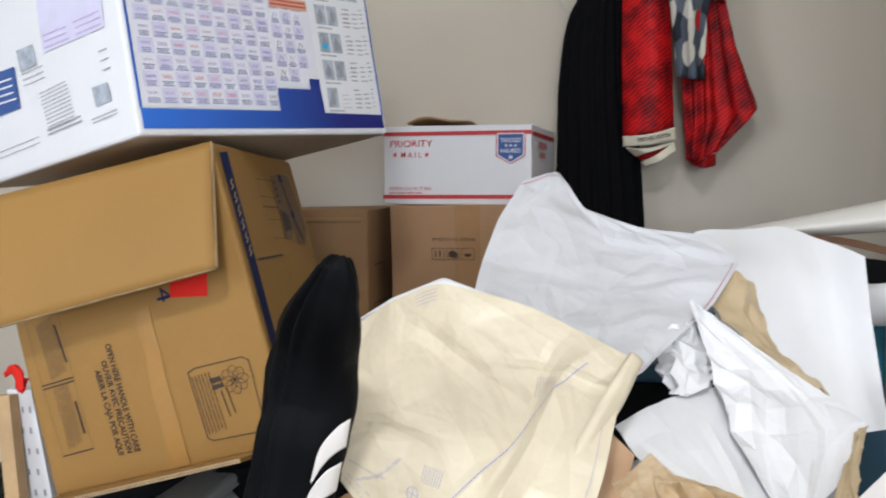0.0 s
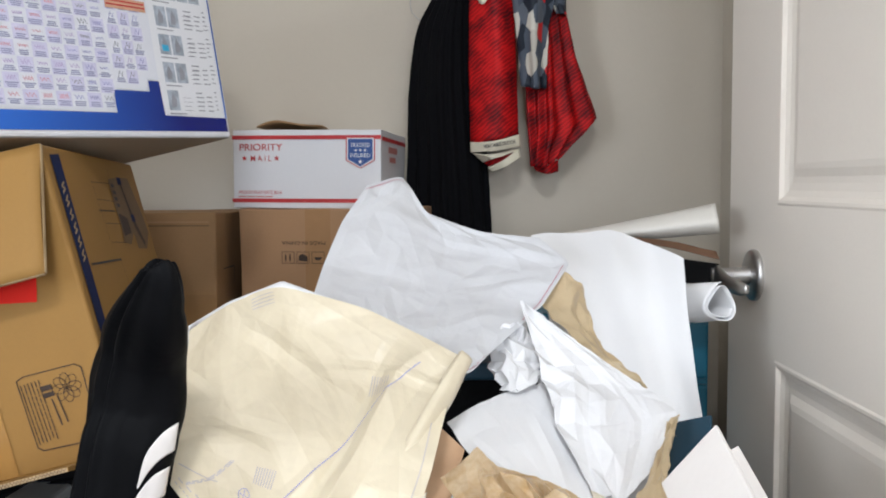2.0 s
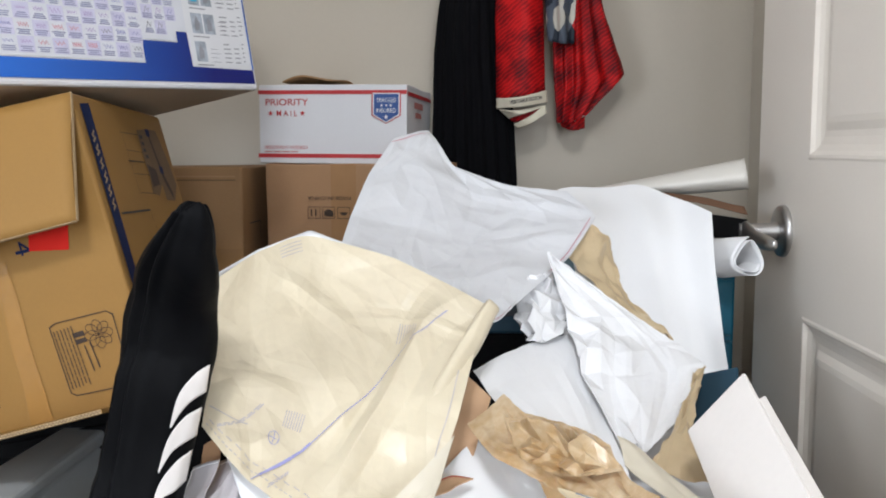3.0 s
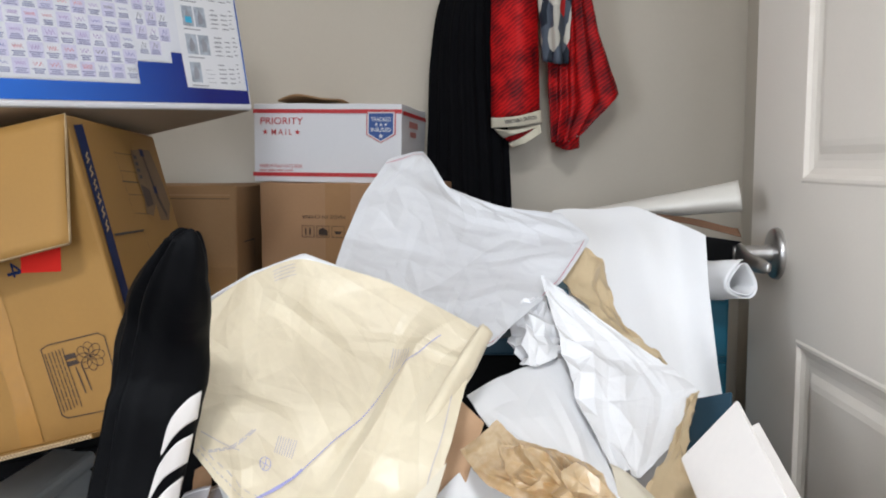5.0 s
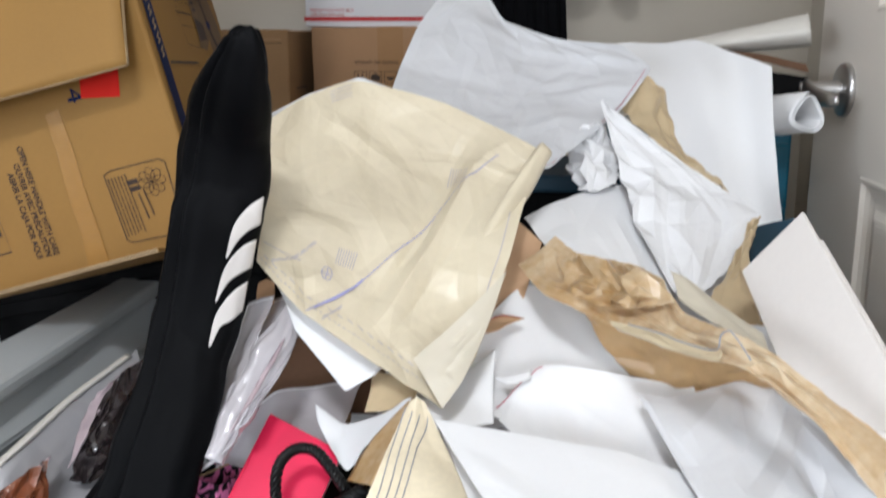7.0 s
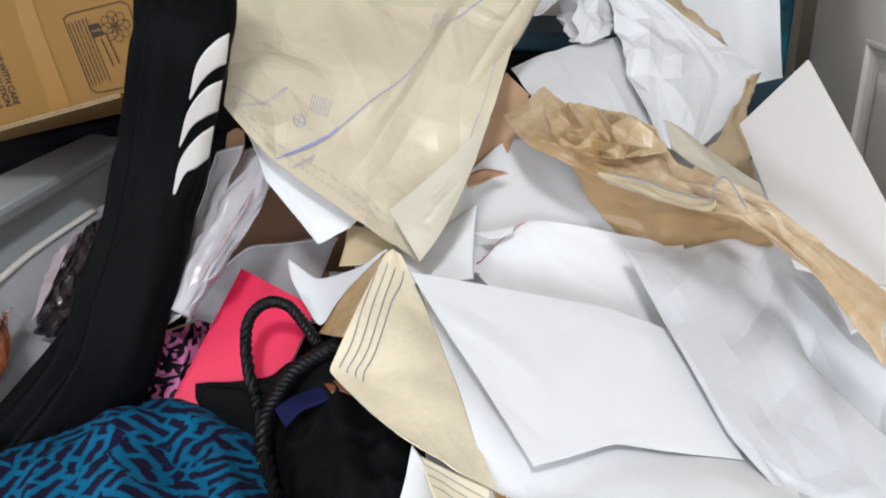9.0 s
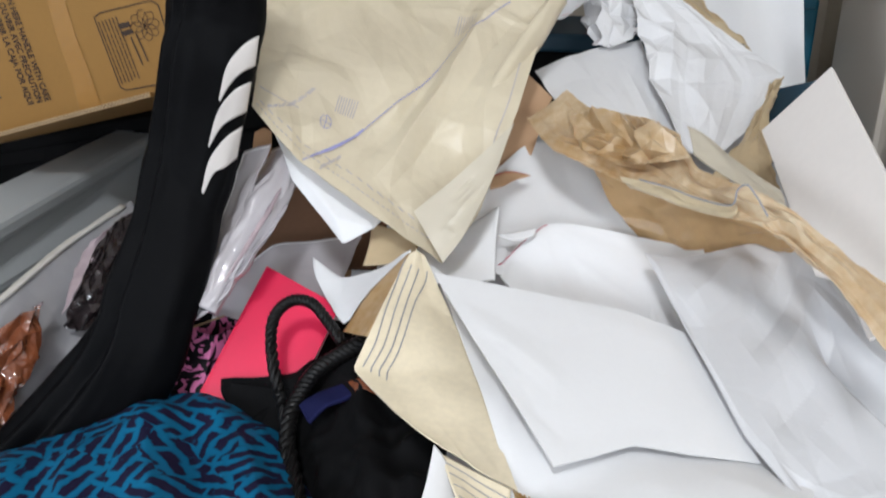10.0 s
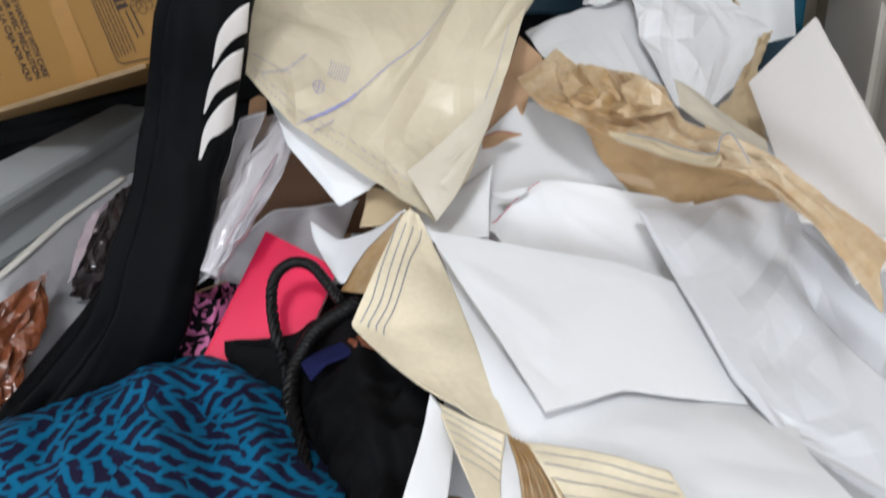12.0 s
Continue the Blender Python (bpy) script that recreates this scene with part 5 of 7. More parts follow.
peak = sheet("paper_sheet", "large white paper sheet with red-stitched edge, peaked over the heap", "paper", [
    [(0.253, 1.500, 1.072), (0.300, 1.550, 1.084), (0.340, 1.500, 1.033), (0.417, 1.460, 1.007), (0.488, 1.420, 1.001)],
    [(0.226, 1.420, 1.025), (0.295, 1.460, 1.025), (0.363, 1.440, 0.989), (0.436, 1.400, 0.977), (0.515, 1.335, 0.975)],
    [(0.213, 1.320, 0.976), (0.286, 1.340, 0.958), (0.349, 1.330, 0.946), (0.410, 1.310, 0.935), (0.477, 1.270, 0.934)],
    [(0.212, 1.230, 0.948), (0.273, 1.230, 0.923), (0.331, 1.210, 0.908), (0.374, 1.190, 0.899), (0.417, 1.190, 0.895)],
    [(0.213, 1.210, 0.944), (0.282, 1.200, 0.917), (0.338, 1.170, 0.905), (0.383, 1.130, 0.880), (0.404, 1.160, 0.891)]], VELLUM, key="W1", crisp=True, straight=0.6, amp=0.0030, freq=9, nu=150, nv=140, seed=1, creases=9, crease=0.004, facet=(11, 9, 0.0028), hem=0.04)
for line in ([(0.01, 0.03), (0.12, 0.025), (0.26, 0.03)], [(0.985, 0.27), (0.985, 0.4), (0.985, 0.6)], [(0.70, 0.985), (0.82, 0.985), (0.98, 0.985)]):
    child("red_thread", ink_bm("W1", [line], 0.0009, 0.001, 40), THREAD, peak)
sheet("paper_sheet", "stiff white paper sheet draped down beside the door", "paper", [
    [(0.486, 1.500, 0.997), (0.548, 1.520, 0.998), (0.603, 1.520, 1.001), (0.650, 1.480, 0.986), (0.683, 1.420, 0.969)],
    [(0.487, 1.400, 0.956), (0.539, 1.430, 0.969), (0.587, 1.430, 0.966), (0.638, 1.420, 0.948), (0.675, 1.380, 0.930)],
    [(0.496, 1.330, 0.885), (0.544, 1.370, 0.887), (0.589, 1.380, 0.886), (0.633, 1.370, 0.881), (0.672, 1.340, 0.871)],
    [(0.501, 1.250, 0.817), (0.547, 1.290, 0.809), (0.592, 1.310, 0.809), (0.633, 1.310, 0.813), (0.666, 1.290, 0.824)],
    [(0.508, 1.200, 0.777), (0.543, 1.220, 0.772), (0.588, 1.250, 0.771), (0.623, 1.260, 0.774), (0.663, 1.250, 0.787)]], PAPER_S, key="W2", calm=0.5, straight=0.25, pleat=(2.2, 0.008), facet=(4, 5, 0.0015), amp=0.003, freq=6, nu=50, nv=50, seed=2, sharp=0.1)
roll = sheet("paper_roll", "cream paper rolled up loosely and flattened", "paper roll", [
    [(0.504, 1.670, 0.986), (0.596, 1.640, 1.004), (0.683, 1.610, 1.023), (0.771, 1.580, 1.043)], [(0.502, 1.655, 0.986), (0.591, 1.610, 1.003), (0.675, 1.575, 1.021), (0.759, 1.540, 1.040)], [(0.506, 1.650, 0.983), (0.590, 1.590, 0.995), (0.672, 1.550, 1.006), (0.756, 1.515, 1.019)], [(0.511, 1.655, 0.981), (0.596, 1.600, 0.987), (0.680, 1.565, 0.993), (0.763, 1.530, 1.002)], [(0.517, 1.670, 0.980), (0.603, 1.630, 0.984), (0.690, 1.600, 0.989), (0.775, 1.570, 0.997)]], ROLLP, key="RL", amp=0.001, freq=6, nu=40, nv=30, seed=71)
child("inner_layer", sheet_bm("RL2", [[(0.569, 1.660, 0.994), (0.674, 1.625, 1.015), (0.772, 1.590, 1.035)], [(0.567, 1.620, 0.992), (0.668, 1.580, 1.006), (0.760, 1.540, 1.020)], [(0.576, 1.650, 0.985), (0.680, 1.610, 0.993), (0.772, 1.575, 1.002)]], amp=0.001, nu=24, nv=16, seed=72), ROLLP, roll)
tube_roll = scroll_bm((0.679, 1.500, 0.901), (0.727, 1.400, 0.914), 0.027, 0.0275, 1.7, gap=0.005)
for v in tube_roll.verts:
    c = v.co * 26
    v.co += noise.noise_vector(c) * 0.0055
tagged(part("paper_roll", tube_roll, PAPER_S), "white paper tube with a crushed open end", "paper roll")
sheet("paper_sheet", "brown paper edge curled under the flattened roll", "paper", [
    [(0.638, 1.570, 0.994), (0.697, 1.555, 0.987), (0.759, 1.535, 0.974)], [(0.659, 1.550, 0.985), (0.710, 1.540, 0.975), (0.760, 1.520, 0.962)]], KRAFT_R, key="UB", amp=0.002, nu=24, nv=8, seed=73)
sheet("crumpled_paper", "crumpled white pattern paper with torn edges", "paper", [
    [(0.444, 1.225, 0.941), (0.450, 1.227, 0.939), (0.457, 1.228, 0.934), (0.466, 1.228, 0.927)],
    [(0.461, 1.210, 0.887), (0.484, 1.218, 0.888), (0.510, 1.222, 0.885), (0.538, 1.222, 0.875)],
    [(0.469, 1.170, 0.851), (0.503, 1.185, 0.853), (0.545, 1.195, 0.853), (0.587, 1.198, 0.844)],
    [(0.478, 1.110, 0.818), (0.512, 1.125, 0.821), (0.555, 1.148, 0.822), (0.609, 1.168, 0.829)],
    [(0.504, 1.060, 0.776), (0.517, 1.060, 0.772), (0.532, 1.065, 0.768), (0.577, 1.115, 0.788)]], CRUMPLED, key="W3", crisp=True, straight=0.8, amp=0.0004, freq=9, nu=90, nv=120, seed=3, fray=0.001, sharp=0.5, creases=9, crease=0.0045, facet=(6, 9, 0.0060), lean=(1.4, 0.35))
sheet("crumpled_paper", "small ball of crumpled white paper", "paper", [
    [(0.411, 1.225, 0.896), (0.432, 1.235, 0.911), (0.452, 1.235, 0.920)], [(0.409, 1.210, 0.873), (0.436, 1.200, 0.884), (0.471, 1.220, 0.876)], [(0.423, 1.190, 0.848), (0.438, 1.180, 0.848), (0.462, 1.200, 0.854)]], CRUMPLED, key="W3b", crisp=True, straight=0.6, amp=0.001, freq=12, nu=84, nv=84, seed=4, sharp=0.5, facet=(6, 6, 0.011))
sheet("paper_sheet", "flat white paper sheet lying under crumpled paper", "paper", [
    [(0.362, 1.120, 0.831), (0.414, 1.180, 0.844), (0.472, 1.210, 0.852)], [(0.383, 1.080, 0.811), (0.438, 1.100, 0.815), (0.492, 1.120, 0.798)], [(0.409, 1.040, 0.797), (0.458, 1.050, 0.784), (0.502, 1.050, 0.768)], [(0.427, 1.000, 0.778), (0.469, 1.010, 0.764), (0.506, 1.010, 0.754)]], PAPER_S, key="W4", crisp=True, straight=0.5, amp=0.0006, freq=8, nu=100, nv=100, seed=5, creases=6, crease=0.0025, facet=(7, 6, 0.0014))
sheet("tissue_paper", "brown tissue paper strip between white sheets", "paper", [
    [(0.475, 1.300, 0.933), (0.509, 1.320, 0.965), (0.535, 1.330, 0.939)], [(0.500, 1.265, 0.904), (0.522, 1.280, 0.906), (0.538, 1.280, 0.899)], [(0.532, 1.225, 0.875), (0.545, 1.230, 0.874), (0.555, 1.235, 0.873)], [(0.571, 1.208, 0.854), (0.580, 1.210, 0.851), (0.589, 1.215, 0.847)]], TISSUE_P, key="T1", amp=0.003, facet=(5, 10, 0.004), freq=18, nu=36, nv=50, seed=6, fray=0.003)
sheet("tissue_paper", "torn brown tissue paper under crumpled white paper", "paper", [
    [(0.529, 1.050, 0.754), (0.555, 1.035, 0.749), (0.580, 1.020, 0.751)], [(0.561, 1.090, 0.784), (0.569, 1.080, 0.782), (0.577, 1.075, 0.789)], [(0.584, 1.130, 0.803), (0.593, 1.140, 0.812), (0.601, 1.145, 0.817)], [(0.594, 1.150, 0.816), (0.601, 1.155, 0.822), (0.610, 1.160, 0.829)]], TISSUE_P, key="T2", amp=0.003, facet=(5, 10, 0.004), freq=18, nu=36, nv=46, seed=7, fray=0.003)
GRID_T3 = [
    [(0.390, 1.040, 0.828), (0.406, 1.000, 0.823), (0.436, 0.965, 0.824), (0.465, 0.925, 0.821), (0.481, 0.880, 0.804), (0.500, 0.825, 0.808), (0.515, 0.800, 0.806), (0.531, 0.780, 0.798), (0.552, 0.750, 0.785), (0.578, 0.720, 0.770)],
    [(0.370, 1.030, 0.814), (0.396, 0.985, 0.808), (0.421, 0.945, 0.807), (0.457, 0.905, 0.804), (0.473, 0.865, 0.799), (0.492, 0.820, 0.801), (0.510, 0.795, 0.797), (0.523, 0.775, 0.793), (0.542, 0.740, 0.783), (0.564, 0.700, 0.763)],
    [(0.355, 1.020, 0.805), (0.377, 0.975, 0.790), (0.413, 0.935, 0.784), (0.436, 0.895, 0.784), (0.465, 0.855, 0.785), (0.489, 0.815, 0.789), (0.500, 0.790, 0.794), (0.515, 0.770, 0.791), (0.535, 0.735, 0.779), (0.565, 0.690, 0.742)]]
big = sheet("tissue_paper", "long crumpled brown tissue pattern with a pencilled line", "paper", GRID_T3, TISSUE, key="T3", crisp=True, straight=0.6, amp=0.0008, freq=14, nu=260, nv=70, seed=8, fray=0.0012, sharp=0.75, creases=16, crease=0.004, facet=(16, 4, 0.0070), hem=0.2, lean=(1.25, 0.45), folds=((0.0, 0.30, 0.08, 0.75, 0.005, 0.02), (0.03, 0.2, 0.11, 0.7, -0.005, 0.02), (0.05, 0.15, 0.14, 0.65, 0.005, 0.02), (0.45, 0.55, 1.0, 0.45, 0.006, 0.15), (0.60, 0.85, 1.0, 0.75, -0.007, 0.12)))
child("crumpled_fold", sheet_bm("T3b", [
    [(0.389, 0.995, 0.819), (0.422, 0.965, 0.826), (0.450, 0.930, 0.829), (0.468, 0.910, 0.822)],
    [(0.395, 0.968, 0.804), (0.423, 0.935, 0.814), (0.443, 0.900, 0.819), (0.472, 0.880, 0.813)],
    [(0.401, 0.955, 0.795), (0.420, 0.920, 0.798), (0.439, 0.895, 0.802), (0.455, 0.885, 0.807)]], amp=0.001, freq=20, nu=110, nv=70, seed=81, fray=0.0015, straight=0.7, facet=(9, 5, 0.0085), creases=8, crease=0.005, hem=0.10), TISSUE, big, "crushed glossy fold")
child("folded_edge", sheet_bm("T3c", [
    [(0.426, 0.905, 0.789), (0.454, 0.872, 0.793), (0.477, 0.838, 0.794), (0.492, 0.805, 0.800)],
    [(0.430, 0.900, 0.784), (0.453, 0.865, 0.788), (0.474, 0.832, 0.790), (0.491, 0.800, 0.797)],
    [(0.435, 0.902, 0.780), (0.454, 0.867, 0.783), (0.473, 0.835, 0.785), (0.489, 0.803, 0.792)]], amp=0.0015, freq=16, nu=60, nv=20, seed=82, facet=(7, 2, 0.002)), TISSUE_L, big, "pale turned edge")
child("pencil_line", tube_bm([(0.438, 0.880, 0.794), (0.456, 0.855, 0.796), (0.470, 0.830, 0.797), (0.486, 0.800, 0.802), (0.488, 0.795, 0.814), (0.492, 0.790, 0.819), (0.497, 0.785, 0.814), (0.505, 0.780, 0.802)], [0.0006] * 8, 6, 60), INK_G, big)
for p in big.children:
    flat_faces(p)
sheet("tissue_paper", "sheer pale tissue corner beside brown tissue", "paper", [
    [(0.476, 0.925, 0.825), (0.491, 0.915, 0.819), (0.506, 0.890, 0.809), (0.528, 0.840, 0.801)], [(0.477, 0.905, 0.818), (0.492, 0.885, 0.811), (0.508, 0.855, 0.805), (0.524, 0.810, 0.800)], [(0.477, 0.890, 0.813), (0.492, 0.865, 0.805), (0.506, 0.830, 0.803), (0.523, 0.795, 0.799)]], CREAM_S, key="T5", amp=0.002, freq=10, nu=36, nv=20, seed=45, facet=(4, 3, 0.002))
sheet("tissue_paper", "folded brown tissue pattern piece", "paper", [
    [(0.412, 0.985, 0.773), (0.456, 0.945, 0.773), (0.504, 0.910, 0.767), (0.560, 0.885, 0.757)],
    [(0.432, 0.975, 0.741), (0.472, 0.950, 0.745), (0.517, 0.930, 0.744), (0.569, 0.905, 0.746)],
    [(0.460, 0.965, 0.712), (0.495, 0.950, 0.700), (0.534, 0.940, 0.710), (0.577, 0.920, 0.731)]], TISSUE_SHADE, key="T4", straight=0.5, amp=0.003, creases=5, crease=0.003, facet=(8, 5, 0.004), freq=12, nu=50, nv=36, seed=9)
sheet("paper_sheet", "white paper with a peach cardboard sheet over it", "paper", [
    [(0.326, 1.020, 0.754), (0.363, 1.060, 0.774), (0.412, 1.060, 0.770), (0.442, 1.030, 0.745)], [(0.310, 0.965, 0.719), (0.353, 0.985, 0.714), (0.402, 0.990, 0.717), (0.453, 0.970, 0.718)], [(0.303, 0.930, 0.702), (0.349, 0.925, 0.691), (0.409, 0.920, 0.680), (0.463, 0.875, 0.675)]], PAPER_S, key="W5", facet=(5, 4, 0.002), amp=0.003, freq=8, nu=50, nv=40, seed=10)
rnds = sheet("paper_sheet", "curved white paper piece edged with red thread", "paper", [
    [(0.334, 0.935, 0.696), (0.362, 0.958, 0.718), (0.393, 0.968, 0.727), (0.505, 0.945, 0.719)], [(0.345, 0.910, 0.692), (0.381, 0.930, 0.695), (0.418, 0.930, 0.696), (0.513, 0.900, 0.690)], [(0.363, 0.885, 0.686), (0.407, 0.885, 0.683), (0.446, 0.875, 0.672), (0.522, 0.865, 0.661)]], PAPER_S, key="W6", facet=(5, 3, 0.002), amp=0.002, freq=8, nu=50, nv=36, seed=11)
child("red_thread", ink_bm("W6", [[(0.0, 0.02), (0.15, 0.02), (0.33, 0.015), (0.55, 0.015)]], 0.0007, 0.0012, 60), THREAD, rnds)
child("red_thread", ink_bm("W6", [[(0.012, 0.03), (0.04, 0.0), (0.07, 0.03), (0.11, 0.01)]], 0.0007, 0.0016, 24), THREAD, rnds)
sheet("paper_scrap", "small torn white paper scrap", "paper", [[(0.335, 0.945, 0.723), (0.353, 0.950, 0.725), (0.367, 0.955, 0.727)], [(0.346, 0.940, 0.720), (0.356, 0.943, 0.720), (0.366, 0.948, 0.723)]], PAPER_S, key="SC1", amp=0.001, nu=10, nv=6, seed=61)
scr = sheet("paper_scrap", "small peach paper scrap with a red line", "paper", [[(0.325, 1.000, 0.757), (0.341, 1.010, 0.760), (0.361, 1.010, 0.757)], [(0.326, 0.985, 0.750), (0.337, 0.990, 0.752), (0.345, 0.995, 0.756)]], PEACH, key="SC2", amp=0.001, nu=14, nv=8, seed=62)
child("red_line", ink_bm("SC2", [[(0.02, 0.1), (0.5, 0.12), (0.95, 0.1)]], 0.001, 0.001, 12), RED_INK, scr)
sheet("paper_sheet", "large creased white pattern paper over the heap", "paper", [
    [(0.452, 0.912, 0.725), (0.477, 0.908, 0.723), (0.506, 0.919, 0.726), (0.535, 0.931, 0.730), (0.559, 0.940, 0.733), (0.580, 0.943, 0.733)],
    [(0.469, 0.858, 0.704), (0.492, 0.856, 0.703), (0.519, 0.861, 0.704), (0.550, 0.872, 0.707), (0.577, 0.889, 0.713), (0.594, 0.887, 0.711)],
    [(0.486, 0.804, 0.683), (0.505, 0.803, 0.682), (0.532, 0.807, 0.683), (0.563, 0.815, 0.685), (0.592, 0.835, 0.692), (0.609, 0.839, 0.693)],
    [(0.503, 0.749, 0.662), (0.522, 0.747, 0.660), (0.549, 0.749, 0.660), (0.580, 0.760, 0.663), (0.608, 0.781, 0.670), (0.632, 0.797, 0.676)],
    [(0.527, 0.710, 0.646), (0.545, 0.703, 0.643), (0.572, 0.701, 0.641), (0.597, 0.706, 0.643), (0.624, 0.724, 0.649), (0.645, 0.747, 0.657)],
    [(0.546, 0.693, 0.639), (0.566, 0.681, 0.634), (0.589, 0.669, 0.628), (0.616, 0.670, 0.628), (0.641, 0.687, 0.634), (0.665, 0.707, 0.641)],
    [(0.571, 0.674, 0.631), (0.590, 0.662, 0.626), (0.615, 0.650, 0.621), (0.641, 0.652, 0.620), (0.667, 0.671, 0.627), (0.690, 0.687, 0.632)]], PAPER_SHADE, key="W7", crisp=True, straight=0.8, amp=0.0003, freq=9, nu=150, nv=160, seed=12, sharp=0.3, facet=(4, 7, 0.0034), hem=0.03, folds=((0.10, 0.15, 0.52, 0.02, 0.004, 0.07), (0.58, 0.03, 0.46, 0.18, 0.0035, 0.10), (0.88, 0.08, 0.36, 0.28, -0.006, 0.06), (0.58, 0.19, 0.64, 0.40, 0.004, 0.08), (0.70, 0.24, 0.90, 0.60, -0.028, 0.13), (0.58, 0.37, 0.24, 0.47, -0.0035, 0.06), (0.52, 0.62, 0.12, 0.66, 0.0035, 0.05), (0.30, 0.66, 0.10, 0.60, -0.003, 0.04), (0.45, 0.50, 0.20, 0.60, 0.002, 0.08)))
sheet("paper_sheet", "white paper sheet folded to a point over the heap", "paper", [
    [(0.290, 0.850, 0.724), (0.339, 0.853, 0.716), (0.388, 0.855, 0.707), (0.434, 0.856, 0.699), (0.478, 0.847, 0.688)],
    [(0.323, 0.793, 0.701), (0.361, 0.798, 0.696), (0.401, 0.801, 0.689), (0.442, 0.804, 0.682), (0.491, 0.806, 0.673)],
    [(0.353, 0.743, 0.681), (0.382, 0.750, 0.677), (0.417, 0.759, 0.673), (0.454, 0.764, 0.668), (0.503, 0.769, 0.660)],
    [(0.378, 0.699, 0.663), (0.401, 0.713, 0.662), (0.430, 0.730, 0.662), (0.465, 0.733, 0.656), (0.512, 0.739, 0.649)]], PAPER_S, key="W8", straight=0.7, amp=0.001, freq=6, nu=80, nv=70, seed=13, sharp=0.2, creases=3, crease=0.0012, facet=(5, 5, 0.0010), hem=0.1)
sheet("paper_sheet", "white paper sheet at the foot of the heap", "paper", [
    [(0.290, 0.900, 0.701), (0.385, 0.840, 0.663), (0.480, 0.790, 0.649), (0.542, 0.735, 0.644)], [(0.329, 0.780, 0.674), (0.385, 0.722, 0.652), (0.449, 0.715, 0.656), (0.535, 0.690, 0.650)], [(0.352, 0.702, 0.643), (0.390, 0.688, 0.645), (0.440, 0.668, 0.650), (0.544, 0.644, 0.657)], [(0.376, 0.660, 0.636), (0.408, 0.645, 0.641), (0.458, 0.625, 0.648), (0.551, 0.602, 0.658)]], PAPER_S, key="W9", calm=0.5, facet=(5, 4, 0.0025), amp=0.003, freq=7, nu=60, nv=50, seed=14, sharp=0.2)

GRID_C1 = [
    [(0.114, 1.080, 0.935), (0.144, 1.125, 0.954), (0.188, 1.155, 0.968), (0.279, 1.145, 0.945), (0.379, 1.100, 0.901)],
    [(0.116, 1.050, 0.899), (0.156, 1.080, 0.900), (0.210, 1.105, 0.900), (0.288, 1.110, 0.886), (0.365, 1.070, 0.869)],
    [(0.121, 1.010, 0.868), (0.171, 1.020, 0.853), (0.226, 1.030, 0.841), (0.288, 1.030, 0.836), (0.348, 1.000, 0.824)],
    [(0.124, 0.985, 0.840), (0.170, 0.980, 0.809), (0.218, 0.975, 0.790), (0.266, 0.965, 0.770), (0.319, 0.945, 0.744)],
    [(0.125, 0.965, 0.819), (0.164, 0.940, 0.787), (0.207, 0.925, 0.760), (0.252, 0.910, 0.736), (0.293, 0.900, 0.714)]]
cream = sheet("pattern_tissue", "large cream tissue sewing pattern with blue printed markings", "sewing pattern", GRID_C1, CREAM, key="C1", crisp=True, straight=0.45, amp=0.0008, freq=8, nu=170, nv=170, seed=15, sharp=0.5, creases=26, crease=0.0034, facet=(12, 11, 0.0016), folds=((0.93, 0.02, 0.60, 0.85, 0.011, 0.07), (0.85, 0.10, 0.60, 0.72, -0.005, 0.05), (0.30, 0.10, 0.62, 0.34, 0.003, 0.05), (0.15, 0.45, 0.42, 0.52, -0.003, 0.05)))
sheet("pattern_tissue", "sheer pale tissue corner over the cream pattern", "sewing pattern", [
    [(0.268, 0.908, 0.752), (0.303, 0.926, 0.780), (0.344, 0.953, 0.816)], [(0.282, 0.893, 0.736), (0.309, 0.908, 0.757), (0.336, 0.935, 0.797)], [(0.294, 0.882, 0.720), (0.313, 0.895, 0.746), (0.332, 0.925, 0.786)]], CREAM_S, key="C1b", amp=0.002, freq=11, nu=30, nv=24, seed=44, creases=4, crease=0.002)
child("rolled_edge", tube_bm([(0.381, 1.092, 0.904), (0.356, 1.062, 0.868), (0.332, 1.028, 0.835), (0.313, 1.006, 0.806), (0.298, 1.000, 0.787)], [0.009, 0.0115, 0.011, 0.008, 0.0015], 20, 50, flat=((0, 1, 0.6), 0.6), wobble=0.002), CREAM, cream, "rolled glossy edge", True)
child("blue_line", ink_bm("C1", [[(0.300, 0.991), (0.488, 0.711), (0.651, 0.522), (0.837, 0.288), (0.902, 0.147)]], 0.0009, 0.0012, 60), INK_B, cream)
child("blue_stroke", ink_bm("C1", [[(0.327, 0.950), (0.400, 0.827), (0.484, 0.714)]], 0.0024, 0.0014, 20), INK_B, cream)
mu, mv = (0.322, 0.753)
ring = [(mu + 0.024 * math.cos(a), mv + 0.030 * math.sin(a)) for a in np.linspace(0, 6.283, 13)]
su, sv = (0.393, 0.654)
tu, tv = (0.780, 0.302)
ru, rv = (0.414, 0.038)
child("blue_mark", ink_bm("C1", [ring, [(mu - 0.022, mv), (mu + 0.022, mv)], [(mu, mv - 0.028), (mu, mv + 0.028)]], 0.0006, 0.0014, 24), INK_B, cream)
stuff("small_print", ink_bm("C1", [[(su - 0.04 + 0.011 * k, sv - 0.03), (su - 0.045 + 0.011 * k, sv + 0.035)] for k in range(8)] + [[(tu - 0.03 + 0.01 * k, tv - 0.03), (tu - 0.04 + 0.01 * k, tv + 0.04)] for k in range(7)] + [[(ru - 0.06, rv - 0.016 + 0.012 * k), (ru + 0.05, rv - 0.022 + 0.012 * k)] for k in range(4)], 0.0009, 0.0013, 10), INK_P, cream)
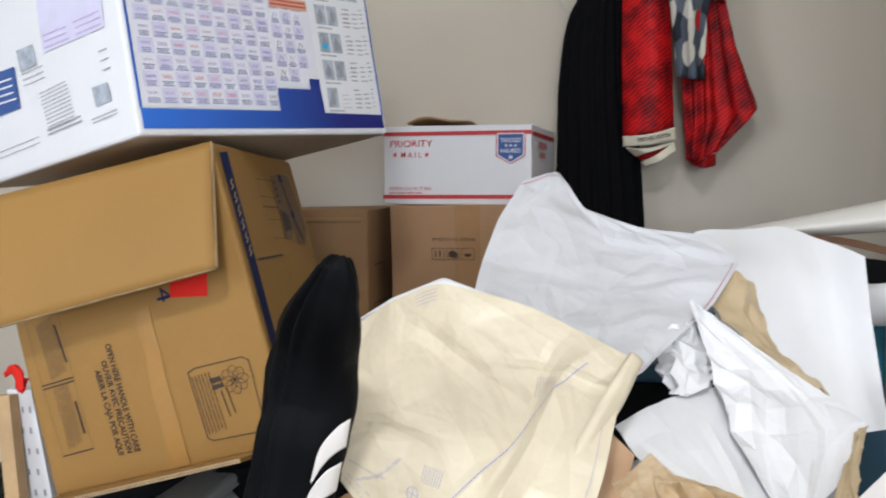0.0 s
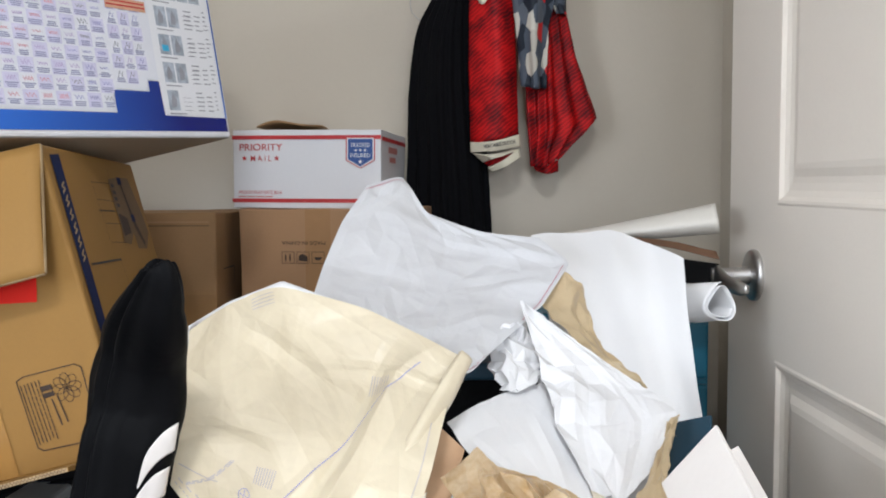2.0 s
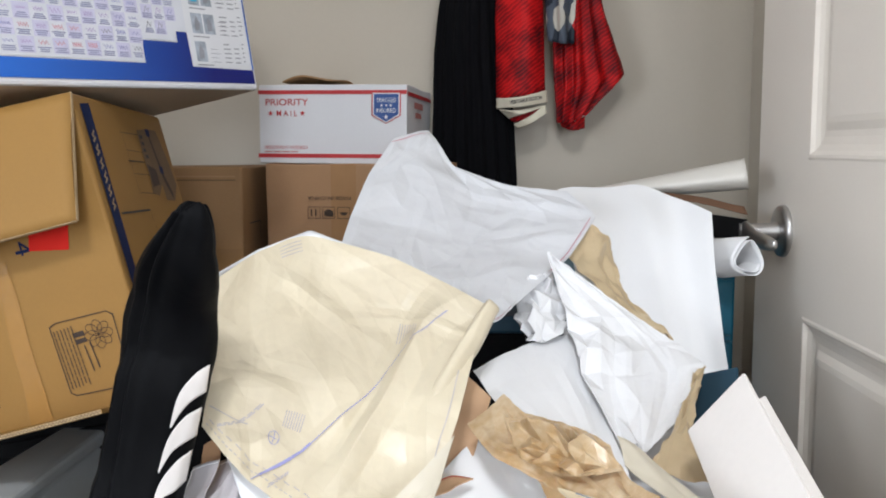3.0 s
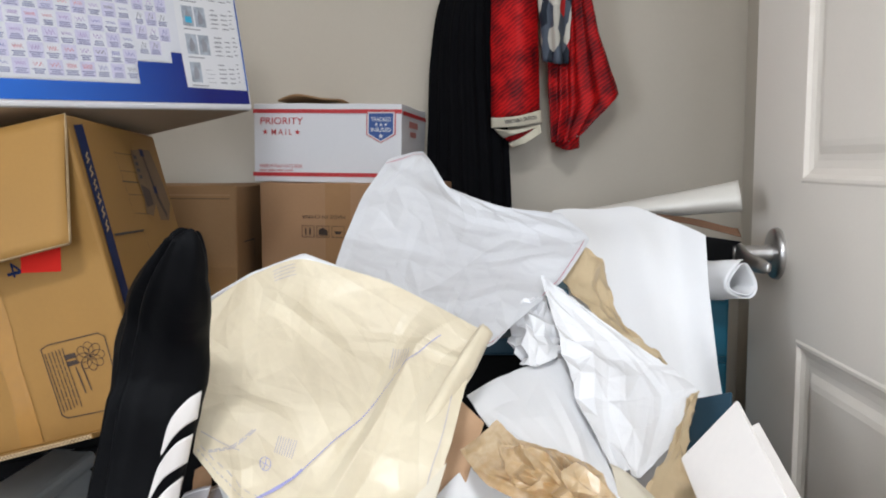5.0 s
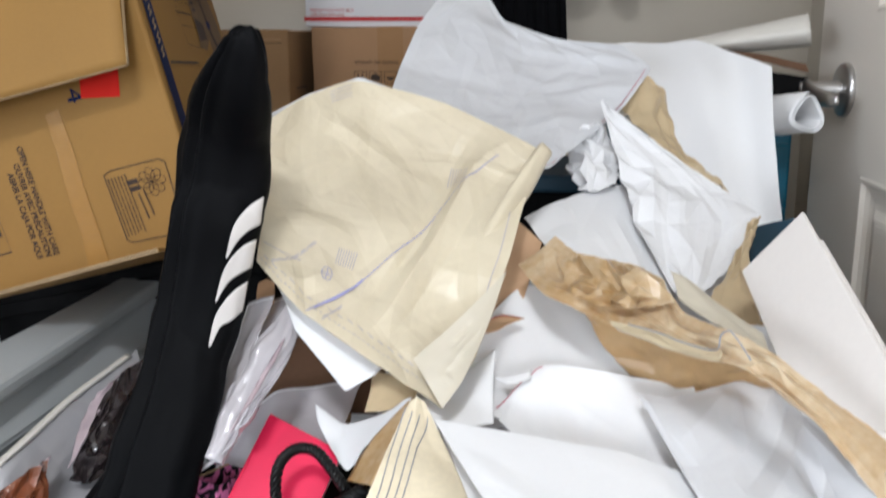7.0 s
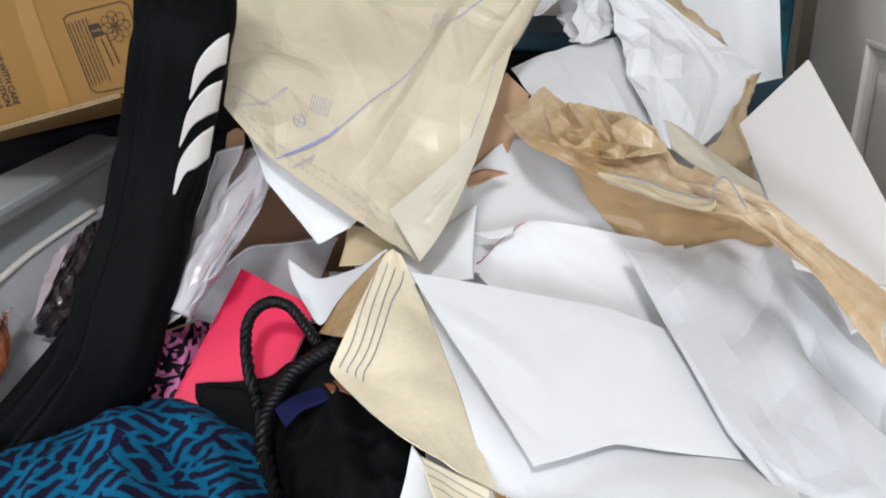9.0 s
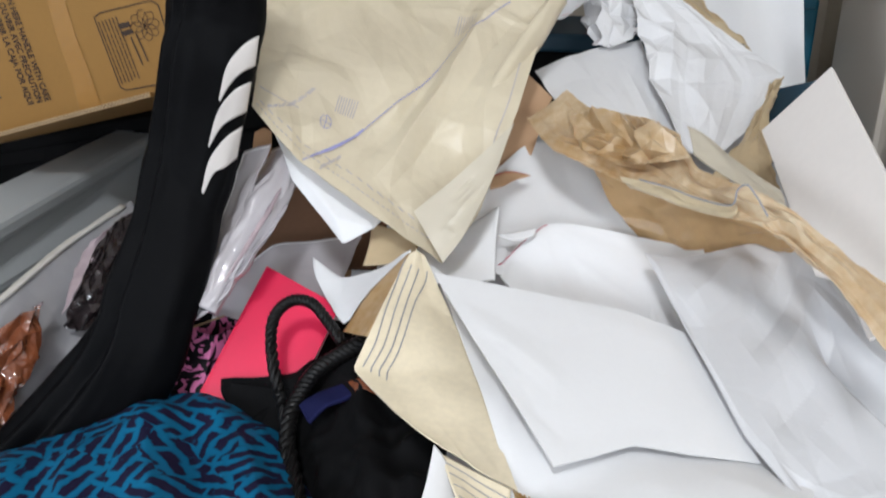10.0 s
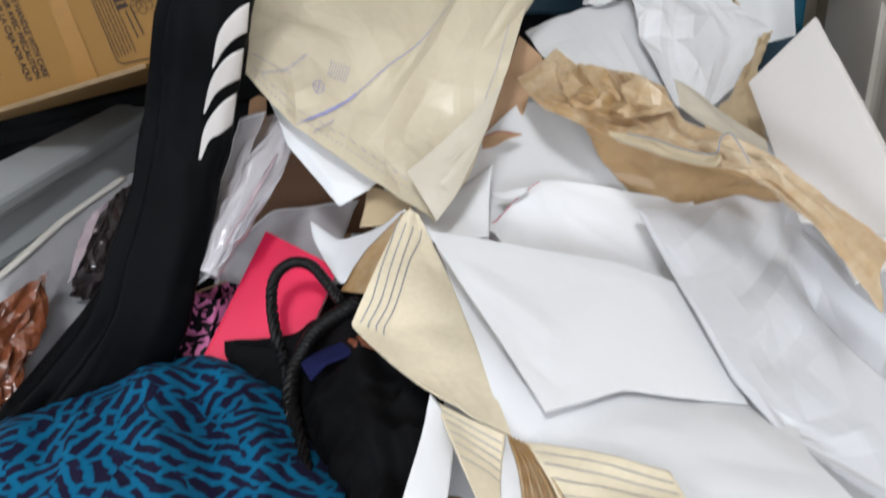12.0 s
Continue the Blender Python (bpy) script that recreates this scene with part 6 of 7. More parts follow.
stuff("seam_print", ink_bm("C1", bar_lines((0.074, 0.880), (0.253, 0.616), (0.0, 0.012), 2, 51) + bar_lines((0.379, 0.965), (0.436, 0.850), (0.0, 0.014), 2, 52), 0.0013, 0.0012, 5), INK_P, cream)
child("cut_line", ink_bm("C1", [[(0.03 + 0.05 * k, 0.90 + 0.001 * k), (0.06 + 0.05 * k, 0.905 + 0.001 * k)] for k in range(18)] + [[(0.02 + 0.024 * k, 0.952), (0.034 + 0.024 * k, 0.953)] for k in range(39)] + [[(0.02, 0.80), (0.10, 0.78), (0.2, 0.74)], [(0.965, 0.3 + 0.07 * 0), (0.965, 0.9)]], 0.001, 0.0013, 16), INK_P, cream)
sheet("paper_sheet", "white paper sheet lying beneath a cream pattern", "paper", [
    [(0.111, 1.085, 0.937), (0.136, 1.145, 0.953), (0.183, 1.200, 0.969), (0.227, 1.190, 0.954), (0.321, 1.150, 0.900)], [(0.105, 1.100, 0.902), (0.148, 1.120, 0.911), (0.202, 1.160, 0.918), (0.261, 1.160, 0.907), (0.326, 1.140, 0.904)], [(0.112, 1.060, 0.876), (0.156, 1.080, 0.878), (0.207, 1.120, 0.877), (0.264, 1.120, 0.872), (0.333, 1.100, 0.876)]], PAPER_S, key="W10", straight=True, amp=0.002, freq=8, nu=40, nv=24, seed=16)
sheet("paper_sheet", "folded white paper under the cream pattern corner", "paper", [
    [(0.137, 0.985, 0.793), (0.166, 0.970, 0.778), (0.201, 0.955, 0.754), (0.241, 0.940, 0.735)], [(0.149, 0.970, 0.777), (0.173, 0.955, 0.758), (0.200, 0.935, 0.735), (0.233, 0.930, 0.729)], [(0.158, 0.960, 0.758), (0.182, 0.945, 0.736), (0.208, 0.925, 0.715), (0.234, 0.928, 0.730)]], PAPER_S, key="W11", straight=True, amp=0.002, freq=10, nu=30, nv=24, seed=17)
GRID_C2 = [
    [(0.268, 0.874, 0.729), (0.274, 0.876, 0.733), (0.281, 0.877, 0.728)], [(0.256, 0.828, 0.708), (0.276, 0.845, 0.706), (0.304, 0.852, 0.689)], [(0.241, 0.782, 0.677), (0.276, 0.786, 0.674), (0.327, 0.802, 0.671)], [(0.273, 0.747, 0.667), (0.305, 0.742, 0.662), (0.340, 0.748, 0.660)], [(0.304, 0.718, 0.663), (0.330, 0.704, 0.656), (0.357, 0.694, 0.647)]]
strip = sheet("pattern_tissue", "aged cream tissue pattern strip with black printed lines", "sewing pattern", GRID_C2, CREAM_B, key="C2", straight=0.85, facet=(4, 6, 0.0012), amp=0.0015, freq=11, nu=40, nv=60, seed=18, sharp=0.3)
for line in ([(0.003, 0.031), (0.048, 0.154), (0.070, 0.258), (0.106, 0.340), (0.124, 0.413), (0.086, 0.495)],
             [(0.357, 0.078), (0.261, 0.192), (0.229, 0.285), (0.235, 0.360), (0.225, 0.431), (0.151, 0.519)],
             [(0.580, 0.098), (0.424, 0.220), (0.367, 0.306), (0.347, 0.376), (0.314, 0.446), (0.209, 0.538)],
             [(0.809, 0.087), (0.558, 0.230), (0.480, 0.319), (0.440, 0.389), (0.389, 0.461), (0.251, 0.559)]):
    child("printed_line", ink_bm("C2", [line], 0.0009, 0.0012, 50), INK_G, strip)
sheet("pattern_tissue", "brown back of a folded tissue pattern", "sewing pattern", [
    [(0.224, 0.835, 0.679), (0.239, 0.857, 0.701), (0.267, 0.882, 0.726)],
    [(0.235, 0.820, 0.685), (0.248, 0.845, 0.703), (0.271, 0.879, 0.728)],
    [(0.247, 0.805, 0.691), (0.258, 0.835, 0.708), (0.275, 0.876, 0.729)]], TISSUE, key="C3", amp=0.002, nu=20, nv=10, seed=19)
sheet("pattern_tissue", "tan tissue strip standing behind the striped pattern", "sewing pattern", [
    [(0.227, 0.955, 0.724), (0.248, 0.950, 0.721), (0.271, 0.940, 0.717)],
    [(0.227, 0.940, 0.711), (0.246, 0.935, 0.711), (0.268, 0.925, 0.712)],
    [(0.224, 0.925, 0.697), (0.244, 0.920, 0.701), (0.264, 0.910, 0.709)]], TISSUE_P, key="C7", amp=0.001, nu=20, nv=24, seed=63)
sheet("paper_sheet", "white paper showing under the cream pattern tip", "paper", [
    [(0.260, 0.950, 0.710), (0.296, 0.955, 0.715), (0.335, 0.965, 0.743)],
    [(0.268, 0.920, 0.703), (0.298, 0.925, 0.705), (0.334, 0.935, 0.717)],
    [(0.274, 0.905, 0.694), (0.302, 0.905, 0.692), (0.335, 0.910, 0.696)]], PAPER_S, key="W14", amp=0.002, nu=30, nv=30, seed=64)
s2 = sheet("pattern_tissue", "small folded tissue pattern flap with black lines", "sewing pattern", [
    [(0.308, 0.712, 0.658), (0.330, 0.702, 0.654), (0.353, 0.693, 0.649)], [(0.320, 0.680, 0.651), (0.337, 0.677, 0.643), (0.351, 0.672, 0.637)], [(0.338, 0.640, 0.639), (0.346, 0.640, 0.635), (0.351, 0.640, 0.632)]], CREAM_B, key="C4", amp=0.002, nu=24, nv=30, seed=20)
child("printed_line", ink_bm("C4", [[(0.03, 0.12 + 0.13 * k), (0.5, 0.14 + 0.13 * k), (0.97, 0.16 + 0.13 * k)] for k in range(5)], 0.0007, 0.0012, 20), INK_G, s2)
s3 = sheet("pattern_tissue", "cream tissue pattern end with black printed lines", "sewing pattern", [
    [(0.363, 0.690, 0.647), (0.393, 0.678, 0.651), (0.422, 0.664, 0.655), (0.448, 0.650, 0.656)], [(0.376, 0.665, 0.644), (0.405, 0.652, 0.647), (0.429, 0.642, 0.649), (0.454, 0.628, 0.653)], [(0.388, 0.635, 0.638), (0.412, 0.625, 0.643), (0.432, 0.615, 0.648), (0.453, 0.605, 0.652)]], CREAM_B, key="C5", amp=0.003, nu=40, nv=30, seed=21)
child("printed_line", ink_bm("C5", [[(0.03, 0.22 + 0.2 * k), (0.5, 0.2 + 0.2 * k), (0.97, 0.24 + 0.2 * k)] for k in range(4)], 0.0007, 0.0012, 20), INK_G, s3)
sheet("tissue_paper", "pleated brown tissue at the foot of the heap", "paper", [
    [(0.354, 0.692, 0.649), (0.359, 0.690, 0.648), (0.366, 0.687, 0.647)], [(0.361, 0.668, 0.641), (0.371, 0.666, 0.641), (0.384, 0.658, 0.642)], [(0.364, 0.640, 0.634), (0.379, 0.638, 0.635), (0.397, 0.630, 0.638)]], TISSUE, key="C6", amp=0.002, pleat=(5, 0.003), nu=50, nv=24, seed=22)
sheet("paper_sheet", "white paper showing between two tissue patterns", "paper", [
    [(0.350, 0.705, 0.646), (0.366, 0.705, 0.644)],
    [(0.348, 0.680, 0.636), (0.377, 0.677, 0.637)],
    [(0.346, 0.650, 0.623), (0.389, 0.645, 0.628)]], PAPER_S, key="W15", amp=0.001, nu=16, nv=24, seed=65)
sheet("paper_sheet", "narrow white paper edge beside black cloth", "paper", [
    [(0.304, 0.712, 0.665), (0.313, 0.705, 0.656), (0.321, 0.695, 0.644)], [(0.301, 0.685, 0.652), (0.310, 0.680, 0.647), (0.321, 0.675, 0.641)], [(0.294, 0.640, 0.637), (0.305, 0.640, 0.635), (0.320, 0.637, 0.634)]], PAPER_S, key="W12", amp=0.003, nu=20, nv=24, seed=23)
sheet("paper_sheet", "curled white paper edge behind the striped pattern", "paper", [
    [(0.175, 0.955, 0.690), (0.204, 0.935, 0.681), (0.238, 0.910, 0.703), (0.269, 0.885, 0.728)],
    [(0.181, 0.940, 0.678), (0.209, 0.912, 0.673), (0.236, 0.895, 0.694), (0.267, 0.880, 0.723)],
    [(0.195, 0.915, 0.668), (0.214, 0.890, 0.659), (0.233, 0.885, 0.686), (0.265, 0.876, 0.720)]], PAPER_S, key="W13", straight=0.4, amp=0.004, freq=12, nu=36, nv=24, seed=24)


def plate(name, label, category, q, thick, mat, slanted=False):
    """A stiff flat board from its corners, square-cut unless slanted."""
    q = [Vector(p) for p in q]
    if not slanted:
        q[1] = q[0] + q[2] - q[3]
    n = (q[1] - q[0]).cross(q[3] - q[0]).normalized()
    return tagged(part(name, hexa_bm(q, n * thick, 0.0008), mat), label, category, "boards leaning in the heap" if name == "foam_board" else "")


plate("foam_board", "stiff white board leaning against the heap", "board", [(0.548, 0.985, 0.811), (0.556, 0.827, 0.746), (0.602, 0.729, 0.770), (0.589, 0.966, 0.868)], -0.004, FOAM, True)
plate("foam_board", "second white board behind the leaning one", "board", [(0.572, 1.020, 0.805), (0.593, 0.830, 0.715), (0.656, 0.830, 0.729), (0.630, 1.030, 0.831)], -0.004, FOAM)
plate("cardboard_sheet", "peach brown cardboard sheet in the heap", "cardboard", [(0.323, 1.030, 0.744), (0.347, 1.020, 0.729), (0.379, 1.085, 0.813), (0.356, 1.100, 0.831)], -0.003, PEACH)
# black plate added to fill the dark wedge between draped sheet and tube
plate("folder", "black plate filling the dark gap behind the draped paper", "folder", [(0.701, 1.530, 0.913), (0.751, 1.530, 0.917), (0.763, 1.530, 0.955), (0.708, 1.530, 0.963)], -0.004, BLACK)
plate("cardboard_sheet", "dark teal card under the papers", "cardboard", [(0.577, 1.140, 0.739), (0.622, 1.100, 0.782), (0.646, 1.170, 0.824), (0.599, 1.220, 0.799)], -0.003, NAVYP)

# ---- black bag with white stripes ----
bag = empty("sports_bag", (-0.009, 0.770, 0.575), "long black nylon sports bag with three white stripes", "bag")
SP = [(0.148, 0.880, 1.019), (0.147, 0.880, 1.014), (0.147, 0.880, 1.007), (0.136, 0.895, 0.978), (0.117, 0.930, 0.938), (0.108, 0.940, 0.898), (0.101, 0.935, 0.862), (0.085, 0.930, 0.797), (0.077, 0.920, 0.760), (0.069, 0.905, 0.717), (0.058, 0.885, 0.676), (0.044, 0.870, 0.632), (0.012, 0.860, 0.585), (-0.040, 0.840, 0.531), (-0.112, 0.840, 0.453)]
bag_bm = tube_bm(SP, [0.002, 0.0098, 0.016, 0.0275, 0.0364, 0.0393, 0.0395, 0.037, 0.0372, 0.038, 0.039, 0.041, 0.044, 0.046, 0.046], 110, 190, flat=((0, 1, 0), 0.6), wobble=0.003, seed=3, crush=0.007, cell=12, ribs=((3.78, -0.012, 0.16), (4.02, 0.007, 0.16), (3.54, 0.006, 0.16)))
hull = BVHTree.FromBMesh(bag_bm)
PRINT_DIR = (Vector((0.135, 0.880, 0.829)) - Vector((0.35, 0.2, 0.97))).normalized()
child("body", bag_bm, NYLON, bag, smooth=True)
for g in ([[(0.124, 0.882, 0.841), (0.132, 0.882, 0.867), (0.146, 0.883, 0.884), (0.156, 0.892, 0.890)], [(0.125, 0.881, 0.840), (0.144, 0.850, 0.860), (0.144, 0.882, 0.863), (0.152, 0.892, 0.867)]],
          [[(0.113, 0.882, 0.804), (0.122, 0.882, 0.830), (0.136, 0.883, 0.848), (0.148, 0.892, 0.854)], [(0.114, 0.881, 0.803), (0.134, 0.850, 0.825), (0.134, 0.882, 0.826), (0.143, 0.892, 0.830)]],
          [[(0.105, 0.882, 0.766), (0.113, 0.882, 0.792), (0.127, 0.883, 0.810), (0.139, 0.892, 0.818)], [(0.107, 0.881, 0.765), (0.126, 0.850, 0.788), (0.125, 0.882, 0.786), (0.133, 0.892, 0.792)]]):
    laid = []
    for row in surface(g, 28, 10):
        laid.append([])
        for p in row:
            p = Vector(p)
            spot, nrm = hull.ray_cast(p - PRINT_DIR * 0.12, PRINT_DIR)[:2]
            laid[-1].append(spot - PRINT_DIR * 0.0012 if spot else (laid[-1][-1] + Vector((0.0003, 0.0006, 0))))
    child("stripe", sheet_bm("stripe", laid, amp=0.0, thick=0.001, nu=28, nv=10), STRIPE, bag, "white printed stripe")

# ---- left foot of the heap ----
pk = [(0.089, 0.860, 0.581), (0.163, 0.840, 0.568), (0.198, 0.955, 0.645), (0.131, 0.970, 0.673)]
fold = empty("folder", pk[0], "bright pink card folder standing in the heap", "folder")
pv = [Vector(p) for p in pk]
pv[1] = pv[0] + pv[2] - pv[3]
pn = (pv[1] - pv[0]).cross(pv[3] - pv[0]).normalized()
child("front_cover", hexa_bm(pv, pn * -0.0015, 0.0004), PINK, fold)
child("back_cover", hexa_bm([p - pn * 0.009 for p in pv], pn * -0.0015, 0.0004), PINK, fold)
child("papers", hexa_bm([p - pn * 0.003 + (pv[2] - p) * 0.03 for p in pv], pn * -0.005, 0.0004), PAPER_S, fold, "white papers inside")
child("spine", hexa_bm([pv[0] - (pv[1] - pv[0]).normalized() * 0.002, pv[0], pv[3], pv[3] - (pv[1] - pv[0]).normalized() * 0.002], pn * -0.0105, 0.0004), PINK, fold)
fl = [Vector(p) for p in ((0.060, 0.885, 0.580), (0.089, 0.885, 0.579), (0.094, 0.920, 0.626), (0.070, 0.925, 0.629))]
fd = Vector((0.018, 0.042, -0.006))
floral = empty("gift_box", fl[0], "small black open box with pink scroll print", "box")
child("front", hexa_bm(fl, fd * 0.03, 0.0004), FLORAL, floral)
for a, b in ((0, 3), (1, 2)):
    child("side", hexa_bm([fl[a], fl[a] + fd, fl[b] + fd, fl[b]], (fl[1] - fl[0]).normalized() * (0.0015 if a == 0 else -0.0015), 0.0003), FLORAL, floral)
child("back", hexa_bm([p + fd for p in fl], fd * 0.03, 0.0004), FLORAL, floral)
child("rim", hexa_bm([fl[3] + fd * 0.05, fl[3] + fd, fl[3] + fd + Vector((0, 0, 0.0015)), fl[3] + fd * 0.05 + Vector((0, 0, 0.0015))], (fl[2] - fl[3]) * 0.05, 0.0002), KRAFT_IN, floral, "bare board edge")
sheet("cloth", "teal cloth with dark brush-dash print, heaped", "cloth", [
    [(-0.196, 0.830, 0.470), (-0.086, 0.840, 0.539), (0.003, 0.860, 0.569), (0.080, 0.875, 0.592), (0.159, 0.850, 0.584), (0.218, 0.800, 0.560)], [(-0.148, 0.775, 0.508), (-0.041, 0.775, 0.577), (0.032, 0.805, 0.596), (0.097, 0.835, 0.609), (0.172, 0.810, 0.597), (0.222, 0.770, 0.568)], [(-0.113, 0.730, 0.521), (-0.014, 0.730, 0.585), (0.060, 0.750, 0.602), (0.119, 0.775, 0.610), (0.183, 0.755, 0.604), (0.239, 0.725, 0.581)],
    [(-0.083, 0.690, 0.529), (0.008, 0.690, 0.580), (0.084, 0.700, 0.599), (0.142, 0.710, 0.604), (0.196, 0.700, 0.604), (0.250, 0.680, 0.595)], [(-0.033, 0.630, 0.560), (0.043, 0.630, 0.578), (0.115, 0.630, 0.592), (0.169, 0.630, 0.598), (0.212, 0.630, 0.598), (0.252, 0.630, 0.597)]], TEAL_CLOTH, key="TC", amp=0.010, freq=9, thick=0.003, nu=90, nv=60, seed=25, sharp=0.2, pleat=(5, 0.002), folds=((0.50, 0.15, 0.53, 1.1, 0.012, 0.07), (0.60, 0.1, 0.66, 1.1, -0.014, 0.06), (0.32, 0.2, 0.2, 1.1, -0.010, 0.06), (0.74, 0.3, 0.82, 1.1, 0.009, 0.06), (0.1, 0.3, 0.02, 1.1, 0.008, 0.05)))
sheet("cloth", "black jersey cloth with soft folds", "cloth", [
    [(0.111, 0.885, 0.603), (0.173, 0.885, 0.612), (0.211, 0.885, 0.636), (0.252, 0.855, 0.635), (0.306, 0.790, 0.623)], [(0.119, 0.870, 0.590), (0.183, 0.860, 0.604), (0.226, 0.840, 0.632), (0.266, 0.810, 0.636), (0.312, 0.755, 0.631)], [(0.147, 0.835, 0.576), (0.201, 0.815, 0.591), (0.245, 0.785, 0.622), (0.280, 0.765, 0.623), (0.310, 0.725, 0.631)], [(0.168, 0.800, 0.560), (0.220, 0.765, 0.582), (0.259, 0.725, 0.613), (0.287, 0.710, 0.621), (0.308, 0.690, 0.629)], [(0.200, 0.740, 0.548), (0.240, 0.700, 0.578), (0.272, 0.665, 0.609), (0.293, 0.660, 0.614), (0.307, 0.650, 0.623)]], BLACK, key="BC", amp=0.014, freq=15, thick=0.003, nu=90, nv=80, seed=26, sharp=0.75, pleat=(4, 0.004))
sheet("cloth", "navy cloth edge tucked among black cloth", "cloth", [
    [(0.188, 0.835, 0.613), (0.201, 0.842, 0.621), (0.218, 0.845, 0.628), (0.233, 0.842, 0.634)], [(0.198, 0.815, 0.613), (0.210, 0.820, 0.621), (0.224, 0.825, 0.627), (0.235, 0.828, 0.632)]], NAVY_CLOTH, key="NV", amp=0.004, freq=18, thick=0.003, nu=30, nv=12, seed=28)
sheet("cloth", "small orange brown cloth scrap", "cloth", [[(0.226, 0.838, 0.635), (0.237, 0.838, 0.639), (0.251, 0.830, 0.639)], [(0.234, 0.825, 0.635), (0.242, 0.825, 0.637), (0.251, 0.820, 0.637)]], RUST, key="OB", amp=0.003, freq=20, thick=0.002, nu=14, nv=10, seed=29)
sheet("cloth", "flat black cloth label tag on the pink folder", "cloth", [
    [(0.120, 0.875, 0.608), (0.148, 0.872, 0.608), (0.176, 0.868, 0.608)], [(0.119, 0.860, 0.595), (0.149, 0.855, 0.595), (0.178, 0.850, 0.596)], [(0.124, 0.830, 0.578), (0.154, 0.825, 0.578), (0.182, 0.820, 0.577)]], BLACK, key="BC2", amp=0.001, thick=0.002, nu=20, nv=20, seed=27)


def braid(points, r, count):
    """Three strands wound round a path."""
    p = spline(points, count)
    t = np.gradient(p, axis=0)
    t /= np.linalg.norm(t, axis=1, keepdims=True)
    out = []
    for s in range(3):
        q = []
        for k in range(count):
            x = np.cross(t[k], (0, 0.6, 0.8))
            x /= np.linalg.norm(x) + 1e-9
            y = np.cross(t[k], x)
            w = k / count * len(points) * 9 + s * 2.0944
            q.append(p[k] + (x * math.cos(w) + y * math.sin(w)) * r * 0.55)
        out.append(tube_bm(q, [r * 0.62] * 4, 8, count * 2, cap=True, ref=(0.3, 0.5, 0.8)))
    return out


cord = empty("cord_handle", (0.196, 0.780, 0.594), "black braided leather bag handle in a loop", "bag handle")
for pts, r in (([(0.218, 0.720, 0.592), (0.195, 0.785, 0.591), (0.176, 0.835, 0.603), (0.166, 0.850, 0.629), (0.157, 0.875, 0.650), (0.158, 0.890, 0.665), (0.170, 0.900, 0.673), (0.186, 0.900, 0.671), (0.201, 0.890, 0.660), (0.215, 0.875, 0.650)], 0.0045),
               ([(0.212, 0.725, 0.588), (0.189, 0.790, 0.587), (0.182, 0.825, 0.604), (0.186, 0.845, 0.616), (0.197, 0.850, 0.634), (0.214, 0.860, 0.645), (0.233, 0.865, 0.656)], 0.006)):
    for bm in braid(pts, r, 70):
        child("strand", bm, CORD, cord, smooth=True)

# plastic sleeves and cuttings between bag and pattern
for k, (g, mm, lab) in enumerate([
    ([[(0.106, 1.030, 0.782), (0.114, 1.030, 0.787), (0.125, 1.020, 0.786)], [(0.109, 1.010, 0.766), (0.115, 1.010, 0.770), (0.127, 1.000, 0.771)], [(0.109, 0.990, 0.753), (0.115, 0.990, 0.757), (0.122, 0.990, 0.759)]], KRAFT_B, "brown paper cutting in the sleeves"),
    ([[(0.115, 1.020, 0.766), (0.128, 1.020, 0.769), (0.147, 1.010, 0.775)], [(0.110, 0.950, 0.717), (0.123, 0.950, 0.728), (0.139, 0.955, 0.737)], [(0.092, 0.885, 0.657), (0.107, 0.885, 0.668), (0.118, 0.890, 0.681)]], FILM, "clear plastic sleeve with papers inside"),
    ([[(0.109, 0.990, 0.773), (0.121, 0.990, 0.779), (0.133, 0.990, 0.781)], [(0.099, 0.955, 0.725), (0.111, 0.955, 0.738), (0.125, 0.955, 0.751)], [(0.089, 0.905, 0.668), (0.098, 0.905, 0.684), (0.109, 0.910, 0.702)]], FILM, "narrow clear plastic sleeve beside the bag"),
    ([[(0.134, 1.005, 0.758), (0.148, 1.000, 0.758), (0.155, 0.995, 0.753)], [(0.121, 0.955, 0.721), (0.139, 0.950, 0.726), (0.152, 0.950, 0.731)], [(0.104, 0.900, 0.686), (0.123, 0.900, 0.692), (0.134, 0.905, 0.705)]], FILM, "clear plastic sleeve with folded edge"),
    ([[(0.086, 1.000, 0.645), (0.122, 1.040, 0.669), (0.204, 1.040, 0.682)], [(0.073, 0.985, 0.622), (0.123, 1.010, 0.642), (0.192, 1.000, 0.649)], [(0.071, 0.970, 0.600), (0.123, 0.985, 0.618), (0.184, 0.980, 0.623)]], FILM, "pale plastic wallet behind the pink folder")]):
    sleeve = sheet("plastic_sleeve" if mm is FILM else "paper_cutting", lab, "plastic sleeve" if mm is FILM else "paper", g, mm, group="sleeves beside the bag" if mm is FILM else "", key="F%d" % k, amp=0.006, freq=15, nu=30, nv=40, seed=30 + k)
    if mm is FILM:
        child("welded_edge", ink_bm("F%d" % k, [[(0.03, 0.03), (0.03, 0.97)]], 0.0018, 0.0008, 40), PAPER_S, sleeve, "pale welded edge")
        child("mouth_edge", ink_bm("F%d" % k, [[(0.03, 0.03), (0.97, 0.03)]], 0.0014, 0.0008, 24), PAPER_S, sleeve, "pale open edge")
rolled = empty("plastic_sleeve", (0.102, 0.885, 0.668), "rolled clear plastic sleeve with faint red print", "plastic sleeve")
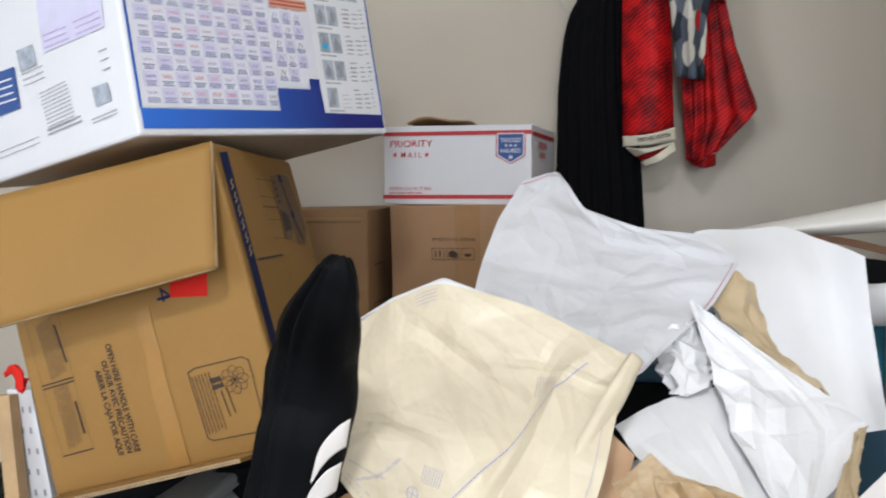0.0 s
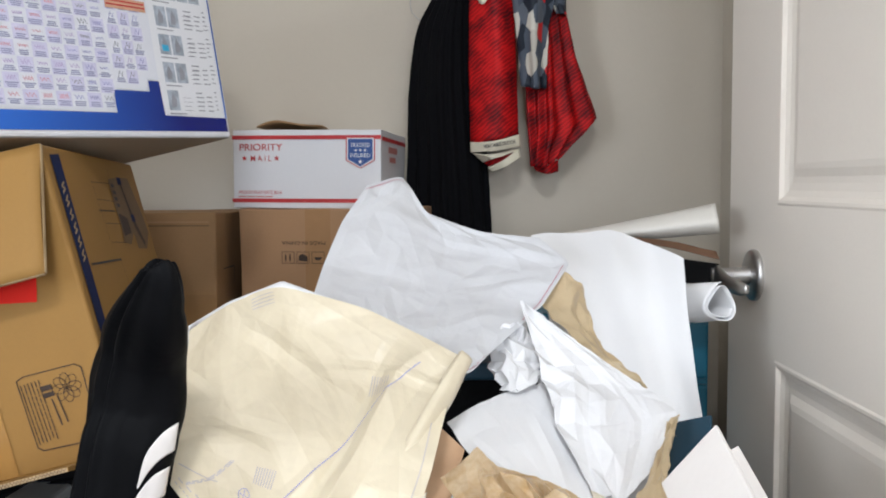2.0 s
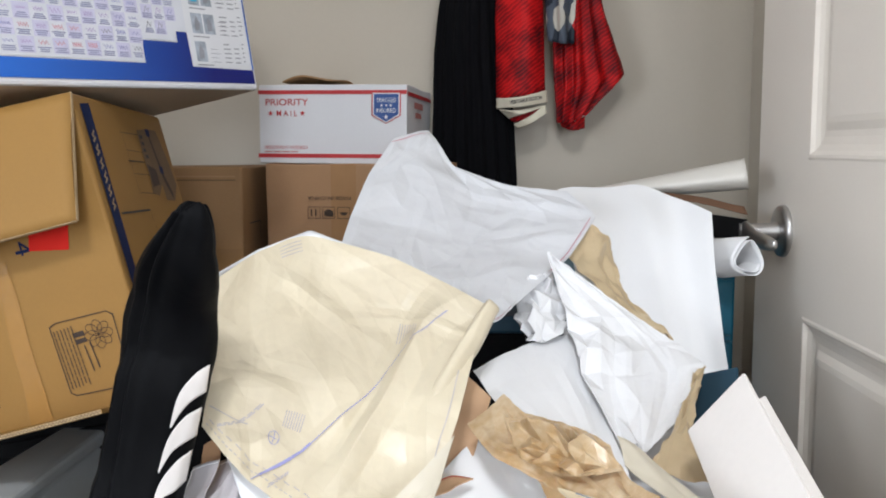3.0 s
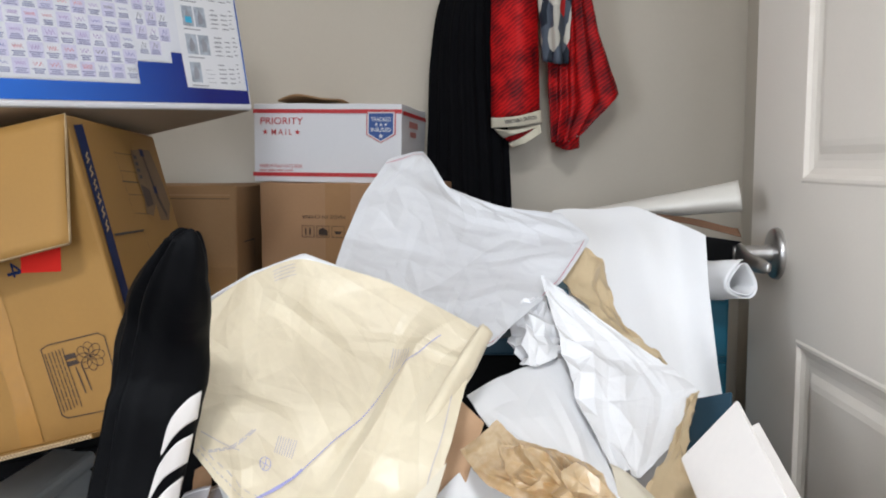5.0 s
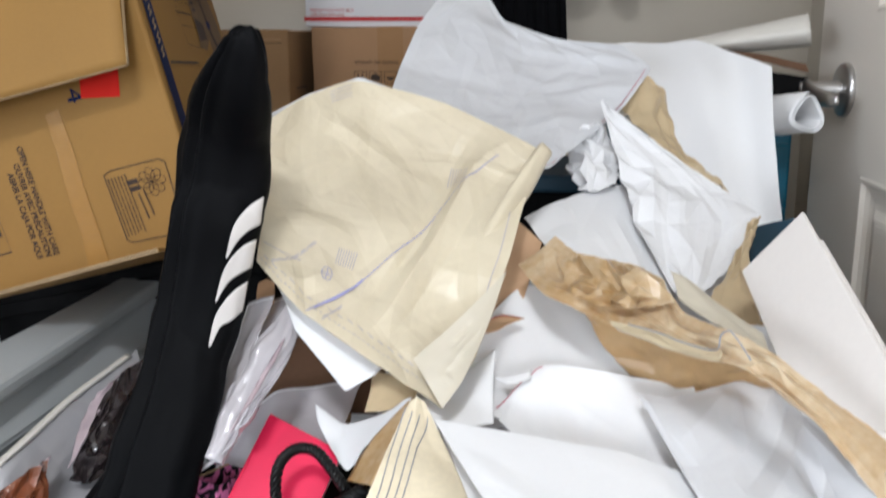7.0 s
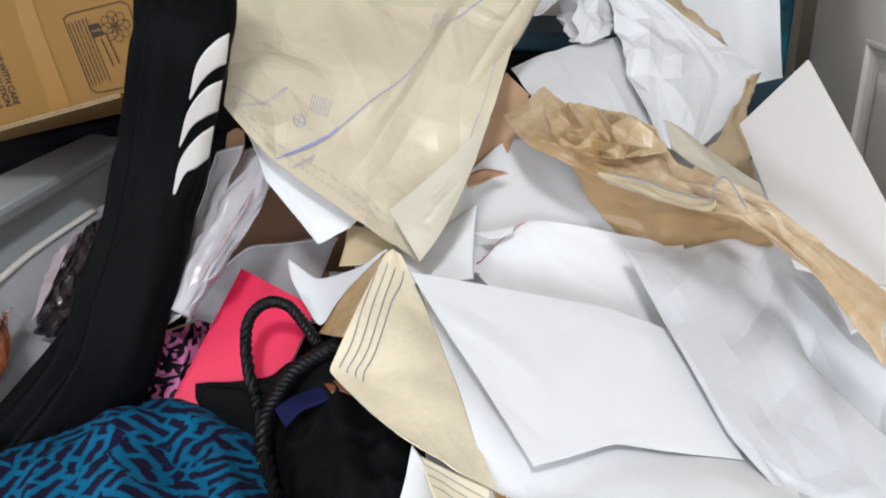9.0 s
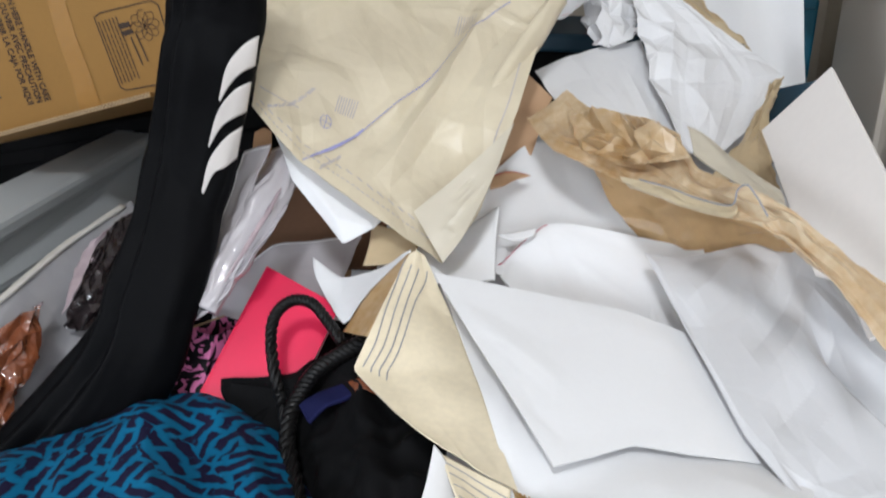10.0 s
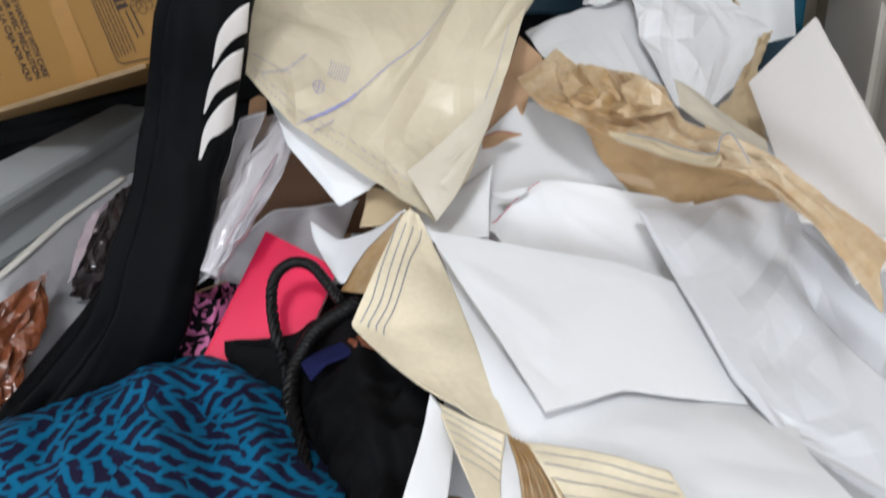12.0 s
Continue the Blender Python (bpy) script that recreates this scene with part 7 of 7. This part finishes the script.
child("roll", tube_bm([(0.154, 0.985, 0.768), (0.136, 0.955, 0.736), (0.116, 0.920, 0.701), (0.101, 0.885, 0.667)], [0.011, 0.0155, 0.0145, 0.009], 40, 60, flat=((0, 1, 0.3), 0.7), wobble=0.004, crush=0.003, cell=30), FILM, rolled, "", True)
child("print", tube_bm([(0.150, 0.955, 0.752), (0.139, 0.930, 0.730), (0.130, 0.905, 0.713), (0.118, 0.885, 0.693)], [0.0005, 0.002, 0.0017, 0.0005], 12, 40, flat=((0, 1, 0.3), 0.3), wobble=0.002), PINKISH, rolled, "faded red print", True)
child("mouth", tube_bm([(0.155, 0.980, 0.769), (0.154, 0.976, 0.765), (0.151, 0.972, 0.761)], [0.004, 0.007, 0.003], 14, 20, flat=((0, 1, 0.3), 0.5), wobble=0.002), FILM, rolled, "open curled end", True)
plate("cardboard_sheet", "dark brown cardboard behind the papers", "cardboard", [(0.076, 1.060, 0.638), (0.225, 1.040, 0.651), (0.225, 1.130, 0.709), (0.084, 1.150, 0.699)], -0.004, KRAFT_R)

# grey tote and white bag of scraps
tote = empty("storage_tote", (-0.150, 1.100, 0.000), "grey plastic storage tote with a lid", "storage box")
la, lb, lc, ld = [Vector(p) for p in ((-0.123, 0.804, 0.700), (-0.107, 1.411, 0.700), (-0.156, 1.543, 0.700), (-0.199, 0.912, 0.700))]
child("lid", hexa_bm([la, lb, lc, ld], (0, 0, -0.02), 0.006), GREY, tote)
le, lf = [Vector(p) for p in ((-0.141, 0.824, 0.685), (-0.124, 1.452, 0.685))]
lg, lh = [Vector(p) for p in ((-0.128, 0.791, 0.640), (-0.088, 1.339, 0.640))]
child("rim", hexa_bm([lg, lh, lf, le], (-0.02, 0.06, -0.03), 0.006), GREY, tote)
td = (lc - lb) * 1.2
child("body", hexa_bm([Vector((lg.x, lg.y + 0.02, 0)), Vector((lh.x, lh.y + 0.02, 0)), Vector((lh.x, lh.y + 0.02, 0.64)), Vector((lg.x, lg.y + 0.02, 0.64))], (td.x, td.y + 0.25, 0), 0.01), GREY, tote)
wb = sheet("scrap_bag", "white plastic bag of wrapped scraps with a cream rim", "bag", [
    [(-0.111, 0.870, 0.637), (-0.090, 0.900, 0.653), (-0.076, 1.000, 0.670), (-0.056, 1.120, 0.680)],
    [(-0.107, 0.860, 0.607), (-0.074, 0.880, 0.625), (-0.054, 0.970, 0.635), (-0.024, 1.060, 0.647)],
    [(-0.103, 0.840, 0.569), (-0.071, 0.860, 0.587), (-0.047, 0.930, 0.595), (-0.005, 1.000, 0.617)],
    [(-0.101, 0.820, 0.527), (-0.070, 0.840, 0.537), (-0.047, 0.900, 0.541), (0.003, 0.950, 0.569)]], SCRAP, key="SB", straight=0.8, amp=0.003, freq=10, nu=60, nv=50, seed=40, creases=5, crease=0.004)
p, n = SURF["SB"]
child("rim", tube_bm([p[0, k] + n[0, k] * 0.001 for k in range(0, 60, 8)], [0.0045] * 8, 10, 50, flat=((0, 0.3, 1), 0.5), wobble=0.0006), ROLLP, wb, "cream board rim")
child("tint", sheet_bm("SBp", [
    [(-0.053, 1.012, 0.673), (-0.046, 1.025, 0.677), (-0.038, 1.070, 0.685)],
    [(-0.057, 0.985, 0.655), (-0.049, 1.000, 0.663), (-0.041, 1.040, 0.679)],
    [(-0.052, 0.940, 0.628), (-0.046, 0.955, 0.641), (-0.048, 0.975, 0.650)]], amp=0.002, freq=20, nu=24, nv=30, seed=44, fray=0.002), PINKISH, wb, "pink tinted print")
child("tint", sheet_bm("SBq", [
    [(-0.082, 0.868, 0.628), (-0.064, 0.885, 0.642), (-0.051, 0.910, 0.656)],
    [(-0.082, 0.856, 0.621), (-0.066, 0.880, 0.641), (-0.049, 0.900, 0.654)]], amp=0.002, freq=20, nu=24, nv=10, seed=45, fray=0.002), PINKISH, wb, "pink tinted print")
sheet("wrapped_scrap", "crumpled black foil wrapper", "wrapper", [
    [(-0.043, 1.010, 0.673), (-0.039, 1.040, 0.683), (-0.028, 1.070, 0.688)],
    [(-0.044, 0.955, 0.643), (-0.033, 0.975, 0.645), (-0.021, 1.020, 0.642)],
    [(-0.045, 0.930, 0.623), (-0.032, 0.940, 0.615), (-0.020, 0.970, 0.618)]], FOIL, key="FO", facet=(8, 9, 0.007), amp=0.005, freq=24, nu=60, nv=60, seed=41, sharp=0.85)
sheet("wrapped_scrap", "orange brown wrapped scrap", "wrapper", [
    [(-0.083, 0.855, 0.635), (-0.059, 0.880, 0.653), (-0.046, 0.900, 0.656)],
    [(-0.077, 0.840, 0.603), (-0.059, 0.860, 0.615), (-0.049, 0.885, 0.619)],
    [(-0.071, 0.825, 0.566), (-0.065, 0.845, 0.571), (-0.058, 0.865, 0.590)]], RUST, key="RU", facet=(7, 9, 0.007), amp=0.005, freq=24, nu=50, nv=60, seed=42, sharp=0.85)
sheet("wrapped_scrap", "small orange wrapper beside the black bag", "wrapper", [
    [(-0.019, 0.900, 0.617), (-0.009, 0.915, 0.624), (-0.001, 0.940, 0.625)],
    [(-0.023, 0.890, 0.600), (-0.011, 0.900, 0.606), (-0.004, 0.920, 0.602)]], RUST, key="RU2", facet=(5, 4, 0.004), amp=0.003, freq=24, nu=30, nv=20, seed=43, sharp=0.85)

# white dotted box and wooden strip left of the tipped carton
dq = [(-0.33, 1.27, 0.0), (-0.22, 1.27, 0.0), (-0.371, 1.300, 0.812), (-0.405, 1.300, 0.811)]
DBX = Face(dq)
dots = empty("gift_box", DBX.at(0.5, 0, 0), "white box with small grey dots and a red bow", "box")
child("body", hexa_bm(dq, (-0.03, 0.2, 0), 0.001), BOARD, dots)
child("dots", DBX.rects([(0.15 + 0.28 * a + 0.1 * (b % 2), 0.60 + 0.033 * b, 0.22 + 0.28 * a + 0.1 * (b % 2), 0.61 + 0.033 * b) for a in range(3) for b in range(12)], 0.002), INK_G, dots)
child("red_bow", tube_bm([(-0.387, 1.270, 0.838), (-0.364, 1.260, 0.846), (-0.358, 1.260, 0.821), (-0.358, 1.270, 0.833)], [0.002, 0.006, 0.005, 0.002], 14, 34, flat=((0, 1, 0), 0.4), wobble=0.004), STICKER, dots, "red ribbon bow")
plate("wooden_strip", "pale wooden strip standing beside the dotted box", "wood", [(-0.376, 1.250, 0.600), (-0.355, 1.250, 0.601), (-0.389, 1.280, 0.809), (-0.409, 1.280, 0.808)], -0.02, WOOD)
